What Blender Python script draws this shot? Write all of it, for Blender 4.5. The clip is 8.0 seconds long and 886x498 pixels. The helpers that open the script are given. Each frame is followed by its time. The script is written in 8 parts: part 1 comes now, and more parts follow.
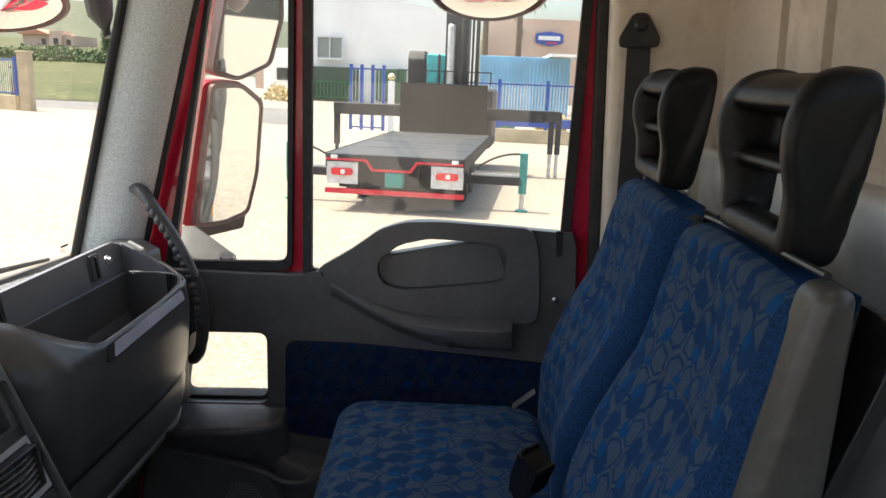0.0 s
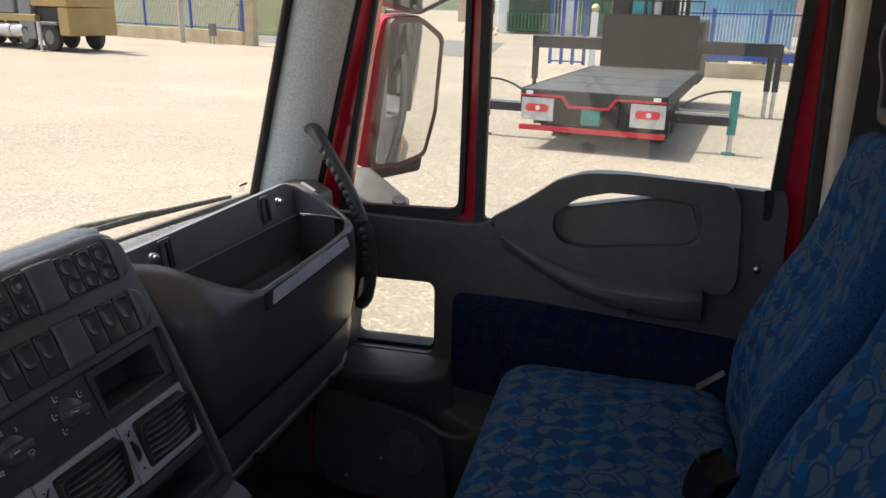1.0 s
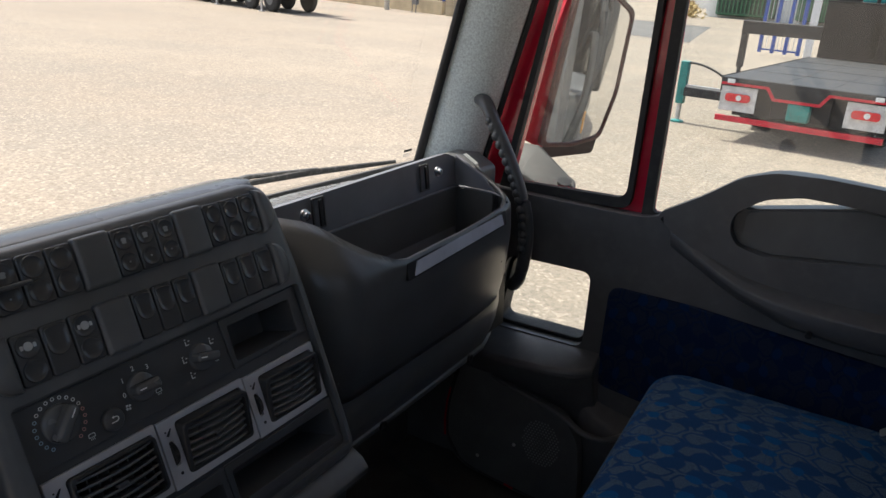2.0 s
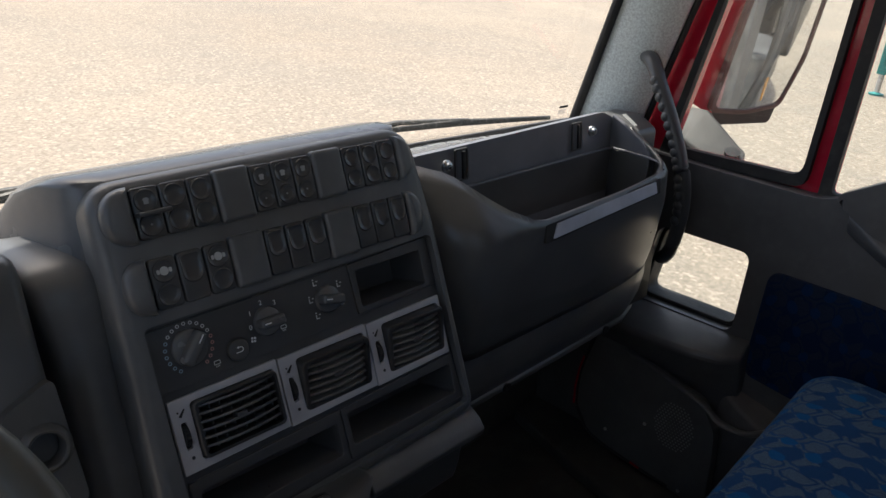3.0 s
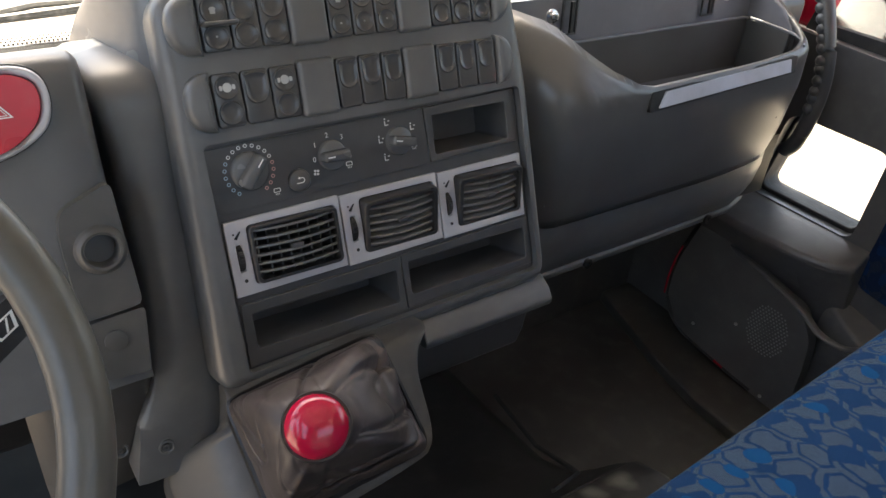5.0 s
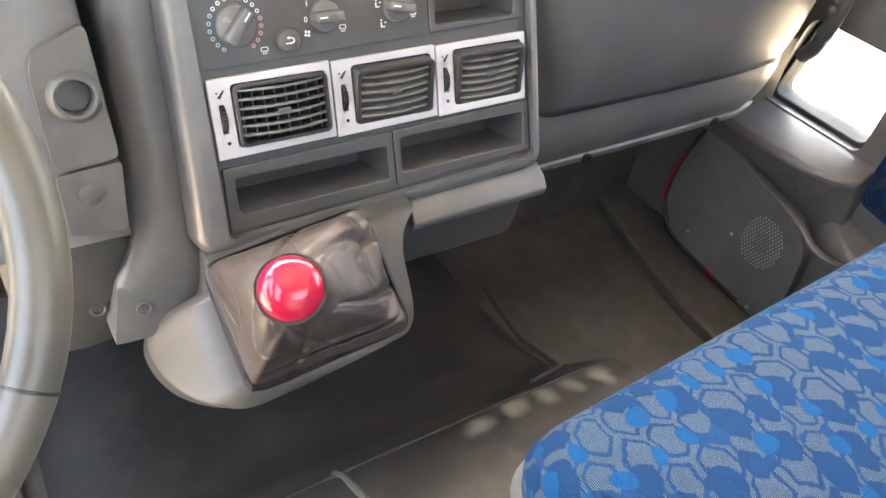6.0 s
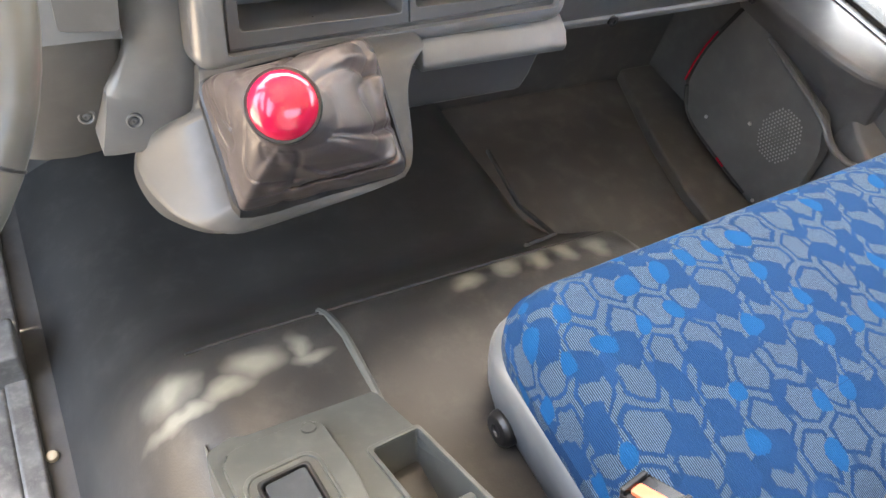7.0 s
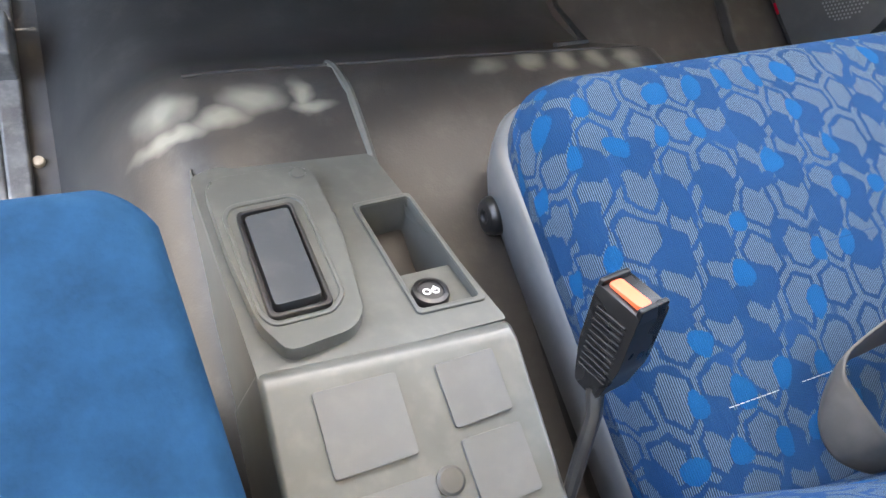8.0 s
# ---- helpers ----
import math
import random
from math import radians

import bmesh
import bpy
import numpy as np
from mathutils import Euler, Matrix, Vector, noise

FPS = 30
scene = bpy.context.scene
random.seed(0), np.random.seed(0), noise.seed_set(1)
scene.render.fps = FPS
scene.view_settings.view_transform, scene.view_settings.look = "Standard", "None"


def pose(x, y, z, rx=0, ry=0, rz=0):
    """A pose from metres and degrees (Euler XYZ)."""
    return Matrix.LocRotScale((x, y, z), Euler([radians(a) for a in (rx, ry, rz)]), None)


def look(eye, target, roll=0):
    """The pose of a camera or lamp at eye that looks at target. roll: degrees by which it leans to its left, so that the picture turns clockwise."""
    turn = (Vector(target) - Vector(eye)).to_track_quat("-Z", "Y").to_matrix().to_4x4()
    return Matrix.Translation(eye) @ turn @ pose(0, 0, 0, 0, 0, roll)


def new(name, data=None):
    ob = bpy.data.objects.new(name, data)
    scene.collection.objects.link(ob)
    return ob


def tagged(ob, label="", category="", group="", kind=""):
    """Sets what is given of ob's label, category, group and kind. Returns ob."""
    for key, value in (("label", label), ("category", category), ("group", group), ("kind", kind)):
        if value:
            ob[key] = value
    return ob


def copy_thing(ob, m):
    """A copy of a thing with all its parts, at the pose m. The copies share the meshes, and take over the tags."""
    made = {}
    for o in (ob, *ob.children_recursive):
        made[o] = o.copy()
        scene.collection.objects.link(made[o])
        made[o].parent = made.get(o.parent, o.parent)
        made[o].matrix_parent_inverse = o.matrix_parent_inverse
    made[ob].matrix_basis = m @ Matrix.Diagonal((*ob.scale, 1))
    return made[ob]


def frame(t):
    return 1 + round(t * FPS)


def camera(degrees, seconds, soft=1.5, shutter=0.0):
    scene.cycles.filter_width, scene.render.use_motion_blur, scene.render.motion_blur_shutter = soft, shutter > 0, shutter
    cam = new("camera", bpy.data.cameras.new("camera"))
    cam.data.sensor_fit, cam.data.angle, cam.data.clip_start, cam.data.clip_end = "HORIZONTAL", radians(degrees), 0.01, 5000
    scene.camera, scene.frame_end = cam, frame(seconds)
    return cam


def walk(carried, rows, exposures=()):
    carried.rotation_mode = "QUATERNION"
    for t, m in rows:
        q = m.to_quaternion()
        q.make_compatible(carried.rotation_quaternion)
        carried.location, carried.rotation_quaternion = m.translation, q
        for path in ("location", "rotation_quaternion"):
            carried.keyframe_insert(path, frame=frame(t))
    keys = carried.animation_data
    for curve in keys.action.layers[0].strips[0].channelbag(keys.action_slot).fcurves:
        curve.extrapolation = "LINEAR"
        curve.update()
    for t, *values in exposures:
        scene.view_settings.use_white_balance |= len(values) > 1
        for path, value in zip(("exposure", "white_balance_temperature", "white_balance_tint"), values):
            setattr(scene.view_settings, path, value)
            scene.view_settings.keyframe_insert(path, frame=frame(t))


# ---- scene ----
cam = camera(60.8, 8.0)
PATH = [
    (0, (0.052, -0.051, 1.228), (2.001, 0.064, 0.793), -0.3),
    (0.5, (0.143, -0.061, 1.231), (2.034, 0.311, 0.697), 0.4),
    (1, (0.216, -0.068, 1.229), (2.029, 0.536, 0.638), -1.2),
    (1.5, (0.27, -0.066, 1.215), (1.992, 0.73, 0.58), 0.3),
    (2, (0.303, -0.072, 1.213), (1.907, 0.933, 0.564), 1.4),
    (2.2, (0.314, -0.069, 1.212), (1.867, 1.000, 0.545), 1.9),
    (3.3, (0.363, -0.064, 1.191), (1.616, 1.277, 0.395), 2.6),
    (3.5, (0.365, -0.066, 1.181), (1.585, 1.301, 0.378), 2.6),
    (4, (0.387, -0.07, 1.167), (1.505, 1.322, 0.267), 3.4),
    (4.2, (0.396, -0.067, 1.171), (1.483, 1.338, 0.252), 3.4),
    (5.3, (0.433, -0.074, 1.146), (1.420, 1.246, 0.015), 6.0),
    (5.5, (0.435, -0.074, 1.142), (1.416, 1.232, -0.012), 6.4),
    (6, (0.444, -0.076, 1.115), (1.383, 1.133, -0.172), 9.7),
    (6.5, (0.445, -0.076, 1.097), (1.336, 1.04, -0.303), 13.4),
    (7, (0.455, -0.082, 1.076), (1.302, 0.901, -0.445), 18.0),
    (7.5, (0.461, -0.095, 1.044), (1.251, 0.682, -0.621), 27.2),
    (8, (0.458, -0.108, 1.022), (1.207, 0.473, -0.739), 39.1),
]
EXPOSURES = [(0, 1.63, 6800, 10), (0.5, 1.36, 6800, 10), (1.0, 1.09, 6700, 10), (1.5, 0.97, 6600, 10), (2.0, 0.91, 6500, 10), (3.5, 1.06, 6500, 10), (4.2, 1.44, 6600, 10), (5.3, 3.53, 7600, 10), (5.5, 3.98, 7800, 10), (6.0, 4.88, 8000, 10), (7.0, 5.05, 7750, 10), (7.5, 4.92, 7300, 10), (8.0, 4.90, 6950, 10)]
walk(cam, [(t, look(eye, target, roll)) for t, eye, target, roll in PATH], EXPOSURES)

# ---------------------------------------------------------------- light
SUN_WAY = Vector((0.08, 0.38, 1.0)).normalized()          # from the cab towards the sun
world = bpy.data.worlds.new("sky")
scene.world = world
world.use_nodes = True
wn = world.node_tree
wn.nodes.clear()
w_out = wn.nodes.new("ShaderNodeOutputWorld")
w_bg = wn.nodes.new("ShaderNodeBackground")
w_sky = wn.nodes.new("ShaderNodeTexSky")
w_sky.sky_type, w_sky.sun_disc = "NISHITA", False
w_sky.sun_elevation = math.asin(SUN_WAY.z)
w_sky.sun_rotation = math.atan2(SUN_WAY.x, SUN_WAY.y)
w_sky.air_density, w_sky.dust_density, w_sky.ozone_density = 1.0, 5.0, 0.5
w_bg.inputs["Strength"].default_value = 0.15
wn.links.new(w_sky.outputs[0], w_bg.inputs["Color"])
wn.links.new(w_bg.outputs[0], w_out.inputs["Surface"])
sun_data = bpy.data.lights.new("sun", "SUN")
sun_data.energy, sun_data.angle, sun_data.color = 3.2, radians(0.53), (1.0, 0.95, 0.87)
sun = new("sun", sun_data)
sun.matrix_world = look(SUN_WAY * 60, (0, 0, 0))

# ---------------------------------------------------------------- mesh tools
def link_mesh(name, bm, material, parent=None, label="", bevel=0.0, seg=2, smooth=True, sharp=35):
    """One mesh object out of a bmesh; a part when it has a parent."""
    bmesh.ops.recalc_face_normals(bm, faces=bm.faces)
    me = bpy.data.meshes.new(name)
    bm.to_mesh(me)
    bm.free()
    for p in me.polygons:
        p.use_smooth = smooth
    if smooth:
        me.set_sharp_from_angle(angle=radians(sharp))
    me.materials.append(material)
    ob = new(name, me)
    if parent:
        ob.parent = parent
        ob.matrix_parent_inverse = Matrix.Translation(-parent.location)
    if label:
        ob["label"] = label
    if bevel:
        mod = ob.modifiers.new("edge", "BEVEL")
        mod.width, mod.segments, mod.limit_method, mod.angle_limit = bevel, seg, "ANGLE", radians(32)
        mod.harden_normals = True
    return ob


part = link_mesh


def base(name, x, y, z):
    ob = new(name)
    ob.location = (x, y, z)
    ob.empty_display_size = 0.05
    return ob


def box(bm, x0, x1, y0, y1, z0, z1, m=None):
    vs = [bm.verts.new((x, y, z)) for x in (x0, x1) for y in (y0, y1) for z in (z0, z1)]
    for f in ((0, 1, 3, 2), (4, 6, 7, 5), (0, 4, 5, 1), (2, 3, 7, 6), (0, 2, 6, 4), (1, 5, 7, 3)):
        bm.faces.new([vs[i] for i in f])
    if m is not None:
        bmesh.ops.transform(bm, matrix=m, verts=vs)
    return vs


def boxes(*dims, m=None):
    bm = bmesh.new()
    for d in dims:
        box(bm, *d, m=m)
    return bm


def rrect(x0, x1, y0, y1, r, n=5):
    """A rounded rectangle as a closed 2D loop."""
    r = min(r, (x1 - x0) / 2 - 1e-5, (y1 - y0) / 2 - 1e-5)
    pts = []
    for cx, cy, a0 in ((x1 - r, y0 + r, -90), (x1 - r, y1 - r, 0), (x0 + r, y1 - r, 90), (x0 + r, y0 + r, 180)):
        for i in range(n + 1):
            a = radians(a0 + 90 * i / n)
            pts.append((cx + r * math.cos(a), cy + r * math.sin(a)))
    return pts


def circle(cx, cy, r, n=24, ry=None):
    return [(cx + r * math.cos(math.tau * i / n), cy + (ry or r) * math.sin(math.tau * i / n)) for i in range(n)]


def smooth_loop(pts, k=4, closed=True):
    """Catmull-Rom through 2D or 3D points."""
    out, n = [], len(pts)
    rng = range(n) if closed else range(n - 1)
    for i in rng:
        p0, p1, p2, p3 = (Vector(pts[j % n]) if closed else Vector(pts[max(0, min(n - 1, j))]) for j in (i - 1, i, i + 1, i + 2))
        for s in range(k):
            t = s / k
            out.append(0.5 * (2 * p1 + (p2 - p0) * t + (2 * p0 - 5 * p1 + 4 * p2 - p3) * t * t + (3 * p1 - p0 - 3 * p2 + p3) * t ** 3))
    if not closed:
        out.append(Vector(pts[-1]))
    return [tuple(p) for p in out]


def round_corners(pts, r, n=4):
    """Rounds every corner of a closed 2D polygon; r one radius or one a corner."""
    out, N = [], len(pts)
    for i in range(N):
        p, a, b = Vector(pts[i]), Vector(pts[i - 1]), Vector(pts[(i + 1) % N])
        ri = r[i] if isinstance(r, (list, tuple)) else r
        da, db = (a - p), (b - p)
        ri = min(ri, da.length * 0.48, db.length * 0.48)
        q0, q1 = p + da.normalized() * ri, p + db.normalized() * ri
        for k in range(n + 1):
            t = k / n
            out.append(tuple(q0 * (1 - t) ** 2 + p * 2 * t * (1 - t) + q1 * t * t))
    return out


def plate(bm, loops, m, depth):
    """A plate from 2D loops (the first outside, the rest holes) in the plane of m; depth goes along m's -z."""
    edges, rings = [], []
    for loop in loops:
        vs = [bm.verts.new((x, y, 0)) for x, y in loop]
        rings.append(vs)
        edges += [bm.edges.new((vs[i], vs[(i + 1) % len(vs)])) for i in range(len(vs))]
    fill = bmesh.ops.triangle_fill(bm, use_beauty=True, use_dissolve=False, edges=edges)
    top = [f for f in fill["geom"] if isinstance(f, bmesh.types.BMFace)]
    twin = {}
    for ring in rings:
        for v in ring:
            twin[v] = bm.verts.new((v.co.x, v.co.y, -depth))
    for f in top:
        bm.faces.new([twin[v] for v in reversed(f.verts)])
    for ring in rings:
        for i in range(len(ring)):
            a, b = ring[i], ring[(i + 1) % len(ring)]
            bm.faces.new((a, b, twin[b], twin[a]))
    bmesh.ops.transform(bm, matrix=m, verts=[v for r in rings for v in r] + list(twin.values()))


def plated(loops, m, depth):
    bm = bmesh.new()
    plate(bm, loops, m, depth)
    return bm


def loft(bm, rings, closed=True, caps=True, uv=None):
    """Skin through rings of 3D points of one length."""
    rows = [[bm.verts.new(p) for p in ring] for ring in rings]
    lay = bm.loops.layers.uv.verify() if uv else None
    n = len(rows[0])
    for j in range(len(rows) - 1):
        for i in range(n if closed else n - 1):
            k = (i + 1) % n
            f = bm.faces.new((rows[j][i], rows[j][k], rows[j + 1][k], rows[j + 1][i]))
            if uv:
                for lp, (jj, ii) in zip(f.loops, ((j, i), (j, i + 1), (j + 1, i + 1), (j + 1, i))):
                    lp[lay].uv = uv[jj][ii]
    if caps and closed:
        for row in (rows[0], rows[-1]):
            try:
                bm.faces.new(row)
            except ValueError:
                pass
    return rows


def lofted(rings, closed=True, caps=True):
    bm = bmesh.new()
    loft(bm, rings, closed, caps)
    return bm


def tube(bm, pts, r, n=12, caps=True, flat=1.0, up=(0, 0, 1)):
    """A tube along points; r one radius or one a point."""
    pts = [Vector(p) for p in pts]
    rings = []
    for i, p in enumerate(pts):
        d = (pts[min(i + 1, len(pts) - 1)] - pts[max(i - 1, 0)]).normalized()
        ref = Vector(up) if abs(d.dot(Vector(up))) < 0.95 else Vector((1, 0, 0))
        a = d.cross(ref).normalized()
        b = a.cross(d).normalized()
        ri = r[i] if isinstance(r, (list, tuple)) else r
        rings.append([p + a * (ri * math.cos(math.tau * k / n)) + b * (ri * flat * math.sin(math.tau * k / n)) for k in range(n)])
    loft(bm, rings, True, caps)


def tubed(pts, r, n=12, flat=1.0, up=(0, 0, 1)):
    bm = bmesh.new()
    tube(bm, pts, r, n, True, flat, up)
    return bm


def inset(loop, d):
    """A closed 2D loop (anticlockwise) moved inwards by d along its own normals."""
    out, n = [], len(loop)
    for i in range(n):
        p, a, b = Vector(loop[i]), Vector(loop[i - 1]), Vector(loop[(i + 1) % n])
        t = ((p - a).normalized() + (b - p).normalized())
        t = t.normalized() if t.length > 1e-6 else Vector((1, 0))
        out.append((p.x - t.y * d, p.y + t.x * d))
    return out


def cushion(outer, holes, m, r, depth, deep=0.012, flare=0.0, n=6):
    """A moulded block in the plane of m: rounded all round its front edge, with sunken openings."""
    bm = bmesh.new()
    rings = [[m @ Vector((x, y, -depth)) for x, y in inset(outer, -flare)]]
    for k in range(n + 1):
        a = radians(90 * k / n)
        rings.append([m @ Vector((x, y, -r + r * math.sin(a))) for x, y in inset(outer, r * (1 - math.cos(a)))])
    rows = loft(bm, rings, True, False)
    top = rows[-1]
    edges = [bm.edges.get((top[i], top[(i + 1) % len(top)])) for i in range(len(top))]
    for h in holes:
        hr = loft(bm, [[m @ Vector((x, y, 0)) for x, y in h], [m @ Vector((x, y, -deep)) for x, y in h]], True, False)
        edges += [bm.edges.get((hr[0][i], hr[0][(i + 1) % len(h)])) for i in range(len(h))]
    bmesh.ops.triangle_fill(bm, use_beauty=True, use_dissolve=False, edges=edges, normal=m.to_3x3() @ Vector((0, 0, 1)))
    return bm


def lathe(bm, profile, m, n=24, caps=True):
    """Turns (radius, height) round the z of m."""
    rings = [[m @ Vector((r * math.cos(math.tau * k / n), r * math.sin(math.tau * k / n), h)) for k in range(n)] for r, h in profile]
    loft(bm, rings, True, caps)


def lathed(profile, m, n=24, caps=True):
    bm = bmesh.new()
    lathe(bm, profile, m, n, caps)
    return bm


def axes(o, ex, ey):
    ex, ey = Vector(ex).normalized(), Vector(ey).normalized()
    ez = ex.cross(ey).normalized()
    ey = ez.cross(ex)
    return Matrix(((ex.x, ey.x, ez.x, o[0]), (ex.y, ey.y, ez.y, o[1]), (ex.z, ey.z, ez.z, o[2]), (0, 0, 0, 1)))


def text_mesh(body, size, m, depth=0.0004, mirror=False):
    """Raised lettering as a bmesh."""
    cu = bpy.data.curves.new("lettering", "FONT")
    cu.body, cu.size, cu.align_x, cu.align_y, cu.extrude = body, size, "CENTER", "CENTER", depth
    ob = bpy.data.objects.new("lettering", cu)
    scene.collection.objects.link(ob)
    me = bpy.data.meshes.new_from_object(ob.evaluated_get(bpy.context.evaluated_depsgraph_get()))
    bm = bmesh.new()
    bm.from_mesh(me)
    bpy.data.objects.remove(ob)
    bpy.data.curves.remove(cu)
    bpy.data.meshes.remove(me)
    if mirror:
        bmesh.ops.scale(bm, vec=(-1, 1, 1), verts=bm.verts)
    bmesh.ops.transform(bm, matrix=m, verts=bm.verts)
    return bm

# ---------------------------------------------------------------- materials
def nodes_of(name):
    m = bpy.data.materials.new(name)
    m.use_nodes = True
    nt = m.node_tree
    return m, nt, nt.nodes["Principled BSDF"]


def mixed(nt, fac, a, b, kind="MIX"):
    mx = nt.nodes.new("ShaderNodeMix")
    mx.data_type, mx.blend_type = "RGBA", kind
    for sock, val in ((mx.inputs[0], fac), (mx.inputs[6], a), (mx.inputs[7], b)):
        if isinstance(val, bpy.types.NodeSocket):
            nt.links.new(val, sock)
        elif isinstance(val, (int, float)):
            sock.default_value = val
        else:
            sock.default_value = (*val, 1)
    return mx.outputs[2]


def noise_of(nt, scale, detail=4, rough=0.55, co="Object", stretch=(1, 1, 1)):
    tc = nt.nodes.new("ShaderNodeTexCoord")
    mp = nt.nodes.new("ShaderNodeMapping")
    mp.inputs["Scale"].default_value = stretch
    tx = nt.nodes.new("ShaderNodeTexNoise")
    tx.inputs["Scale"].default_value, tx.inputs["Detail"].default_value, tx.inputs["Roughness"].default_value = scale, detail, rough
    nt.links.new(tc.outputs[co], mp.inputs[0])
    nt.links.new(mp.outputs[0], tx.inputs["Vector"])
    return tx.outputs[0]


def ramp(nt, src, lo, hi, a=0.0, b=1.0):
    mr = nt.nodes.new("ShaderNodeMapRange")
    mr.inputs[1].default_value, mr.inputs[2].default_value, mr.inputs[3].default_value, mr.inputs[4].default_value = lo, hi, a, b
    nt.links.new(src, mr.inputs[0])
    return mr.outputs[0]


def calc(nt, op, a, b=0.0):
    mt = nt.nodes.new("ShaderNodeMath")
    mt.operation = op
    for i, v in enumerate((a, b)):
        if isinstance(v, bpy.types.NodeSocket):
            nt.links.new(v, mt.inputs[i])
        else:
            mt.inputs[i].default_value = v
    return mt.outputs[0]


def bumped(nt, bsdf, height, strength, dist=0.001):
    bp = nt.nodes.new("ShaderNodeBump")
    bp.inputs["Strength"].default_value, bp.inputs["Distance"].default_value = strength, dist
    nt.links.new(height, bp.inputs["Height"])
    nt.links.new(bp.outputs[0], bsdf.inputs["Normal"])


def surface(name, colour, rough=0.5, metal=0.0, grain=900, bump=0.25, worn=0.25, dust=(0.3, 0.28, 0.25), dusty=0.08, blotch=9, spec=0.5, coat=0.0):
    """A plain real surface: grain, slow blotches of tone, dust and uneven gloss."""
    m, nt, b = nodes_of(name)
    moulded = grain >= 800                       # smooth mouldings carry only a faint, broader grain
    if moulded:
        grain, bump = 240, bump * 0.25
    slow, fine = noise_of(nt, blotch, 3), noise_of(nt, grain, 2)
    dark, light = [c * (1 - worn) for c in colour], [min(1, c * (1 + worn)) for c in colour]
    col = mixed(nt, ramp(nt, slow, 0.3, 0.7), dark, light)
    col = mixed(nt, ramp(nt, fine, 0.35, 0.7, 0, worn * (0.25 if moulded else 0.6)), col, [min(1, c * 1.5 + 0.004) for c in colour])
    if dusty:
        spots = noise_of(nt, blotch * 4, 3, 0.55)
        col = mixed(nt, ramp(nt, spots, 0.5, 0.8, 0, dusty), col, dust)
    nt.links.new(col, b.inputs["Base Color"])
    nt.links.new(ramp(nt, slow, 0.25, 0.75, rough * 0.85, min(1, rough * 1.15)), b.inputs["Roughness"])
    b.inputs["Metallic"].default_value = metal
    b.inputs["Specular IOR Level"].default_value = spec
    b.inputs["Coat Weight"].default_value = coat
    b.inputs["Coat Roughness"].default_value = 0.08
    if bump:
        bumped(nt, b, fine, bump, 0.0006)
    return m


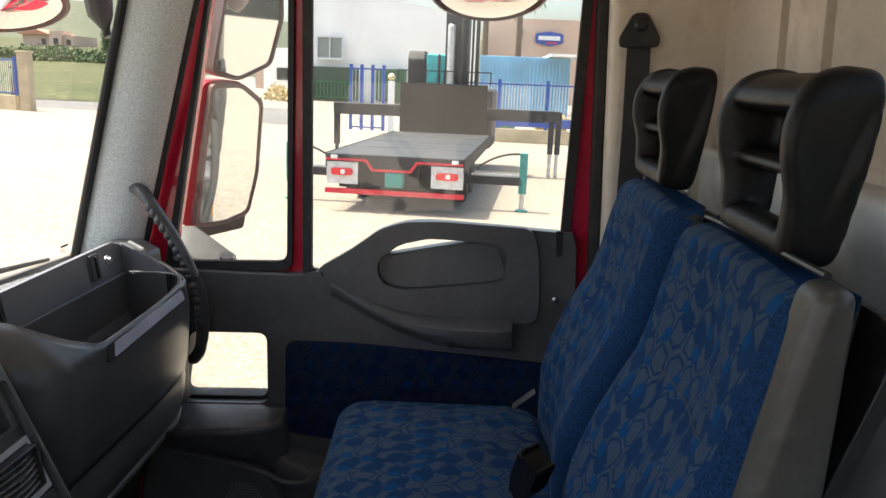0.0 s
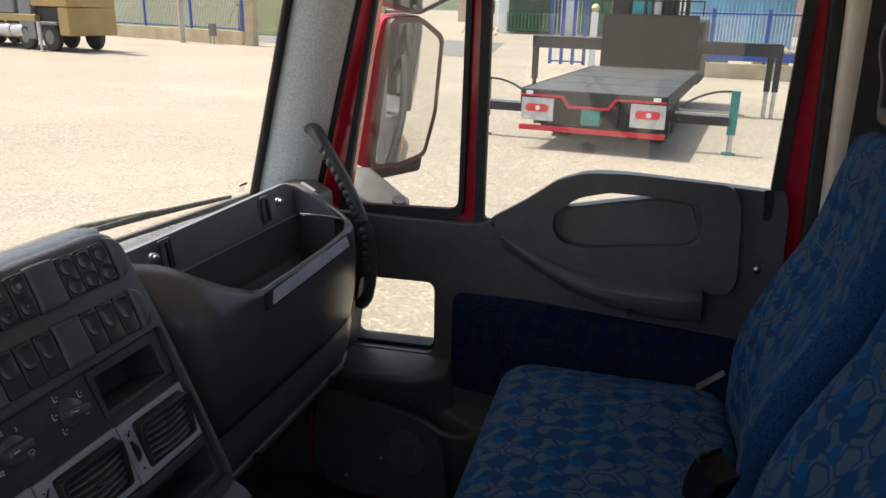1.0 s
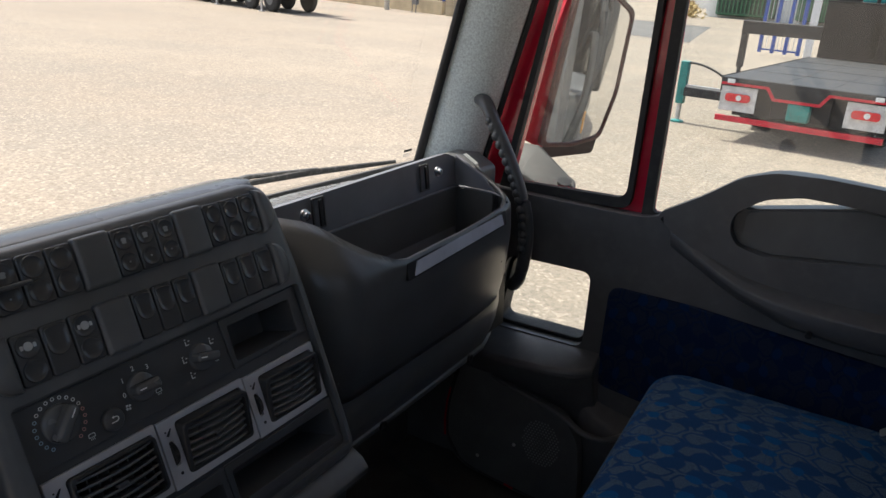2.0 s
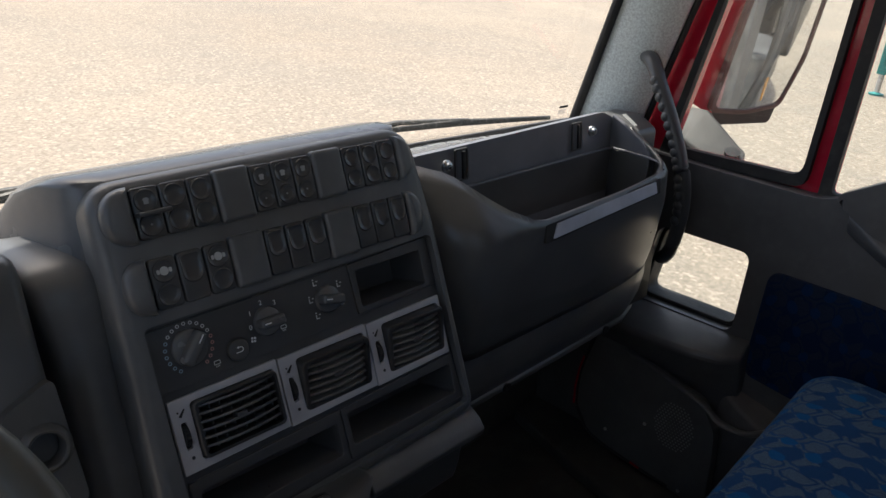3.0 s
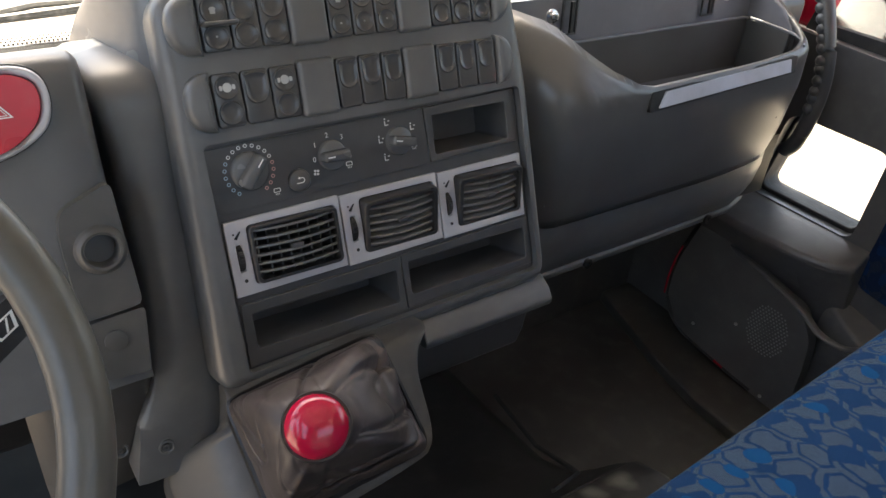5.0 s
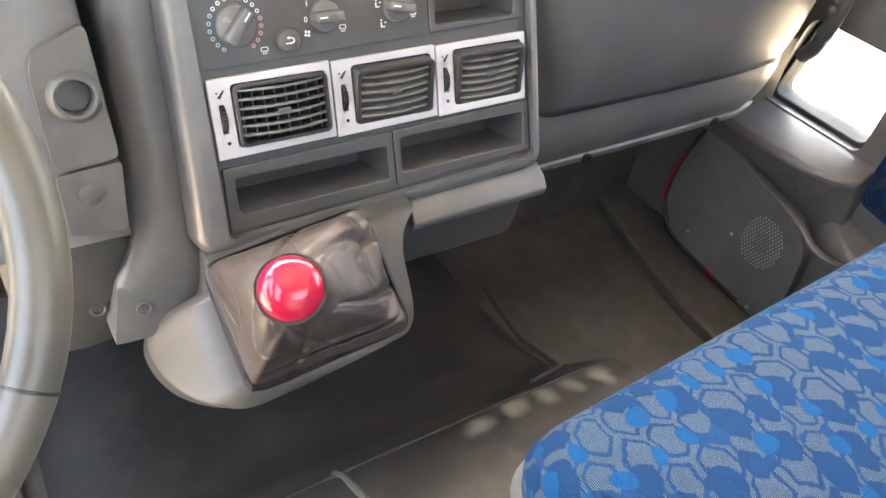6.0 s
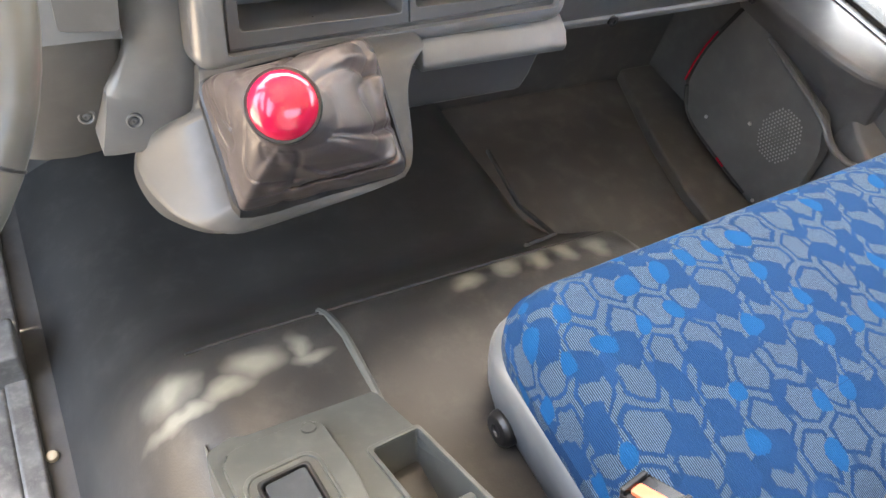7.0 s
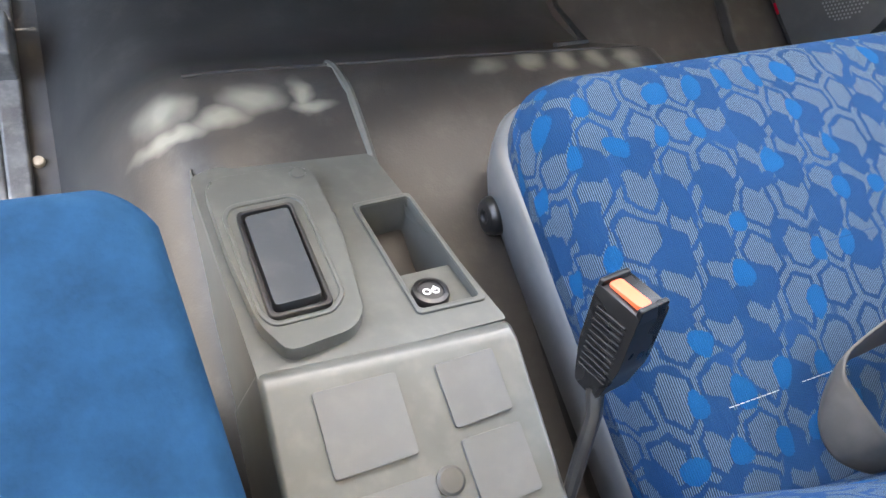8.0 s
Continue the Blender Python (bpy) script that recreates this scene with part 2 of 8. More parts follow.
def fabric(name, blue, grey, bright):
    """Woven seat cloth: grey honeycomb figures and bright ovals on blue, in metres of cloth."""
    m, nt, b = nodes_of(name)

    def vec(op, a, c=None, d=None):
        v = nt.nodes.new("ShaderNodeVectorMath")
        v.operation = op
        for i, val in enumerate((a, c, d)):
            if val is None:
                continue
            if isinstance(val, bpy.types.NodeSocket):
                nt.links.new(val, v.inputs[i])
            else:
                v.inputs[i].default_value = val
        return v

    uv = nt.nodes.new("ShaderNodeTexCoord").outputs["UV"]
    warp = nt.nodes.new("ShaderNodeTexNoise")
    warp.inputs["Scale"].default_value, warp.inputs["Detail"].default_value = 17, 1
    nt.links.new(uv, warp.inputs["Vector"])
    bent = vec("MULTIPLY_ADD", warp.outputs[1], (0.034, 0.034, 0), uv).outputs[0]
    stitch = nt.nodes.new("ShaderNodeTexNoise")          # uneven stitched outlines
    stitch.inputs["Scale"].default_value, stitch.inputs["Detail"].default_value = 420, 1
    nt.links.new(uv, stitch.inputs["Vector"])
    bent = vec("MULTIPLY_ADD", stitch.outputs[1], (0.0045, 0.0045, 0), bent).outputs[0]

    def comb(pitch, shift):
        """Honeycomb of one pitch: place in the cell and the cell's own chance."""
        p = vec("MULTIPLY_ADD", bent, (1 / pitch, 0.80 / pitch, 0), (50 + shift, 80 + shift, 0)).outputs[0]
        best = None
        for off in ((0, 0, 0), (0.5, 0.866, 0)):
            q = vec("SUBTRACT", p, off).outputs[0]
            w = vec("MODULO", q, (1, 1.732, 1)).outputs[0]
            loc = vec("SUBTRACT", w, (0.5, 0.866, 0)).outputs[0]
            ln = vec("LENGTH", loc).outputs["Value"]
            if best is None:
                best, first = loc, ln
            else:
                near = calc(nt, "LESS_THAN", ln, first)
                mx = nt.nodes.new("ShaderNodeMix")
                mx.data_type = "VECTOR"
                nt.links.new(near, mx.inputs[0])
                nt.links.new(best, mx.inputs[4])
                nt.links.new(loc, mx.inputs[5])
                best = mx.outputs[1]
        chance = nt.nodes.new("ShaderNodeTexWhiteNoise")
        chance.noise_dimensions = "2D"
        nt.links.new(vec("SNAP", vec("ADD", vec("SUBTRACT", p, best).outputs[0], (0.1, 0.1, 0)).outputs[0], (0.25, 0.25, 1)).outputs[0], chance.inputs["Vector"])
        ab = vec("ABSOLUTE", best).outputs[0]
        sp = nt.nodes.new("ShaderNodeSeparateXYZ")
        nt.links.new(ab, sp.inputs[0])
        side = calc(nt, "ADD", calc(nt, "MULTIPLY", sp.outputs[0], 0.5), calc(nt, "MULTIPLY", sp.outputs[1], 0.866))
        hexa = calc(nt, "MAXIMUM", sp.outputs[0], side)
        return hexa, chance.outputs[0], vec("LENGTH", best).outputs["Value"]

    def both(*s):
        out = s[0]
        for x in s[1:]:
            out = calc(nt, "MULTIPLY", out, x)
        return out

    hexa, luck, _ = comb(0.048, 0.0)
    blob = ramp(nt, hexa, 0.338, 0.352, 1, 0)
    patch = noise_of(nt, 15, 1, co="UV")
    web = both(ramp(nt, hexa, 0.422, 0.436), ramp(nt, patch, 0.42, 0.44))
    figure = calc(nt, "MAXIMUM", blob, web)
    _, luck2, round_ = comb(0.048, 3.62)
    oval = both(ramp(nt, round_, 0.225, 0.24, 1, 0), calc(nt, "GREATER_THAN", luck2, 0.48))
    hexa3, luck3, _ = comb(0.048, 7.33)
    deep = both(ramp(nt, hexa3, 0.36, 0.375, 1, 0), calc(nt, "GREATER_THAN", luck3, 0.52))
    weave = nt.nodes.new("ShaderNodeTexWave")
    weave.wave_type, weave.bands_direction = "BANDS", "X"
    weave.inputs["Scale"].default_value, weave.inputs["Distortion"].default_value = 140, 0.9
    nt.links.new(uv, weave.inputs["Vector"])
    thread = noise_of(nt, 1300, 2, co="UV")
    soft = noise_of(nt, 6, 4, co="UV")
    col = mixed(nt, ramp(nt, soft, 0.35, 0.65), [c * 0.8 for c in blue], [c * 1.2 for c in blue])
    g = mixed(nt, ramp(nt, weave.outputs[1], 0.2, 0.8), [c * 0.22 for c in grey], [c * 1.62 for c in grey])
    col = mixed(nt, figure, col, g)
    col = mixed(nt, deep, col, [c * 0.94 for c in blue])
    col = mixed(nt, oval, col, bright)
    col = mixed(nt, ramp(nt, thread, 0.3, 0.7, 0, 0.5), col, [c * 0.35 for c in blue])
    nt.links.new(col, b.inputs["Base Color"])
    b.inputs["Roughness"].default_value = 0.95
    b.inputs["Sheen Weight"].default_value = 0.0
    b.inputs["Sheen Roughness"].default_value = 0.5
    b.inputs["Specular IOR Level"].default_value = 0.12
    bumped(nt, b, calc(nt, "ADD", weave.outputs[1], thread), 0.45, 0.001)
    return m


def glass(name, tint=(0.93, 0.96, 0.95), dirt=0.05):
    m, nt, b = nodes_of(name)
    nt.nodes.remove(b)
    out = nt.nodes["Material Output"]
    clear, gloss, dust = (nt.nodes.new(k) for k in ("ShaderNodeBsdfTransparent", "ShaderNodeBsdfGlossy", "ShaderNodeBsdfTranslucent"))
    clear.inputs[0].default_value = (*tint, 1)
    gloss.inputs["Roughness"].default_value = 0.02
    dust.inputs[0].default_value = (0.72, 0.69, 0.63, 1)
    lw = nt.nodes.new("ShaderNodeLayerWeight")
    lw.inputs[0].default_value = 0.5
    fr = ramp(nt, calc(nt, "POWER", lw.outputs["Facing"], 5.0), 0, 1, 0.04, 0.75)
    m1, m2 = nt.nodes.new("ShaderNodeMixShader"), nt.nodes.new("ShaderNodeMixShader")
    nt.links.new(fr, m1.inputs[0])
    nt.links.new(clear.outputs[0], m1.inputs[1])
    nt.links.new(gloss.outputs[0], m1.inputs[2])
    specks, drift = noise_of(nt, 330, 2, 0.5), ramp(nt, noise_of(nt, 9, 3), 0.35, 0.65, 0.35, 1.0)
    spots = calc(nt, "MULTIPLY", ramp(nt, specks, 0.615, 0.69, 0, min(0.8, dirt * 5)), drift)
    film = ramp(nt, noise_of(nt, 6, 5), 0.3, 0.8, 0, dirt * 0.45)
    nt.links.new(calc(nt, "ADD", spots, film), m2.inputs[0])
    nt.links.new(m1.outputs[0], m2.inputs[1])
    nt.links.new(dust.outputs[0], m2.inputs[2])
    nt.links.new(m2.outputs[0], out.inputs["Surface"])
    return m


def ground_stuff(name, a, b_, c, fine=55, coarse=0.12, grit=1.0):
    m, nt, b = nodes_of(name)
    big, mid, sm = noise_of(nt, coarse, 6), noise_of(nt, 1.3, 5), noise_of(nt, fine, 4, 0.7)
    col = mixed(nt, ramp(nt, big, 0.35, 0.65), a, b_)
    col = mixed(nt, ramp(nt, mid, 0.45, 0.75, 0, 0.6), col, c)
    drift = noise_of(nt, 0.33, 5, 0.6, stretch=(1, 0.45, 1))
    col = mixed(nt, ramp(nt, drift, 0.47, 0.62, 0, 0.55), col, c)
    col = mixed(nt, ramp(nt, sm, 0.3, 0.7, 0, 0.75 * grit), col, [x * 0.45 for x in a])
    stone = nt.nodes.new("ShaderNodeTexVoronoi")
    stone.inputs["Scale"].default_value = fine * 0.9
    tcs = nt.nodes.new("ShaderNodeTexCoord")
    nt.links.new(tcs.outputs["Object"], stone.inputs["Vector"])
    shade = nt.nodes.new("ShaderNodeSeparateColor")
    nt.links.new(stone.outputs["Color"], shade.inputs[0])
    col = mixed(nt, ramp(nt, shade.outputs[0], 0.0, 0.45, 0.55 * grit, 0), col, [x * 0.5 for x in a])
    col = mixed(nt, ramp(nt, shade.outputs[1], 0.75, 1.0, 0, 0.5 * grit), col, [min(1, x * 1.45) for x in b_])
    nt.links.new(col, b.inputs["Base Color"])
    b.inputs["Roughness"].default_value = 0.95
    b.inputs["Specular IOR Level"].default_value = 0.2
    bumped(nt, b, sm, 0.5, 0.01)
    return m


M_DASH = surface("dash_plastic", (0.106, 0.109, 0.110), 0.35, grain=1100, bump=0.3, worn=0.15, dusty=0.06)
M_DASH_TOP = surface("dash_hood_plastic", (0.125, 0.130, 0.136), 0.26, grain=1100, bump=0.3, worn=0.15, dusty=0.06)
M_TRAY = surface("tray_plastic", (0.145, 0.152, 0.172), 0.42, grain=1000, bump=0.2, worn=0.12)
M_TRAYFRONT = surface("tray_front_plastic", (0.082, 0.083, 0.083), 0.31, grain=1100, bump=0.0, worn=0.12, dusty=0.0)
M_SWITCH = surface("switch_plastic", (0.066, 0.067, 0.068), 0.32, grain=1500, bump=0.1, worn=0.12, dusty=0.03)
M_KNOB = surface("knob_plastic", (0.105, 0.107, 0.108), 0.26, grain=1500, bump=0.1, worn=0.12, dusty=0.04)
M_ROCKER = surface("rocker_plastic", (0.064, 0.065, 0.066), 0.20, grain=1500, bump=0.1, worn=0.10, dusty=0.03)
M_PLINTH = surface("plinth_plastic", (0.072, 0.071, 0.068), 0.48, grain=1100, bump=0.3, worn=0.15, dusty=0.06)
M_LOUVRE = surface("louvre_plastic", (0.12, 0.12, 0.118), 0.30, grain=1200, bump=0.1, worn=0.12, dusty=0.06)
M_BARREL = surface("barrel_plastic", (0.030, 0.030, 0.030), 0.30, grain=1200, bump=0.1, worn=0.12, dusty=0.05)
M_BLACK = surface("black_plastic", (0.012, 0.012, 0.0125), 0.38, grain=1200, bump=0.2, worn=0.2)
M_RUBBER = surface("black_rubber", (0.02, 0.02, 0.02), 0.7, grain=700, bump=0.3)
M_SILVER = surface("silver_paint_plastic", (0.50, 0.50, 0.52), 0.36, 0.2, grain=1500, bump=0.05, worn=0.08, dusty=0.05)
M_CONSOLE = surface("console_plastic", (0.070, 0.075, 0.070), 0.37, grain=1200, bump=0.12, worn=0.12, dusty=0.08, blotch=14)
M_LID = surface("lid_plastic", (0.036, 0.042, 0.048), 0.37, grain=1300, bump=0.1, worn=0.12)
M_DOOR = surface("door_plastic", (0.092, 0.093, 0.096), 0.34, grain=1000, bump=0.25, worn=0.15, dusty=0.08)
M_MAT = surface("floor_mat_rubber", (0.074, 0.0725, 0.070), 0.50, grain=420, bump=0.35, worn=0.30, dusty=0.14, blotch=5)
M_LEATHER = surface("boot_leather", (0.056, 0.046, 0.045), 0.46, grain=430, bump=0.34, worn=0.25, dusty=0.08, blotch=14)
M_RED = surface("red_knob_plastic", (0.40, 0.006, 0.036), 0.17, grain=50, bump=0.0, worn=0.04, dusty=0.02, coat=0.25)
M_HAZARD = surface("hazard_red_plastic", (0.48, 0.015, 0.03), 0.3, grain=900, bump=0.05, worn=0.08)
M_REDPAINT = surface("red_car_paint", (0.52, 0.012, 0.040), 0.2, grain=300, bump=0.02, worn=0.10, coat=0.7, dusty=0.05)
M_TRIM = surface("pillar_felt", (0.65, 0.71, 0.69), 0.9, grain=420, bump=1.0, worn=0.24, dusty=0.12, blotch=220, spec=0.2)
M_REAR = surface("rear_wall_felt", (0.62, 0.56, 0.48), 0.9, grain=300, bump=0.5, worn=0.16, dust=(0.2, 0.16, 0.12), dusty=0.35, blotch=4, spec=0.2)
M_LEDGE = surface("grey_ledge_plastic", (0.54, 0.55, 0.53), 0.5, grain=600, bump=0.2)
M_SHELL = surface("seat_shell_plastic", (0.056, 0.055, 0.048), 0.42, grain=900, bump=0.25, worn=0.14, dusty=0.12)
M_SHELL_GREY = surface("seat_edge_plastic", (0.10, 0.111, 0.122), 0.40, grain=900, bump=0.15, worn=0.14)
M_HEAD = surface("headrest_foam", (0.008, 0.0078, 0.0075), 0.42, grain=900, bump=0.2, worn=0.2, dusty=0.01, spec=0.2)
M_CLOTH = fabric("blue_figured_cloth", (0.0090, 0.044, 0.126), (0.057, 0.092, 0.142), (0.003, 0.066, 0.190))
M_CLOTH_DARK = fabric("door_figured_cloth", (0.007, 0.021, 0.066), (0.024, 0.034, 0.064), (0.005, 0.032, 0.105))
M_MESHCLOTH = surface("shaded_mesh_cloth", (0.009, 0.032, 0.085), 0.95, grain=420, bump=0.9, worn=0.6, dusty=0.0, blotch=260, spec=0.08)
M_VELOUR = surface("blue_velour", (0.0100, 0.037, 0.080), 0.95, grain=210, bump=1.0, worn=0.24, dust=(0.02, 0.06, 0.12), dusty=0.14, blotch=24, spec=0.05)
M_STEER = surface("wheel_leather", (0.075, 0.072, 0.062), 0.36, grain=900, bump=0.2, worn=0.16)
M_WHITE = surface("white_print", (0.75, 0.76, 0.75), 0.5, grain=900, bump=0.0, worn=0.05, dusty=0)
M_LAMPMARK = surface("lamp_mark_print", (0.46, 0.47, 0.46), 0.4, grain=900, bump=0.0, worn=0.05, dusty=0)
M_PALE = surface("grey_print", (0.30, 0.31, 0.31), 0.5, grain=900, bump=0.0, worn=0.05, dusty=0)
M_BLUEPRINT = surface("blue_print", (0.36, 0.50, 0.60), 0.5, grain=900, bump=0.0, worn=0.05, dusty=0)
M_REDPRINT = surface("red_print", (0.58, 0.30, 0.28), 0.5, grain=900, bump=0.0, worn=0.05, dusty=0)
M_STEEL = surface("bright_steel", (0.55, 0.55, 0.55), 0.28, 1.0, grain=800, bump=0.05)
M_MIRROR = surface("mirror_glass", (0.85, 0.86, 0.86), 0.02, 1.0, grain=100, bump=0.0, worn=0.0, dusty=0.02)
M_GLASS = glass("window_glass", dirt=0.055)
M_SCREEN = glass("windscreen_glass", (0.95, 0.97, 0.96), dirt=0.012)
M_STRAP = surface("belt_webbing", (0.03, 0.03, 0.032), 0.75, grain=1500, bump=0.4)
M_STRAP_GREY = surface("grey_belt_webbing", (0.060, 0.058, 0.054), 0.55, grain=1500, bump=0.4, spec=0.3)
M_ORANGE = surface("buckle_button", (0.8, 0.12, 0.04), 0.35, grain=900, bump=0.0, worn=0.08)
M_ROOF = surface("headliner", (0.68, 0.66, 0.62), 0.95, grain=300, bump=0.4, worn=0.1)


def tunnel_mat():
    """The mat with pale soft-edged spots along the tunnel's front edge."""
    m, nt, b = nodes_of("spotted_tunnel_mat")
    slow, fine, tc = noise_of(nt, 5, 5), noise_of(nt, 420, 2), nt.nodes.new("ShaderNodeTexCoord")
    warp = nt.nodes.new("ShaderNodeVectorMath")
    warp.operation = "MULTIPLY_ADD"
    wob = nt.nodes.new("ShaderNodeTexNoise")
    wob.inputs["Scale"].default_value = 18
    warp.inputs[1].default_value = (0.035, 0.035, 0.0)
    nt.links.new(tc.outputs["Object"], wob.inputs["Vector"])
    nt.links.new(wob.outputs[1], warp.inputs[0])
    nt.links.new(tc.outputs["Object"], warp.inputs[2])
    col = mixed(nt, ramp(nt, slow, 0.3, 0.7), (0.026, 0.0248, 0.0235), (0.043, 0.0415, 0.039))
    # worn holds the mask of soft pale spots at set places
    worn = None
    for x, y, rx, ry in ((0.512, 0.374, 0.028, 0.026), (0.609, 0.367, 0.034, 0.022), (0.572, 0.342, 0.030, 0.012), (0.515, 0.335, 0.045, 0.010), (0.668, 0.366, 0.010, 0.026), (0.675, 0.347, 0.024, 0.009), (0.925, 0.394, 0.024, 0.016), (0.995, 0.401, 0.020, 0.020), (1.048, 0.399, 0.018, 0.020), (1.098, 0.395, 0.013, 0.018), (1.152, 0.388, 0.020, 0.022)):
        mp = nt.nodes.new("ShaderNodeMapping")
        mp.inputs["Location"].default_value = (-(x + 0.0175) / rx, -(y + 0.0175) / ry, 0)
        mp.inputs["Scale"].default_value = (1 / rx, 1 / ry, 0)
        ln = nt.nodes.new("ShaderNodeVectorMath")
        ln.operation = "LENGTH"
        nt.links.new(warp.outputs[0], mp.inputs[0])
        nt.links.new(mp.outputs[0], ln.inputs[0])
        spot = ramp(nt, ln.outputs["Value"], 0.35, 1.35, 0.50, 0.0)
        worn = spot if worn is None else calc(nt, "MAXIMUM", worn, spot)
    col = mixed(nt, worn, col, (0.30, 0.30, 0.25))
    dust = ramp(nt, noise_of(nt, 20, 6, 0.7), 0.5, 0.8, 0, 0.07)
    col = mixed(nt, dust, col, (0.3, 0.28, 0.25))
    nt.links.new(col, b.inputs["Base Color"])
    b.inputs["Roughness"].default_value = 0.42
    b.inputs["Specular IOR Level"].default_value = 0.28
    bumped(nt, b, fine, 0.35, 0.0006)
    return m


M_TUNNEL = tunnel_mat()

# ---------------------------------------------------------------- the cab: floor, walls, roof, pillars
FLOOR = -0.14


def wall_piece(name, bm, material, label, bevel=0.004, category="wall"):
    return tagged(link_mesh(name, bm, material, None, "", bevel), label, category, kind="structure")


wall_piece("floor", boxes((-0.2, 2.06, -0.72, 1.16, FLOOR - 0.04, FLOOR)), M_MAT, "black rubber covered floor of the truck cab", category="floor")
wall_piece("wall_front", boxes((-0.2, 2.06, 1.10, 1.14, FLOOR, 0.74)), M_MAT, "dark matted bulkhead in front of the footwells")
wall_piece("ceiling", boxes((-0.2, 2.08, -0.72, 0.60, 1.70, 1.75), (-0.2, 2.08, 0.60, 0.74, 1.66, 1.73)), M_ROOF, "pale felt headliner under the cab roof", category="ceiling")

# out of view: plate added to keep direct sun off dash and tunnel
wall_piece("wall_visor", boxes((-0.16, 2.04, 0.70, 1.12, 1.655, 1.71)), M_BLACK, "unseen dark visor added over the windscreen to block the sun", 0.01, "visor")

# rear wall in upright pressed panels
# unseen window opening, added to let light onto the dash from behind
rear_hole = rrect(0.16, 1.06, 1.12, 1.56, 0.05)
bm = plated([[(-0.2, FLOOR), (2.05, FLOOR), (2.05, 1.72), (-0.2, 1.72)], rear_hole], axes((0, -0.72, 0), (1, 0, 0), (0, 0, 1)), 0.08)
for x0, x1 in ((-0.19, 0.12), (1.10, 1.36), (1.40, 1.56), (1.60, 2.02)):
    plate(bm, [rrect(x0, x1, 1.10, 1.70, 0.03)], axes((0, -0.612, 0), (1, 0, 0), (0, 0, 1)) @ Matrix.Scale(-1, 4, (0, 0, 1)), 0.03)
wall_piece("wall_rear", bm, M_REAR, "stained cream felt panels of the cab rear wall", 0.008)
rw = tagged(link_mesh("window_rear", plated([rear_hole], axes((0, -0.69, 0), (1, 0, 0), (0, 0, 1)), 0.004), M_GLASS, smooth=False), "unseen rear window added to light the dash", "window", kind="structure")
rw.visible_shadow = False
wall_piece("trim", boxes((-0.18, 1.95, -0.66, -0.57, 0.42, 1.07)), M_LEDGE, "pale grey plastic panel low on the cab rear wall", 0.02, "panel")

# driver's side, plain and unseen: its opening lights the footwell, the rest shades the seats
DOOR_PLANE = axes((0, 0, 0), (0, 1, 0), (0, 0, 1))
left = [(-0.72, FLOOR - 0.04), (1.12, FLOOR - 0.04), (1.12, 0.74), (1.02, 0.80), (0.74, 1.70), (-0.72, 1.70)]
hole = round_corners([(0.16, 0.0), (0.84, 0.0), (0.86, 0.74), (0.60, 1.60), (-0.30, 1.60), (-0.28, 0.95), (0.12, 0.90)], 0.06)
wall_piece("wall_left", plated([left, hole], Matrix.Translation((-0.16, 0, 0)) @ DOOR_PLANE, 0.05), M_DOOR, "dark plastic driver side wall, unseen, its doorway opening shaped for the light")

# passenger side front pillar, in grey felt
bm = bmesh.new()
rings = []
for k in range(9):
    t = k / 8
    z = 0.70 + t * 1.0
    y = 1.045 - (z - 0.70) * 0.316
    x = 0.0 - 0.03 * t
    rings.append([(x + 1.925, y, z), (x + 1.918, y - 0.03, z), (x + 1.931, y - 0.090, z), (x + 1.952, y - 0.122, z), (x + 1.982, y - 0.141, z),
                  (x + 2.022, y - 0.138, z), (x + 2.03, y + 0.01, z), (x + 1.96, y + 0.03, z)])
loft(bm, rings)
wall_piece("pillar_front", bm, M_TRIM, "grey felt covered windscreen pillar", 0.0, "pillar")
bm = bmesh.new()
tube(bm, [(1.998 - 0.03 * t, 0.900 - 0.316 * t, 0.70 + t) for t in (0, 0.25, 0.5, 0.75, 1.0)], 0.008, 10)
tube(bm, [(1.915 - 0.03 * t, 1.048 - 0.316 * t, 0.70 + t) for t in (0, 0.25, 0.5, 0.75, 1.0)], 0.0115, 10)
wall_piece("trim_seal", bm, M_RUBBER, "black rubber windscreen seal along the pillar", 0.0, "seal")
# rear pillar
bm = boxes((1.93, 2.05, -0.64, -0.345, FLOOR, 1.72))
wall_piece("pillar_rear", bm, M_REAR, "cream felt door pillar behind the passenger door", 0.025, "pillar")
wall_piece("trim_edge", boxes((1.99, 2.06, -0.345, -0.318, 0.0, 1.70)), M_RUBBER, "black rubber door seal along the pillar", 0.006, "seal")
wall_piece("wall_right", boxes((1.99, 2.05, 0.90, 1.14, FLOOR, 0.72), (1.99, 2.05, -0.36, 1.1, FLOOR - 0.04, -0.10), (1.97, 2.08, -0.36, 0.62, 1.62, 1.72)), M_DOOR, "dark inner side panels round the passenger door")
wall_piece("trim_sill", plated([[(1.76, -0.34), (2.0, -0.34), (2.0, 1.10), (1.885, 1.10), (1.803, 0.82), (1.772, 0.65), (1.76, 0.30)]], Matrix.Translation((0, 0, -0.105)), 0.035), M_MAT, "dark plastic door sill", 0.008, "sill")

# windscreen: a bowed pane leaning back
def screen_at(s, t):
    x = -0.12 + 2.04 * s
    bow = 0.07 * (1 - (2 * s - 1) ** 2)
    return (x, 1.045 + bow - 0.316 * t, 0.72 + t)


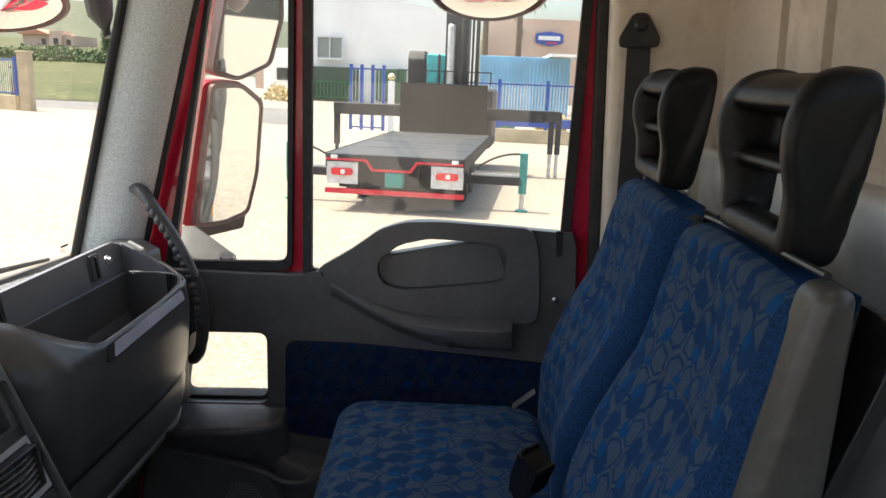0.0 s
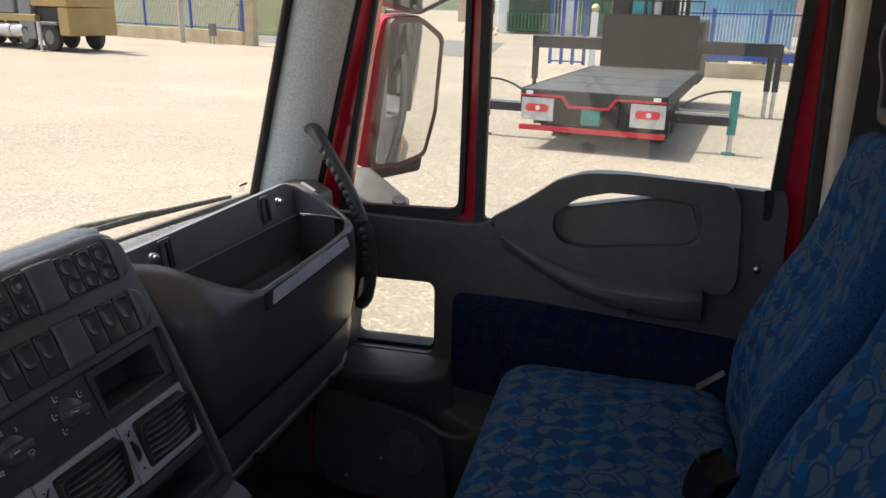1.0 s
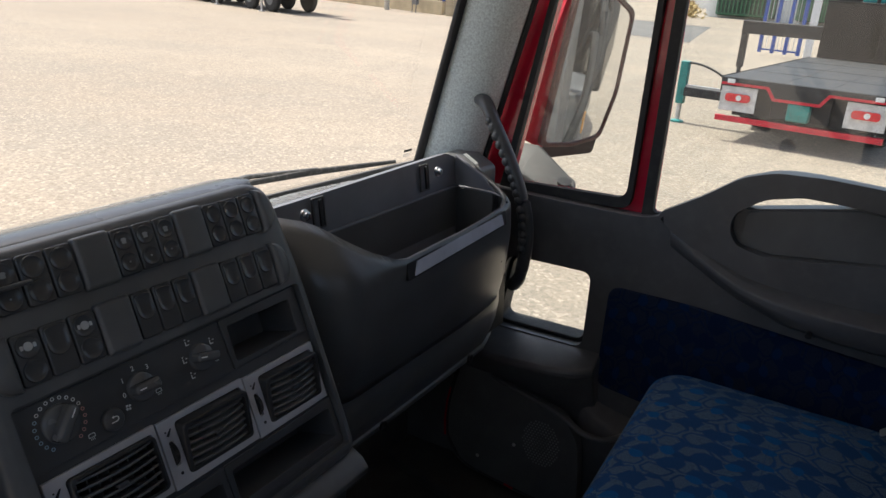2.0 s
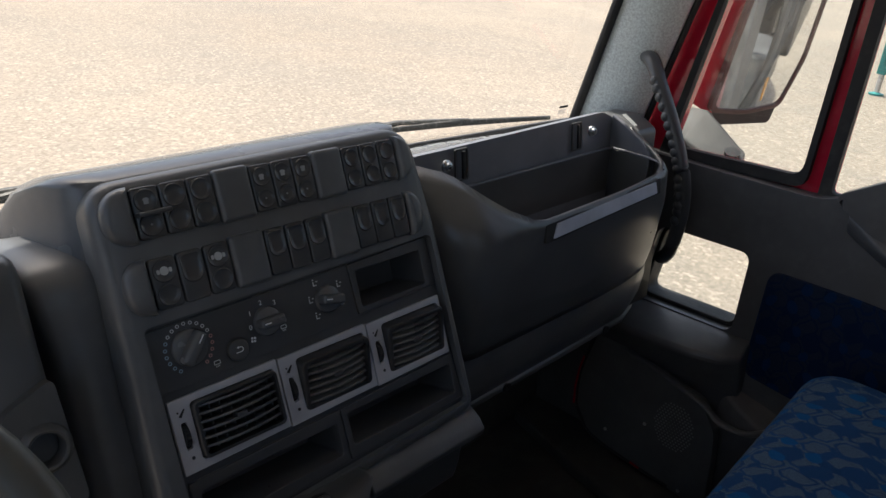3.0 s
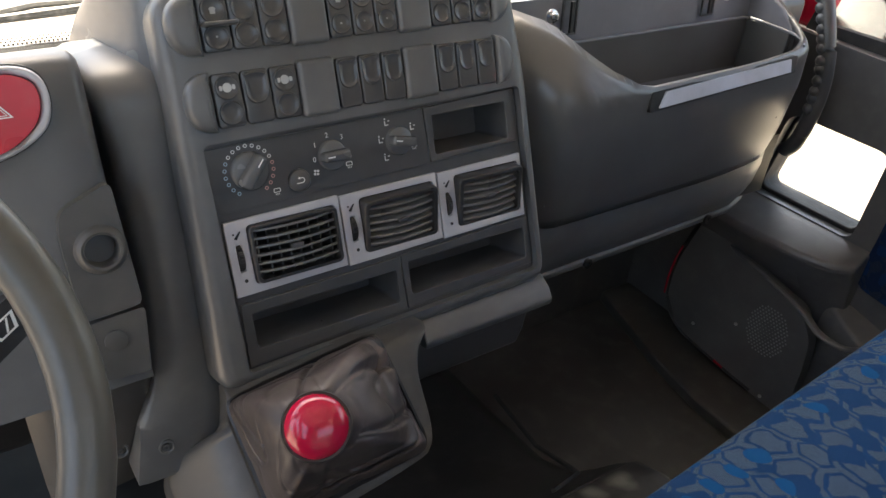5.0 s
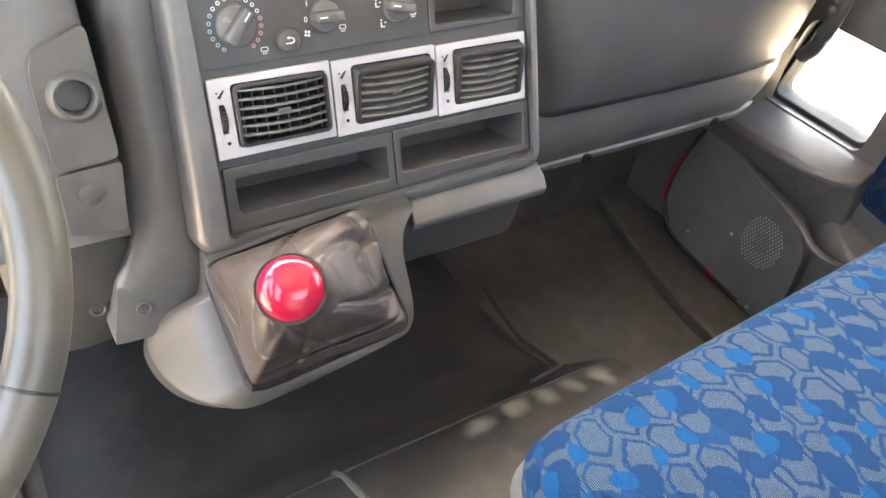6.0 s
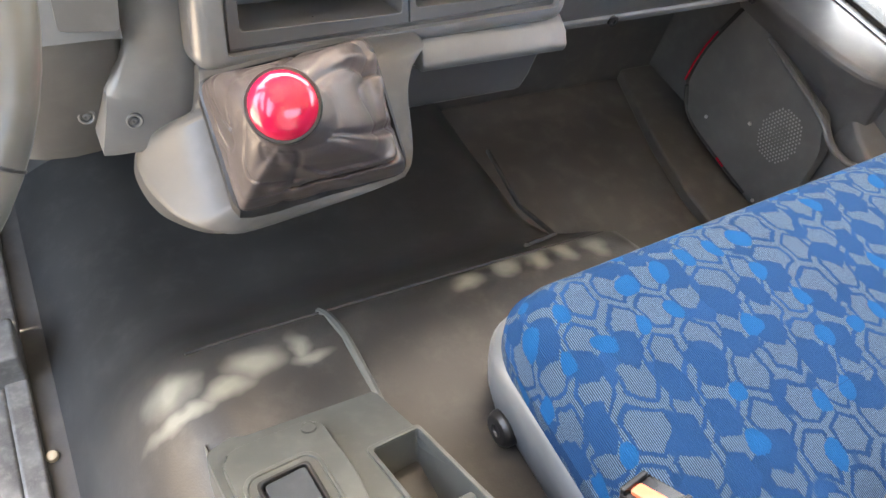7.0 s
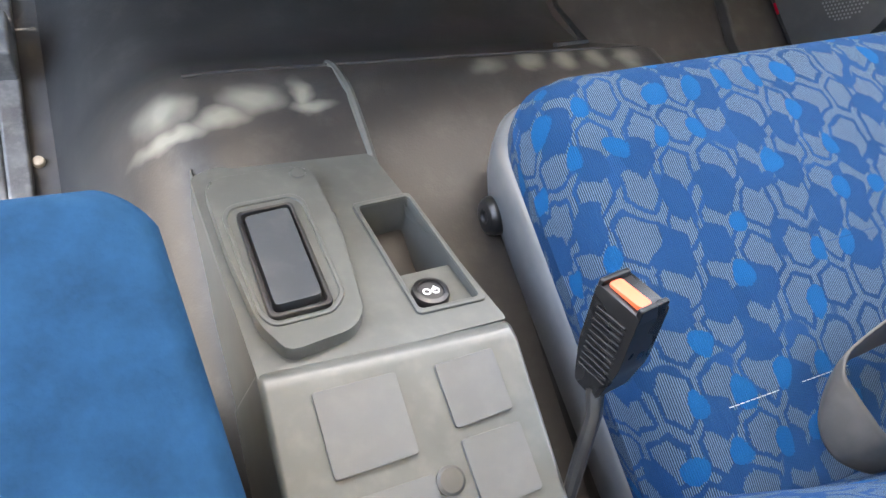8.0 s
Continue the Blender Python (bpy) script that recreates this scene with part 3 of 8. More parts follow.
bm = lofted([[screen_at(i / 16, t) for i in range(17)] for t in (0.0, 0.25, 0.5, 0.75, 1.0)], closed=False)
pane = tagged(link_mesh("windscreen", bm, M_SCREEN), "clear windscreen with slight dirt", "windscreen", kind="structure")
pane.visible_shadow = False
bm = bmesh.new()
for s0 in range(360):                                  # the dotted print along the lower edge
    for r in range(4):
        p = Vector(screen_at((s0 + 0.5 * (r % 2)) / 360, 0.066 + r * 0.0045)) + Vector((0, -0.004, 0))
        w = 0.0019 - 0.0003 * r
        vs = [bm.verts.new(p + Vector((w * math.cos(a), 0, w * math.sin(a)))) for a in (0, 1.26, 2.51, 3.77, 5.03)]
        bm.faces.new(vs)
tagged(link_mesh("windscreen_print", bm, M_BLACK), "dotted black print along the windscreen edge", "print", kind="structure")

# ---------------------------------------------------------------- passenger door
door = tagged(base("door_1", 2.0, 0.3, -0.1), "red passenger door with dark plastic trim and three panes", "door", kind="structure")
X2 = lambda x: Matrix.Translation((x, 0, 0)) @ DOOR_PLANE
win_main = round_corners([(-0.247, 0.72), (0.432, 0.72), (0.392, 1.60), (-0.305, 1.60)], 0.012)
win_quarter = round_corners([(0.484, 0.742), (0.815, 0.742), (0.620, 1.60), (0.436, 1.60)], [0.03, 0.012, 0.012, 0.012])
win_low = round_corners([(0.556, 0.350), (0.82, 0.350), (0.78, 0.558), (0.548, 0.556)], 0.028, 6)
outer = [(-0.312, -0.14), (0.90, -0.14), (0.95, 0.60), (0.93, 0.76), (0.652, 1.64), (-0.366, 1.64)]
red = plated([outer, win_main, win_quarter, win_low], X2(2.075), 0.045)
part("frame", red, M_REDPAINT, door, "red painted steel door frame", 0.006)


def grow(loop, d):
    c = Vector((sum(p[0] for p in loop) / len(loop), sum(p[1] for p in loop) / len(loop)))
    w = max(abs(p[0] - c.x) for p in loop)
    h = max(abs(p[1] - c.y) for p in loop)
    return [(c.x + (p[0] - c.x) * (w + d) / w, c.y + (p[1] - c.y) * (h + d) / h) for p in loop]


for name, loop, lab in (("window_seal", win_main, ""), ("window_seal", win_quarter, ""), ("window_seal", win_low, "")):
    part(name, plated([grow(loop, 0.014 if loop is win_low else (0.016 if loop is win_quarter else 0.017)), grow(loop, -0.010)], X2(2.034), 0.020), M_RUBBER, door, "black rubber window seal", 0.004)
for name, loop in (("window_pane", win_main), ("window_pane", win_quarter), ("window_pane", win_low)):
    ob = part(name, plated([grow(loop, 0.004)], X2(2.060), 0.004), M_GLASS, door, "dusty clear pane", smooth=False)
    ob.visible_shadow = False
part("window_reveal", plated([grow(win_low, 0.0015), grow(win_low, -0.006)], X2(2.079), 0.050), M_RUBBER, door, "black rubber lining of the low opening")
# dotted print round the quarter pane
bm = bmesh.new()
for s0 in range(52):
    t = (s0 + 0.5) / 52
    for r in range(2):
        y, z = 0.489 + 0.006 * r - 0.046 * t, 0.755 + 0.83 * t
        bm.faces.new([bm.verts.new((2.051, y + 0.0022 * math.cos(a), z + 0.0022 * math.sin(a))) for a in (0, 1.26, 2.51, 3.77, 5.03)])
part("pane_print", bm, M_BLACK, door, "dotted black print at the pane edge")

# inner trim with the swept top edge and the pull opening
top = smooth_loop([(0.90, 0.735), (0.70, 0.728), (0.52, 0.722), (0.44, 0.722), (0.385, 0.738), (0.30, 0.79), (0.225, 0.842), (0.16, 0.866), (0.08, 0.868), (-0.05, 0.858), (-0.20, 0.845), (-0.275, 0.838)], 3, closed=False)
slot = round_corners([(0.215, 0.779), (0.174, 0.809), (0.099, 0.825), (-0.010, 0.817), (0.092, 0.801)], 0.006)
trim_outer = top + [(-0.285, 0.80), (-0.285, 0.05), (-0.2, -0.08), (0.88, -0.08), (0.92, 0.4), (0.915, 0.70)]
part("trim_panel", plated([trim_outer, win_low, slot], X2(2.028), 0.040), M_DOOR, door, "dark grey moulded plastic door lining", 0.010, 3)
# raised swept band, pull bar and recess
bm = bmesh.new()
band_o = round_corners([(0.40, 0.742), (0.30, 0.80), (0.225, 0.853), (0.16, 0.872), (0.06, 0.873), (-0.165, 0.856), (-0.186, 0.81), (-0.191, 0.637), (-0.175, 0.600), (0.04, 0.606), (0.19, 0.626), (0.28, 0.662), (0.365, 0.710)], 0.022)
band_i = round_corners([(0.236, 0.735), (0.230, 0.772), (0.174, 0.812), (0.10, 0.828), (-0.008, 0.822), (-0.090, 0.812), (-0.108, 0.783), (-0.099, 0.722), (-0.08, 0.712), (0.05, 0.698), (0.16, 0.688), (0.218, 0.702)], 0.018)
plate(bm, [band_o, band_i], X2(1.992), 0.030)
part("pull_surround", bm, M_DOOR, door, "dark moulded surround of the door pull", 0.009, 4)
bm = bmesh.new()
plate(bm, [round_corners([(0.208, 0.776), (0.092, 0.797), (-0.008, 0.813), (-0.082, 0.804), (-0.100, 0.735), (-0.08, 0.712), (0.05, 0.700), (0.15, 0.690), (0.215, 0.706)], 0.014)], X2(1.990), 0.006)
part("pull_recess", bm, M_DASH, door, "recessed dark panel behind the door pull", 0.003)
# armrest: a long swelling from the front down to the rear
rings = []
for t in [i / 14 for i in range(15)]:
    y = 0.365 - 0.485 * t
    zt = float(np.interp(y, [-0.12, 0.04, 0.12, 0.19, 0.28, 0.365], [0.607, 0.613, 0.619, 0.632, 0.669, 0.718]))
    zb = float(np.interp(y, [-0.12, 0.0, 0.10, 0.20, 0.30, 0.365], [0.527, 0.533, 0.548, 0.582, 0.636, 0.672]))
    d = 0.012 + 0.062 * math.sin(min(1, t * 1.35 + 0.05) * math.pi / 2)
    if t > 0.93:
        d *= 0.8
    rings.append([(1.995, y, zt + 0.01), (1.99 - d * 0.75, y, zt), (1.99 - d, y, zt - 0.014), (1.99 - d, y, (zt + zb) / 2), (1.99 - d * 0.8, y, zb + 0.012), (1.99 - d * 0.35, y, zb - 0.004), (1.995, y, zb - 0.01)])
part("armrest", lofted(rings), M_DOOR, door, "long dark plastic armrest", 0.006, 3)
part("armrest_hole", lathed([(0.0, 0), (0.007, 0), (0.007, 0.012), (0, 0.012)], Matrix.Translation((1.914, 0.04, 0.558)) @ Euler((0, radians(-90), 0)).to_matrix().to_4x4(), 14), M_BLACK, door)
# cloth pad
def cloth_plate(name, loop, m, depth, parent, material, label, bevel=0.008):
    bm = plated([loop], m, depth)
    lay = bm.loops.layers.uv.verify()
    inv = m.inverted()
    for f in bm.faces:
        for lp in f.loops:
            q = inv @ lp.vert.co
            lp[lay].uv = (q.x, q.y)
    return part(name, bm, material, parent, label, bevel)


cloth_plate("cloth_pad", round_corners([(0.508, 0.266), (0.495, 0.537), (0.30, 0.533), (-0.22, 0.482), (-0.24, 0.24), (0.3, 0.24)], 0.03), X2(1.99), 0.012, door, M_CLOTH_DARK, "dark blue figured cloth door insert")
# ledge under the low pane and the pocket
rings = []
for y, w in ((0.50, 0.05), (0.535, 0.085), (0.60, 0.105), (0.75, 0.12), (0.88, 0.12)):
    rings.append([(1.995, y, 0.348), (1.99 - 0.03, y, 0.343), (1.99 - w, y, 0.322), (1.99 - w - 0.006, y, 0.310), (1.99 - w + 0.006, y, 0.280), (1.99 - w * 0.42, y, 0.205), (1.99 - w * 0.35, y, 0.05), (1.995, y, 0.03)])
part("window_ledge", lofted(rings), M_DOOR, door, "smooth dark ledge under the low pane", 0.01, 3)
rings = []
for t in [i / 10 for i in range(11)]:
    y = 0.56 - 0.80 * t
    d = 0.10 * math.sin(min(1, t * 2.2 + 0.15) * math.pi / 2)
    rings.append([(1.995, y, 0.235 - 0.05 * math.sin(math.pi * min(1, t * 1.6))), (1.99 - d * 0.8, y, 0.215 - 0.06 * math.sin(math.pi * min(1, t * 1.6))), (1.99 - d, y, 0.19 - 0.06 * math.sin(math.pi * min(1, t * 1.6))), (1.99 - d, y, 0.0), (1.99 - d * 0.6, y, -0.08), (1.995, y, -0.08)])
part("door_pocket", lofted(rings), M_DOOR, door, "dark moulded pocket low on the door", 0.008, 3)
part("pocket_rim", tubed(smooth_loop([(1.905, 0.77, 0.238), (1.902, 0.637, 0.211), (1.90, 0.547, 0.187), (1.90, 0.501, 0.162), (1.90, 0.443, 0.162), (1.90, 0.386, 0.20), (1.93, 0.33, 0.235)], 5, closed=False), [0.004] + [0.010] * 30 + [0.004], 10, 0.7), M_DOOR, door, "rounded lip of the door pocket")
# speaker panel with its holes
SPK = X2(1.935)
part("speaker_panel", plated([round_corners([(0.903, 0.02), (0.896, 0.135), (0.85, 0.30), (0.80, 0.285), (0.757, 0.238), (0.65, 0.206), (0.556, 0.188), (0.513, 0.124), (0.505, 0.05), (0.50, -0.10), (0.567, -0.10), (0.72, -0.085), (0.845, -0.066)], 0.02)], SPK, 0.03), M_DASH, door, "dark kick panel with a loudspeaker grille", 0.008)
part("panel_edge", tubed(smooth_loop([(1.912, 0.60, -0.092), (1.912, 0.72, -0.082), (1.912, 0.84, -0.062), (1.912, 0.892, -0.012), (1.912, 0.904, 0.04), (1.912, 0.898, 0.13), (1.912, 0.852, 0.295)], 5, closed=False), 0.009, 8), M_BLACK, door, "dark edge of the kick panel")
for pts_ in ([(1.903, 0.908, 0.01), (1.903, 0.910, 0.06), (1.903, 0.904, 0.12), (1.903, 0.894, 0.165)], [(1.902, 0.685, -0.083), (1.902, 0.70, -0.081), (1.902, 0.712, -0.079)]):
    part("red_edge", tubed(pts_, 0.003, 6), M_REDPAINT, door, "red paint showing at the panel edge")
bm = bmesh.new()
for iy in range(-9, 10):
    for ix in range(-7, 8):
        u, v = ix * 0.0088 + 0.0044 * (iy % 2), iy * 0.0078
        r = math.hypot(u / 0.054, v / 0.068)
        if r < 1.0:
            plate(bm, [circle(0.613 + u, 0.086 + v, 0.0024 if r > 0.4 else 0.0015, 6)], X2(1.9046), 0.0008)
part("grille_hole", bm, M_PALE, door, "perforations of the loudspeaker grille")["kind"] = "stuff"
for y, z in ((0.80, -0.02), (0.69, 0.055), (0.57, -0.085)):
    part("panel_screw", lathed([(0, 0), (0.005, 0), (0.004, 0.003), (0, 0.003)], Matrix.Translation((1.904, y, z)) @ Euler((0, radians(-90), 0)).to_matrix().to_4x4(), 10), M_STEEL, door, "small screw")
# screw, latch
part("screw", lathed([(0, 0), (0.008, 0), (0.008, 0.003), (0.004, 0.005), (0, 0.005)], Matrix.Translation((1.986, -0.232, 0.66)) @ Euler((0, radians(-90), 0)).to_matrix().to_4x4(), 14), M_STEEL, door, "bright screw head")
part("lock_button", plated([round_corners([(-0.250, 0.846), (-0.230, 0.846), (-0.233, 0.778), (-0.248, 0.778)], 0.005)], X2(1.992), 0.009), M_BLACK, door, "black door lock slide", 0.003)

# grab handle on the pillar: ribbed black bow
handle = tagged(base("grab_handle", 1.86, 0.82, 0.78), "black ribbed grab handle on the windscreen pillar", "handle")
pts = smooth_loop([(1.958, 0.874, 0.962), (1.925, 0.832, 0.955), (1.900, 0.790, 0.913), (1.888, 0.742, 0.842), (1.884, 0.706, 0.770), (1.884, 0.686, 0.705), (1.886, 0.681, 0.645), (1.890, 0.688, 0.585), (1.902, 0.704, 0.535), (1.935, 0.735, 0.500)], 8, closed=False)
rad = [float(np.interp(i / (len(pts) - 1), [0, 0.1, 0.2, 0.34, 0.85, 1], [0.019, 0.020, 0.017, 0.0165, 0.0165, 0.020])) for i in range(len(pts))]
part("grip", tubed(pts, rad, 16, 0.8), M_SWITCH, handle, "black moulded grip")
arc = [0.0]
for p, q in zip(pts, pts[1:]):
    arc.append(arc[-1] + (Vector(q) - Vector(p)).length)
for k in range(17):                                    # finger beads on the side towards the pillar
    i = int(np.interp(0.115 + 0.0205 * k, arc, range(len(pts))))
    p, d = Vector(pts[i]), (Vector(pts[i + 1]) - Vector(pts[i - 1])).normalized()
    side = Vector((-0.80, 0.60, -0.1))
    side = (side - d * side.dot(d)).normalized()
    part("rib", lathed([(0.0, -0.0125), (0.006, -0.0112), (0.0105, -0.006), (0.012, 0), (0.0105, 0.006), (0.006, 0.0112), (0.0, 0.0125)], axes(p + side * 0.0105, side, d.cross(side)), 12), M_SWITCH, handle)
# belt on the rear pillar
belt = tagged(base("seat_belt", 1.92, -0.42, 0.4), "black seat belt hanging from the rear pillar", "seat belt")
part("strap", lofted([[(1.918, y0, z), (1.918, y1, z), (1.922, y1, z), (1.922, y0, z)] for z, y0, y1 in ((0.30, -0.425, -0.362), (0.80, -0.428, -0.366), (1.10, -0.434, -0.376), (1.34, -0.434, -0.380))]), M_STRAP, belt, "black belt webbing")
part("anchor", plated([round_corners([(-0.450, 1.302), (-0.362, 1.302), (-0.358, 1.322), (-0.390, 1.380), (-0.422, 1.380), (-0.454, 1.322)], 0.012)], X2(1.925) , 0.018), M_BLACK, belt, "black belt anchor plate", 0.005)
part("bolt", lathed([(0, 0), (0.016, 0), (0.016, 0.008), (0.01, 0.014), (0, 0.014)], Matrix.Translation((1.907, -0.406, 1.353)) @ Euler((0, radians(-90), 0)).to_matrix().to_4x4(), 18), M_BLACK, belt)

# ---------------------------------------------------------------- dashboard
dash = tagged(base("dashboard", 0.9, 0.85, 0.4), "dark grey truck dashboard with switch rows, vents and an open tray", "dashboard")
FACE = axes((0, 0.61, 0.554), (1, 0, 0), (0, 0.3401, 0.9404))          # face of the middle tower: u across, v up the slope


def F(w=0.0):
    return FACE @ Matrix.Translation((0, 0, w))


# top shelf under the windscreen
bm = bmesh.new()
loft(bm, [[(x, y, z) for y, z in ((0.862, 0.70), (0.862, 0.785), (0.875, 0.795), (0.95, 0.792), (1.05 + b, 0.775), (1.07 + b, 0.74), (1.0, 0.70))] for x, b in ((-0.13, -0.02), (0.3, 0.03), (0.95, 0.05), (1.5, 0.04), (1.93, -0.03))])
part("top_shelf", bm, M_DASH_TOP, dash, "dark shelf under the windscreen", 0.006)
# middle tower: its hood, flank and moulded front
tower = [(0.66, 0.492), (0.705, 0.520), (0.746, 0.640), (0.786, 0.778), (0.735, 0.80), (0.735, 0.835), (0.740, 0.882), (0.746, 0.915), (0.748, 0.930), (0.758, 0.9355), (0.80, 0.934), (0.86, 0.920), (0.92, 0.876), (0.98, 0.815), (1.01, 0.78), (0.95, 0.50), (0.80, 0.44)]
def hood_z(y):
    return float(np.interp(y, [0.74, 0.758, 0.80, 0.86, 0.92, 0.98, 1.01], [0.930, 0.9355, 0.934, 0.920, 0.876, 0.815, 0.78]))


rings = []
for x, back, drop in ((0.560, 0.21, 0.060), (0.564, 0.185, 0.042), (0.571, 0.145, 0.026), (0.582, 0.100, 0.014), (0.595, 0.058, 0.006), (0.607, 0.028, 0.002), (0.618, 0.012, 0.0), (0.630, 0.004, 0.0), (0.650, 0.0, 0.0), (1.060, 0.0, 0.0), (1.078, 0.006, 0.0), (1.088, 0.018, 0.0), (1.096, 0.045, 0.002), (1.100, 0.09, 0.004)):
    ring = []
    for y, z in tower:
        y2 = max(y, min(0.99, 0.612 + (z - 0.554) * 0.3616 + back))
        ring.append((x + (0.0 if x > 1 else 0.010 * max(0, z - 0.6) / 0.37), y2, min(z, hood_z(y2)) - drop))
    rings.append(ring)
part("tower", lofted(rings), M_DASH_TOP, dash, "dark plastic middle tower", 0.0, sharp=60)
bez_o = round_corners([(0.612, -0.050), (1.110, -0.040), (1.104, 0.250), (1.088, 0.409), (0.623, 0.405), (0.621, 0.250)], [0.03, 0.03, 0.03, 0.05, 0.04, 0.03], 8)
bez_i = round_corners([(0.648, -0.030), (1.092, -0.020), (1.084, 0.2455), (0.647, 0.240)], 0.008)
part("bezel", cushion(bez_o, [bez_i], F(0.020), 0.019, 0.10, 0.02, 0.004, 8), M_DASH, dash, "moulded front of the tower round the panels", sharp=40)
# lower lip to the right of the gear plinth
bm = lofted([[(x, y, z) for y, z in ((0.592, 0.522), (0.572, 0.512), (0.560, 0.497), (0.562, 0.486), (0.58, 0.482), (0.66, 0.42), (0.68, 0.52))] for x in (0.885, 0.95, 1.05, 1.108)])
part("lip", bm, M_DASH, dash, "worn lower lip of the tower", 0.003)
bm = lofted([[(x, y, z) for y, z in ((0.588, 0.50), (0.597, 0.42), (0.606, 0.385), (0.62, 0.372), (0.75, 0.36), (0.78, 0.48))] for x in (0.885, 1.095)])
part("under_panel", bm, M_SWITCH, dash, "dark panel under the tower", 0.006)

# backing plate with the openings of vents and slots
VENTS = ((0.653, 0.7965), (0.7985, 0.939), (0.941, 1.080))
holes = [rrect(u0 + 0.025, u1 - 0.006, 0.0725, 0.143, 0.005) for u0, u1 in VENTS]
holes += [rrect(0.945, 1.064, 0.176, 0.226, 0.004), rrect(0.667, 0.863, -0.006, 0.037, 0.004), rrect(0.883, 1.077, -0.001, 0.044, 0.004)]
part("backing_plate", plated([[(0.640, -0.036), (1.098, -0.028), (1.092, 0.2475), (0.642, 0.243)]] + holes, F(0.007), 0.008), M_SWITCH, dash, "dark backing plate of the panels")
# heater panel
part("heater_panel", plated([[(0.649, 0.160), (0.936, 0.166), (0.933, 0.238), (0.649, 0.234)]], F(0.010), 0.010), M_SWITCH, dash, "dark heater control panel", 0.0015)


def knob(u, v, r, turn, name, lab):
    m = F(0.010) @ Matrix.Translation((u, v, 0)) @ Matrix.Rotation(radians(turn), 4, "Z")
    k = part(name, lathed([(0, 0), (r * 1.12, 0), (r * 1.12, 0.003), (r * 1.04, 0.0055), (r * 0.92, 0.0065), (0, 0.0065)], m, 32), M_KNOB, dash, lab)
    grip = [(-r * 0.40, -r * 1.06), (r * 0.40, -r * 1.06), (r * 0.36, r * 1.06), (-r * 0.36, r * 1.06)]
    part("grip", cushion(round_corners(grip, r * 0.30, 6), [], m @ Matrix.Translation((0, 0, 0.0215)), r * 0.28, 0.017), M_KNOB, k, "dark grey turning grip", sharp=70)
    part("mark", plated([rrect(-0.0007, 0.0007, r * 0.3, r * 0.85, 0.0003, 1)], m @ Matrix.Translation((0, 0, 0.0216)), 0.0008), M_WHITE, k, "white pointer mark")
    return k


knob(0.696, 0.203, 0.020, -40, "temperature_knob", "dark temperature knob")
knob(0.799, 0.202, 0.0165, 90, "fan_knob", "dark fan knob")
knob(0.892, 0.203, 0.0165, 78, "air_knob", "dark air direction knob")
for i in range(19):
    a = radians(235 - 290 * i / 18)
    c = F(0.0104) @ Matrix.Translation((0.696 + 0.0285 * math.cos(a), 0.203 + 0.0285 * math.sin(a), 0))
    part("ring_mark", plated([circle(0, 0, 0.0023, 10), circle(0, 0, 0.0014, 10)], c, 0.0006), M_BLUEPRINT if i < 6 else (M_REDPRINT if i > 13 else M_WHITE), dash)
part("push_button", lathed([(0, 0), (0.0135, 0), (0.0135, 0.0045), (0.0125, 0.006), (0.011, 0.0068), (0, 0.0068)], F(0.010) @ Matrix.Translation((0.752, 0.181, 0)), 28), M_SWITCH, dash, "round dark push button")
arc = [radians(-90 + 20 * k) for k in range(10)]
hook = [(0.7470, 0.1776), (0.7540, 0.1776)] + [(0.7540 + 0.0034 * math.cos(a), 0.1810 + 0.0034 * math.sin(a)) for a in arc[1:]] + [(0.7515, 0.1844), (0.7515, 0.1834)] + [(0.7540 + 0.0024 * math.cos(a), 0.1810 + 0.0024 * math.sin(a)) for a in arc[::-1][:-1]] + [(0.7540, 0.1786), (0.7470, 0.1786)]
part("button_mark", plated([hook], F(0.0172), 0.0004), M_WHITE, dash, "white curved mark")
part("button_mark", plated([[(0.7515, 0.1822), (0.7515, 0.1856), (0.7488, 0.1839)]], F(0.0172), 0.0004), M_WHITE, dash, "white arrow head")
for s, u, v in (("0", 0.776, 0.200), ("1", 0.779, 0.217), ("2", 0.796, 0.226), ("3", 0.815, 0.221)):
    part("numeral", text_mesh(s, 0.0085, F(0.0105) @ Matrix.Translation((u, v, 0)), 0.0002), M_WHITE, dash, "white printed numeral")


def printed(strokes, m, material, parent, label, depth=0.0003):
    """Printed strokes, each a part of its own."""
    for loops in strokes:
        part("symbol", plated(loops if isinstance(loops[0], list) else [loops], m, depth), material, parent, label)


def figure_mark(u, v, kind=0):
    """A small printed seat-and-air symbol."""
    m = F(0.0105) @ Matrix.Translation((u, v, 0))
    if kind == 0:
        strokes = [round_corners([(-0.0035, -0.004), (0.002, -0.004), (0.002, -0.0028), (-0.0022, -0.0028), (-0.0022, 0.002), (-0.0035, 0.002)], 0.0003, 1), circle(-0.0025, 0.0042, 0.0011, 8), rrect(0.0012, 0.0042, 0.0006, 0.0018, 0.0004, 1)]
    elif kind == 1:
        strokes = [circle(0.0026 * math.cos(k * 1.57 + 0.6), 0.0026 * math.sin(k * 1.57 + 0.6), 0.0016, 8) for k in range(4)]
    else:
        strokes = [[round_corners([(-0.0045, -0.001), (0.0045, -0.001), (0.004, 0.004), (-0.004, 0.004)], 0.0015), round_corners([(-0.0036, -0.0002), (0.0036, -0.0002), (0.0032, 0.0032), (-0.0032, 0.0032)], 0.001)]]
        strokes += [rrect(dx - 0.0004, dx + 0.0004, -0.004, -0.002, 0.0002, 1) for dx in (-0.002, 0, 0.002)]
    printed(strokes, m, M_WHITE, dash, "small white printed symbol")


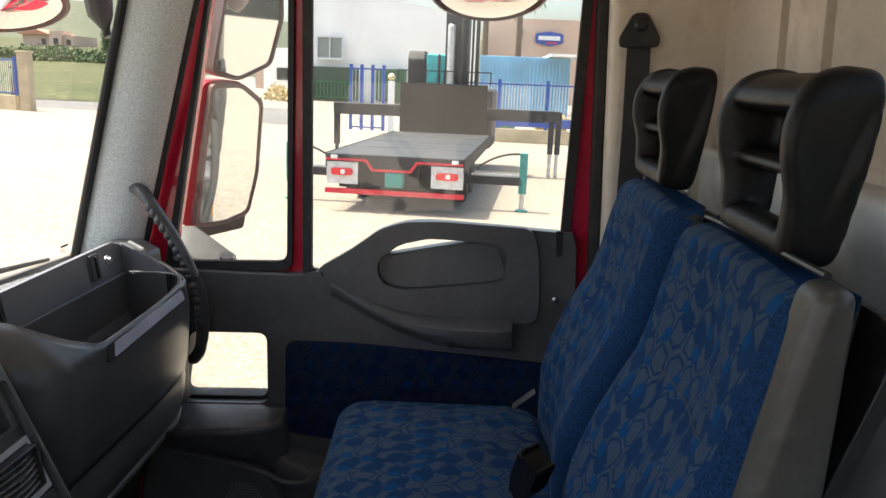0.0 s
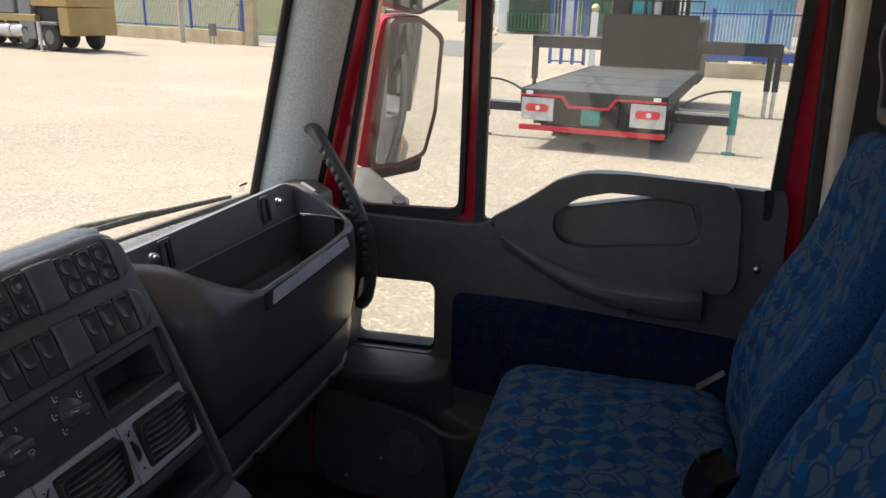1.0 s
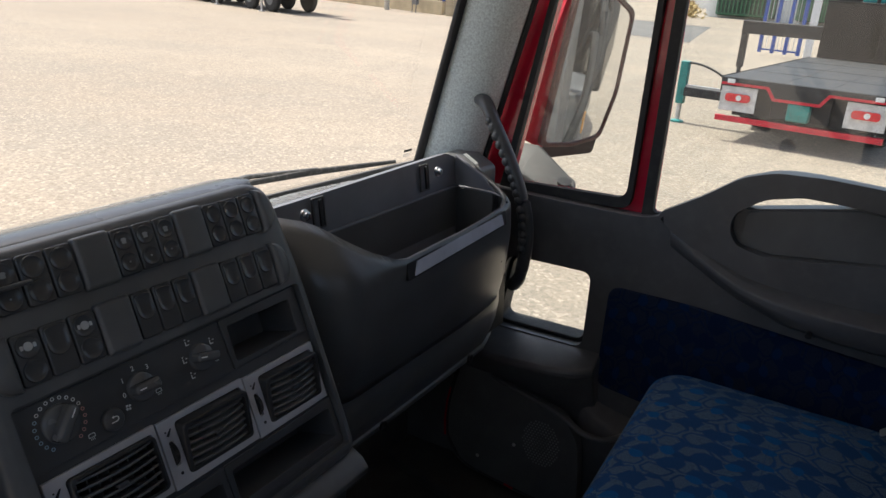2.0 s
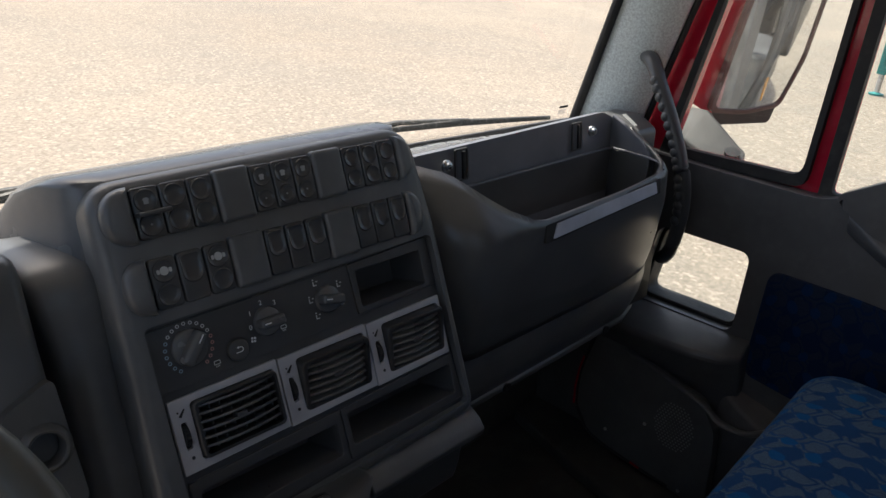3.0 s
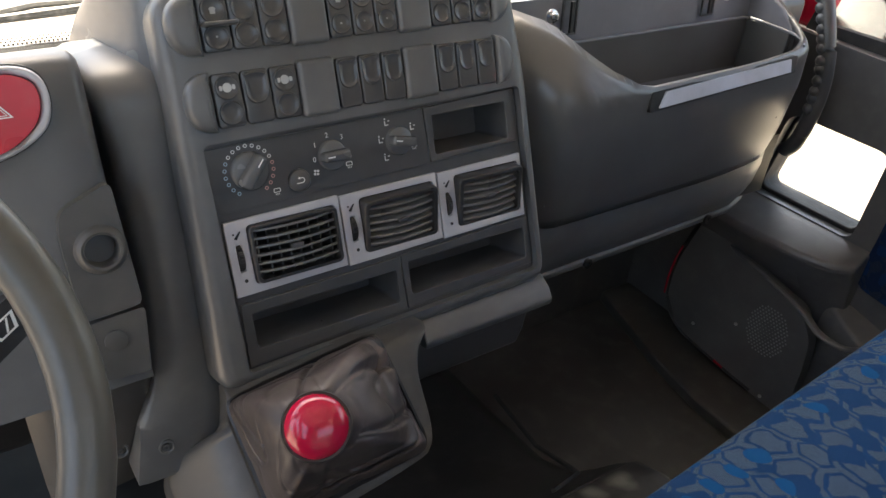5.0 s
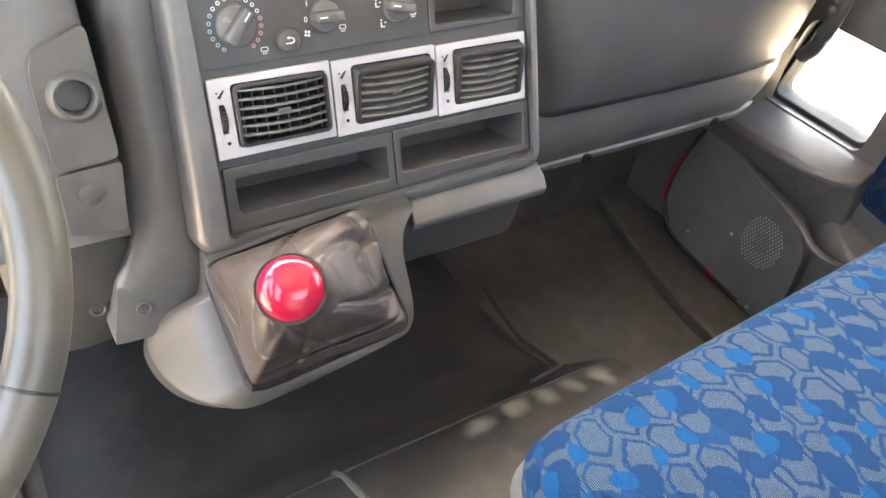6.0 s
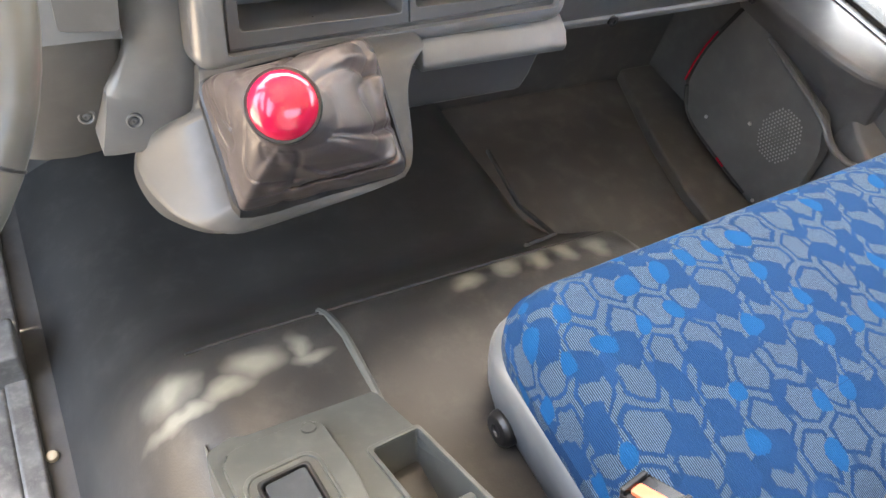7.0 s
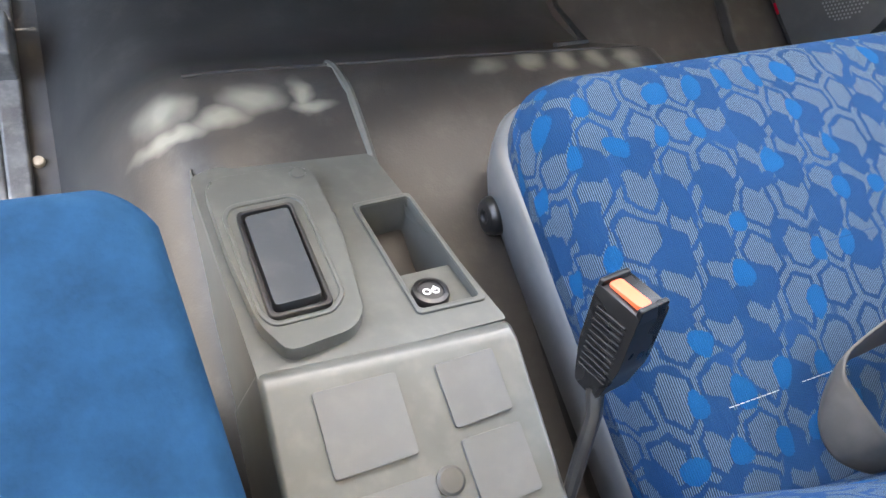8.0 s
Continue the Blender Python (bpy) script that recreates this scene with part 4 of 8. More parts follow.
for u, v, k in ((0.724, 0.173, 2), (0.776, 0.185, 1), (0.820, 0.186, 2), (0.868, 0.208, 0), (0.879, 0.228, 0), (0.915, 0.217, 0), (0.914, 0.192, 2), (0.873, 0.185, 0)):
    figure_mark(u, v, k)


def pocket(name, u0, u1, v0, v1, outer, depth, lab):
    """A shallow open box let into the face, with its raised rim."""
    hole = rrect(u0, u1, v0, v1, 0.004)
    p = part(name, plated([outer, hole], F(0.011), 0.011), M_SWITCH, dash, lab, 0.002)
    bm = bmesh.new()
    loft(bm, [[F(0.009) @ Vector((x, y, 0)) for x, y in hole], [F(-depth) @ Vector((x, y + 0.004, 0)) for x, y in rrect(u0 + 0.003, u1 - 0.003, v0 + 0.002, v1 - 0.002, 0.004)]], True, False)
    bm.faces.new([bm.verts.new(F(-depth) @ Vector((x, y + 0.004, 0))) for x, y in rrect(u0 + 0.003, u1 - 0.003, v0 + 0.002, v1 - 0.002, 0.004)])
    part("inside", bm, M_SWITCH, p, "dark inside of the storage slot")


# the tower's front is open behind the slots
pocket("storage_slot", 0.945, 1.064, 0.176, 0.226, [(0.937, 0.166), (1.082, 0.170), (1.082, 0.243), (0.934, 0.238)], 0.06, "empty dark radio slot")
pocket("storage_slot", 0.667, 0.863, -0.006, 0.037, [(0.652, -0.027), (0.873, -0.020), (0.872, 0.055), (0.655, 0.051)], 0.07, "empty dark storage slot")
pocket("storage_slot", 0.883, 1.077, -0.001, 0.044, [(0.874, -0.020), (1.090, -0.012), (1.086, 0.060), (0.873, 0.055)], 0.07, "empty dark storage slot")


def vent(u0, u1, turn):
    """Silver framed air vent with thumb wheel, cross fins and louvres."""
    v0, v1 = 0.0625, 0.152
    a0, a1, b0, b1 = u0 + 0.025, u1 - 0.006, v0 + 0.010, v1 - 0.009
    hole, slit = rrect(a0, a1, b0, b1, 0.005), rrect(u0 + 0.0095, u0 + 0.0165, v0 + 0.028, v0 + 0.060, 0.002)
    ob = part("air_vent", plated([[(u0, v0 - 0.001), (u1, v0 + 0.001), (u1, v1 + 0.001), (u0, v1 - 0.001)], hole, slit], F(0.014), 0.006), M_SILVER, dash, "silver framed air vent", 0.0012)
    bc, e = (b0 + b1) / 2, 0.0045 + (0.0018 if turn else 0.0)
    B = F(0.0) @ Matrix.Translation((0, bc, 0.006)) @ Matrix.Rotation(radians(turn), 4, "X") @ Matrix.Translation((0, -bc, -0.006))   # the barrel tips about its middle
    part("barrel", cushion(rrect(a0 + 0.0005, a1 - 0.0005, b0 + 0.0005, b1 - 0.0005, 0.007), [rrect(a0 + e, a1 - e, b0 + e, b1 - e, 0.005)], B @ Matrix.Translation((0, 0, 0.0215)), e * 0.42, 0.034), M_BARREL, ob, "black louvre housing", sharp=70)
    part("well", boxes((a0, a1, b0, b1, -0.034, -0.030), m=F()), M_BLACK, ob)
    for i in range(6):
        v = b0 + 0.0105 + (b1 - b0 - 0.0205) * i / 5
        prof = [(-0.0006, -0.012), (0.0006, -0.012), (0.0011, 0.006), (0.0019, 0.009), (0.0011, 0.0112), (-0.0011, 0.0112), (-0.0019, 0.009), (-0.0011, 0.006)]
        rings = []
        for j in range(9):
            t = j / 8
            mm = B @ Matrix.Translation((a0 + 0.003 + (a1 - a0 - 0.006) * t, v + 0.0016 * (2 * t - 1) ** 2, 0.010 - 0.006 * (2 * t - 1) ** 2)) @ Matrix.Rotation(radians(22 if turn else -6), 4, "X")
            rings.append([mm @ Vector((0, p, q)) for p, q in prof])
        part("louvre", lofted(rings), M_LOUVRE, ob, "dark grey curved louvre")
    for i in range(8):
        u = a0 + 0.010 + (a1 - a0 - 0.020) * i / 7
        part("fin", boxes((-0.0011, 0.0011, b0 + 0.004, b1 - 0.004, -0.016, 0.007), m=B @ Matrix.Translation((u, 0, 0)) @ Matrix.Rotation(radians(14), 4, "Y")), M_SWITCH, ob, "upright fin behind the louvres")
    part("tab", boxes(((a0 + a1) / 2 - 0.007, (a0 + a1) / 2 + 0.007, bc - 0.003, bc + 0.003, 0.012, 0.0235), m=B), M_SWITCH, ob, "small dark louvre tab", 0.002)
    wm = F(0.003) @ Matrix.Translation((u0 + 0.013, v0 + 0.044, 0)) @ Euler((0, radians(90), 0)).to_matrix().to_4x4()
    rings = [[wm @ Vector(((r - 0.0006 * (k % 2) * (r > 0.016)) * math.cos(math.tau * k / 64), (r - 0.0006 * (k % 2) * (r > 0.016)) * math.sin(math.tau * k / 64), z)) for k in range(64)] for r, z in ((0.012, -0.003), (0.0167, -0.003), (0.0167, 0.003), (0.012, 0.003))]
    part("thumb_wheel", lofted(rings), M_BLACK, ob, "black knurled thumb wheel", sharp=20)
    printed([circle(u0 + 0.014, v0 + 0.017, 0.0022, 10), [(u0 + 0.009, v1 - 0.021), (u0 + 0.012, v1 - 0.023), (u0 + 0.018, v1 - 0.014), (u0 + 0.0165, v1 - 0.0135)], circle(u0 + 0.009, v1 - 0.016, 0.0012, 8)], F(0.0146), M_BLACK, ob, "small dark printed mark", 0.0006)


vent(0.653, 0.7965, 0)
vent(0.7985, 0.939, 12)
vent(0.941, 1.080, 13)

# two rows of switches between end caps and blank pieces
def capsule(u0, u1, v0, v1, w, name, material, label, round_l=False, round_r=False):
    """A cushioned block standing proud of the face."""
    if round_l or round_r:
        flat, tip, vc, hv = (u1, u0, (v0 + v1) / 2, (v1 - v0) / 2) if round_l else (u0, u1, (v0 + v1) / 2, (v1 - v0) / 2)
        arc = [radians(90 + 180 * k / 24) if round_l else radians(-90 + 180 * k / 24) for k in range(25)]
        loop = [(flat + abs(tip - flat) * math.copysign(abs(math.cos(a)) ** 0.85, math.cos(a)) if abs(math.cos(a)) > 1e-6 else flat, vc + hv * math.copysign(abs(math.sin(a)) ** 0.85, math.sin(a))) for a in arc]
    else:
        loop = round_corners([(u0, v0), (u1, v0), (u1, v1), (u0, v1)], 0.006, 8)
    return part(name, cushion(loop, [], F(w), 0.012 if round_l or round_r else 0.0058, 0.04), material, dash, label, sharp=70)


def rocker(u0, u1, v0, v1, w, dots, mark=None, lit=False):
    """A rocker with finger hollows: round ones, or one open towards its top."""
    mid, R, h = (u0 + u1) / 2, (u1 - u0) * 0.365, v1 - v0
    loops = []
    for kind in dots:
        if kind == "tab":
            c = v0 + h * 0.60
            loops.append([(mid + R * math.cos(a), c + R * math.sin(a)) for a in [math.pi + math.pi * k / 14 for k in range(15)]] + [(mid + R * math.cos(a), v1 - 0.0038 - R * 0.3 + R * 0.3 * math.sin(a)) for a in [math.pi * k / 10 for k in range(11)]])
        else:
            c = v0 + h * (0.735 if kind == "upper" else 0.265)
            loops.append(circle(mid, c, R, 22, R * 0.98))
    body = part("rocker_switch", cushion(rrect(u0 + 0.0009, u1 - 0.0009, v0, v1, 0.0045), [], F(w), 0.0021, 0.018), M_ROCKER, dash, "dark blank rocker switch" if not mark else "dark rocker switch with a pale symbol", sharp=70)
    for loop in loops:
        cu, cv = sum(p[0] for p in loop) / len(loop), sum(p[1] for p in loop) / len(loop)
        part("dimple", lofted([[F(w - d) @ Vector((cu + (x - cu) * g, cv + (y - cv) * g, 0)) for x, y in loop] for g, d in ((1.13, 0.0008), (1.11, -0.0006), (1.06, -0.0017), (1.01, -0.0019), (0.95, -0.0015), (0.82, -0.0008), (0.6, -0.0004), (0.3, -0.0003))]), M_ROCKER, body, "hollow finger dimple", sharp=80)
    c = v0 + h * 0.735
    if lit:
        printed([circle(mid, c, 0.0050, 16), rrect(mid - 0.0088, mid - 0.0056, c - 0.0026, c + 0.0026, 0.001, 2), rrect(mid + 0.0056, mid + 0.0088, c - 0.0026, c + 0.0026, 0.001, 2)], F(w + 0.0016), M_LAMPMARK, body, "pale lamp symbol", 0.0014)
    elif mark:
        cup = round_corners([(mid - 0.0028, c - 0.004), (mid + 0.0028, c - 0.004), (mid + 0.0028, c), (mid + 0.004, c + 0.001), (mid + 0.002, c + 0.003), (mid - 0.002, c + 0.003), (mid - 0.004, c + 0.001), (mid - 0.0028, c)], 0.0006, 2)
        printed([cup, circle(mid, v0 + h * 0.27, 0.0012, 8)], F(w + 0.0012), M_PALE, body, "small pale printed symbol", 0.0010)
    return body


for row, (v0, v1) in enumerate(((0.334, 0.394), (0.254, 0.314))):
    s = -0.003 * row
    capsule(0.632 + 0.004 * row, 0.666, v0 - 0.002, v1 + 0.002, 0.034, "end_cap", M_DASH, "rounded dark end cap", round_l=True)
    capsule(0.7665, 0.813, v0 - 0.002, v1 + 0.002, 0.0295, "blank_cover", M_DASH, "plain dark blank between switches")
    capsule(0.9055, 0.952, v0 - 0.002, v1 + 0.002, 0.0295, "blank_cover", M_DASH, "plain dark blank between switches")
    capsule(1.046, 1.074, v0 - 0.002, v1 + 0.002, 0.033, "end_cap", M_DASH, "rounded dark end cap", round_r=True)
    for g, u in enumerate((0.667, 0.814, 0.953)):
        w = 0.0330 if g == 0 else (0.0303 if g == 1 else 0.0308)
        for k in range(3):
            lit = row == 1 and g == 0 and k in (0, 2)
            mark = row == 0 and g == 1 or (row == 0 and g == 0 and k == 0)
            rocker(u + w * k, u + w * (k + 1), v0 + 0.001, v1 - 0.001, 0.026, ("upper", "lower") if row == 0 or lit else ("tab",), mark, lit)
part("flip_guard", boxes((0.668, 0.706, 0.361, 0.366, 0.022, 0.040), m=F()), M_SWITCH, dash, "dark hinged guard on the first switch", 0.002)

# ---- passenger tray
def z_top(x):
    xs = [1.105, 1.15, 1.19, 1.225, 1.26, 1.30, 1.34, 1.72, 1.77, 1.81, 1.835]
    zs = [0.860, 0.856, 0.843, 0.811, 0.786, 0.769, 0.761, 0.768, 0.779, 0.805, 0.838]
    return float(np.interp(x, xs, zs))


def y_front(x, z):
    y = float(np.interp(z, [0.40, 0.44, 0.50, 0.60, 0.70, 0.765, 0.82, 0.875], [0.742, 0.712, 0.682, 0.657, 0.646, 0.650, 0.71, 0.80]))
    y += 0.16 * max(0, (1.20 - x) / 0.10) ** 2.2 + 0.030 * max(0, (x - 1.52) / 0.30) ** 2 + 0.085 * max(0, (x - 1.745) / 0.09) ** 2.2
    return min(y, 0.86)


rows = []
N = 56
for j in range(15):
    row = []
    for i in range(N + 1):
        x = 1.105 + 0.73 * i / N
        zt = z_top(x)
        z = zt + (0.538 - zt) * j / 14
        row.append((x, y_front(x, z), z))
    rows.append(row)
ob = part("tray_front", lofted(rows, closed=False), M_TRAYFRONT, dash, "smooth dark swelling front of the tray", sharp=180)
sol = ob.modifiers.new("thick", "SOLIDIFY")
sol.thickness, sol.offset = 0.010, 0.0
# back board, floor and ends of the tray
back = [(1.15, 0.66), (1.81, 0.66), (1.822, 0.79), (1.80, 0.846), (1.76, 0.862), (1.25, 0.856), (1.17, 0.856)]
BACK = axes((0, 0.832, 0), (1, 0, 0), (0, 0.10, 0.995))
BACK = Matrix.Translation((0, -0.08, 0)) @ BACK
part("tray_back", plated([round_corners(back, 0.012)], BACK, 0.014), M_TRAY, dash, "grey plain back of the open tray", 0.003)
# hidden boxes added to keep the sun from leaking onto the floor
part("sun_plug", boxes((1.115, 1.85, 0.715, 1.06, 0.43, 0.56), (1.80, 1.985, 0.86, 1.06, 0.40, 0.72)), M_BLACK, dash, "unseen dark filler added under the tray against sun leaks")
# black stands in for the shade at the bottom of the bin
part("tray_floor", boxes((1.17, 1.75, 0.682, 0.83, 0.565, 0.58), (1.75, 1.79, 0.73, 0.83, 0.565, 0.58)), M_BLACK, dash, "floor of the tray, black for the shade down there")
for x in (1.165, 1.792):
    end = [(0.668, 0.58), (0.668, 0.755), (0.74, 0.80), (0.835, 0.85), (0.835, 0.58)] if x < 1.5 else [(0.722, 0.58), (0.722, 0.775), (0.76, 0.81), (0.835, 0.85), (0.835, 0.58)]
    part("tray_end", lofted([[(x, y, z) for y, z in end], [(x + 0.012, y, z) for y, z in end]]), M_TRAY, dash, "grey end wall of the tray", 0.003)
# shade in the bin is put into the colour: darker plastic below the rim
part("bin_back", boxes((1.17, 1.785, 0.8205, 0.85, 0.575, 0.779)), M_TRAYFRONT, dash, "lower back wall of the bin, its shade put into the colour", 0.003)
part("bin_end", boxes((1.779, 1.793, 0.722, 0.8205, 0.575, 0.777)), M_TRAYFRONT, dash, "lower end wall of the bin, its shade put into the colour", 0.003)
part("bin_rim", tubed(smooth_loop([(1.20, 0.8195, 0.780), (1.50, 0.8195, 0.780), (1.755, 0.819, 0.780), (1.777, 0.805, 0.780), (1.780, 0.77, 0.779), (1.780, 0.72, 0.777), (1.768, 0.690, 0.775), (1.745, 0.668, 0.772)], 5, closed=False), 0.0028, 8), M_TRAY, dash, "thin pale rim round the bin")
for x in (1.263, 1.698):
    m = axes((x, 0.823, 0.828), (1, 0, 0), (0, 0.1, 1))
    part("screw", lathed([(0, 0), (0.011, 0), (0.011, 0.004), (0.007, 0.005), (0.007, 0.011), (0.004, 0.012), (0.003, 0.008), (0, 0.008)], m, 18), M_STEEL, dash, "bright fixing screw")
for x in (1.312, 1.660):
    fit_ = part("clip_recess", plated([rrect(x - 0.020, x + 0.014, 0.795, 0.855, 0.003), rrect(x - 0.016, x + 0.010, 0.799, 0.851, 0.003)], axes((0, 0.745, 0), (1, 0, 0), (0, 0.1, 0.995)), 0.004), M_SWITCH, dash, "dark moulded clip recess", 0.001)
    part("clip", boxes((x - 0.005, x + 0.002, 0.80, 0.85, 0.0, 0.005), m=axes((0, 0.745, 0), (1, 0, 0), (0, 0.1, 0.995))), M_BLACK, fit_, "small dark clip", 0.001)
LAB = axes((1.5145, 0.6445, 0.7465), (1, 0.012, 0.030), (0, 0.22, 0.975))
part("label_holder", plated([round_corners([(-0.192, -0.0165), (0.183, -0.0150), (0.188, 0.0150), (-0.186, 0.0145)], 0.004)], LAB @ Matrix.Translation((0, 0, 0.002)), 0.014), M_BLACK, dash, "dark recess of the label strip", 0.002)
# sky reflection on the strip is put into its pale bluish colour
part("label_strip", plated([round_corners([(-0.172, -0.0125), (0.168, -0.0115), (0.166, 0.0115), (-0.157, 0.0110)], 0.002)], LAB @ Matrix.Translation((0, 0, 0.0045)), 0.004), surface("sky_tinted_strip_plastic", (0.50, 0.53, 0.60), 0.25, bump=0.03), dash, "smooth grey label strip, brightened for the sky reflection", 0.0015)
# lower cover under the tray
rows = []
prof = [(0.72, 0.542), (0.686, 0.538), (0.680, 0.528), (0.679, 0.498), (0.686, 0.455), (0.697, 0.424), (0.702, 0.418), (0.696, 0.414), (0.697, 0.404), (0.708, 0.398), (0.80, 0.40), (0.95, 0.42), (0.95, 0.51)]
bm = lofted([[(x, y + o, z + u) for y, z in prof] for x, o, u in ((1.10, 0.04, 0.0), (1.115, 0.012, 0.0), (1.15, 0.0, 0.0), (1.5, 0.0, 0.004), (1.72, 0.0, 0.01), (1.79, 0.02, 0.014), (1.84, 0.06, 0.02), (1.87, 0.12, 0.025))])
part("lower_cover", bm, M_DASH, dash, "dark lower cover under the tray", 0.008, 3)
for x in (1.325, 1.655):
    part("cover_screw", lathed([(0, 0), (0.010, 0), (0.010, 0.004), (0.005, 0.004), (0.004, 0.001), (0, 0.001)], axes((x, 0.697, 0.410 + 0.02 * (x - 1.3)), (1, 0, 0), (0, 0.1, 0.99)), 16), M_BLACK, dash, "black cover screw")
# corner piece at the pillar with its pale label
part("pillar_corner", lofted([[(x, y, z) for y, z in ((0.80, 0.70), (0.80, 0.805), (0.85, 0.832), (0.92, 0.83), (0.98, 0.79), (0.98, 0.70))] for x in (1.835, 1.86, 1.94)]), M_DASH, dash, "dark corner moulding by the pillar", 0.012, 3)
part("corner_label", boxes((-0.008, 0.008, -0.020, 0.020, 0.0, 0.001), m=axes((1.850, 0.825, 0.8305), (1, 0, 0.0), (0, 0.87, 0.5))), M_PALE, dash, "small pale label")

# ---- driver's side
bm = bmesh.new()
prof = [(0.60, 0.56), (0.655, 0.70), (0.69, 0.80), (0.706, 0.870), (0.713, 0.881), (0.724, 0.886), (0.745, 0.884), (0.80, 0.862), (0.90, 0.825), (0.98, 0.79), (0.98, 0.56)]
loft(bm, [[(x, y + (0.0 if x > 0.3 else 0.02), z) for y, z in prof] for x in (-0.13, 0.1, 0.35, 0.50, 0.536)] + [[(x, y + d, z - d) for y, z in prof] for x, d in ((0.543, 0.003), (0.548, 0.010), (0.550, 0.024), (0.551, 0.045))])
part("cluster_pod", bm, M_DASH, dash, "dark instrument pod on the driver side", sharp=50)
HAZ = axes((0.468, 0.691, 0.847), (1, 0.0, 0.0), (0, 0.28, 0.96)) @ Matrix.Diagonal((0.86, 0.68, 1, 1))
haz_o = smooth_loop([(-0.14, 0.052), (-0.02, 0.062), (0.028, 0.060), (0.049, 0.038), (0.050, -0.004), (0.034, -0.036), (-0.01, -0.062), (-0.08, -0.07), (-0.15, -0.07)], 4)
haz_i = smooth_loop([(-0.03, 0.024), (-0.014, 0.049), (0.016, 0.052), (0.039, 0.036), (0.041, 0.004), (0.029, -0.024), (0.002, -0.048), (-0.03, -0.055), (-0.044, -0.024)], 4)
part("hazard_seal", plated([grow(haz_o, 0.003)], HAZ @ Matrix.Translation((0, 0, 0.003)), 0.02), M_BLACK, dash, "black joint round the hazard surround", 0.001)
hz = part("hazard_surround", plated([haz_o, haz_i], HAZ @ Matrix.Translation((0, 0, 0.008)), 0.02), M_SILVER, dash, "silver surround of the hazard button", 0.004, 3)
part("hazard_button", plated([grow(haz_i, -0.0012)], HAZ @ Matrix.Translation((0, 0, 0.011)), 0.02), M_HAZARD, hz, "red hazard light button", 0.004, 3)
for size in (0.012, 0.0068):
    tri = [(-size, -size * 0.6), (size, -size * 0.6), (0, size * 1.1)]
    part("triangle", plated([tri, [(x * 0.76, y * 0.76) for x, y in tri]], HAZ @ Matrix.Translation((0.0, 0.002, 0.0116)), 0.0006), M_WHITE, hz, "white warning triangle")
# ignition panel
IGN = axes((0.525, 0.648, 0.69), (1, 0, 0), (0.04, 0.31, 0.95))
part("ignition_panel", plated([round_corners([(-0.035, -0.055), (0.027, -0.052), (0.022, 0.083), (-0.03, 0.062), (-0.036, 0.04)], 0.010), circle(-0.001, 0.016, 0.017, 24)], IGN @ Matrix.Translation((0, 0, 0.012)), 0.03), M_PLINTH, dash, "dark ignition lock panel", 0.003)
part("ignition_lock", lathed([(0.0165, -0.03), (0.0165, 0.0165), (0.0178, 0.0195), (0.020, 0.0200), (0.0228, 0.0180), (0.0250, 0.0145), (0.0262, 0.0118)], IGN @ Matrix.Translation((-0.001, 0.016, 0)), 28, False), M_PLINTH, dash, "empty round ignition lock")
part("lock_core", lathed([(0, 0), (0.017, 0), (0.017, 0.004), (0, 0.004)], IGN @ Matrix.Translation((-0.001, 0.016, -0.03)), 20), M_RUBBER, dash)
part("lower_panel", plated([round_corners([(-0.036, -0.125), (0.020, -0.130), (0.028, -0.056), (-0.036, -0.060)], 0.006)], IGN @ Matrix.Translation((0, 0, 0.010)), 0.03), M_PLINTH, dash, "dark panel under the ignition lock", 0.003)
part("blank_plug", lathed([(0, 0), (0.0115, 0), (0.0115, 0.0025), (0.0105, 0.003), (0, 0.003)], IGN @ Matrix.Translation((-0.008, -0.084, 0.010)), 24), M_PLINTH, dash, "round blank plug")
# shoulder and side of the tower: one smooth piece running down to the foot with its screw
rings = []
spine = [(0.98, 0.800, 0.545, 0.650), (0.90, 0.842, 0.545, 0.650), (0.84, 0.861, 0.546, 0.648), (0.78, 0.860, 0.549, 0.645), (0.752, 0.857, 0.551, 0.642), (0.735, 0.850, 0.553, 0.638), (0.724, 0.839, 0.555, 0.635), (0.7185, 0.827, 0.5565, 0.633), (0.7145, 0.812, 0.558, 0.632), (0.707, 0.780, 0.562, 0.632), (0.690, 0.720, 0.5625, 0.631), (0.660, 0.634, 0.5622, 0.629), (0.639, 0.565, 0.5525, 0.629), (0.624, 0.515, 0.5365, 0.629)]
for k, (y, z, x0, x1) in enumerate(spine):
    ya, za, yb, zb = *spine[max(0, k - 1)][:2], *spine[min(len(spine) - 1, k + 1)][:2]
    d = math.hypot(yb - ya, zb - za)
    ny, nz = -(zb - za) / d, (yb - ya) / d              # into the piece
    deep = 0.05 if z > 0.81 else 0.12
    rings.append([(x0 + (x1 - x0) * f, y + ny * b * deep / 0.12, z + nz * b * deep / 0.12) for f, b in ((0.0, 0.12), (0.015, 0.045), (0.06, 0.018), (0.16, 0.006), (0.45, 0.0), (0.75, -0.001), (0.92, 0.004), (1.0, 0.02), (1.0, 0.12))])
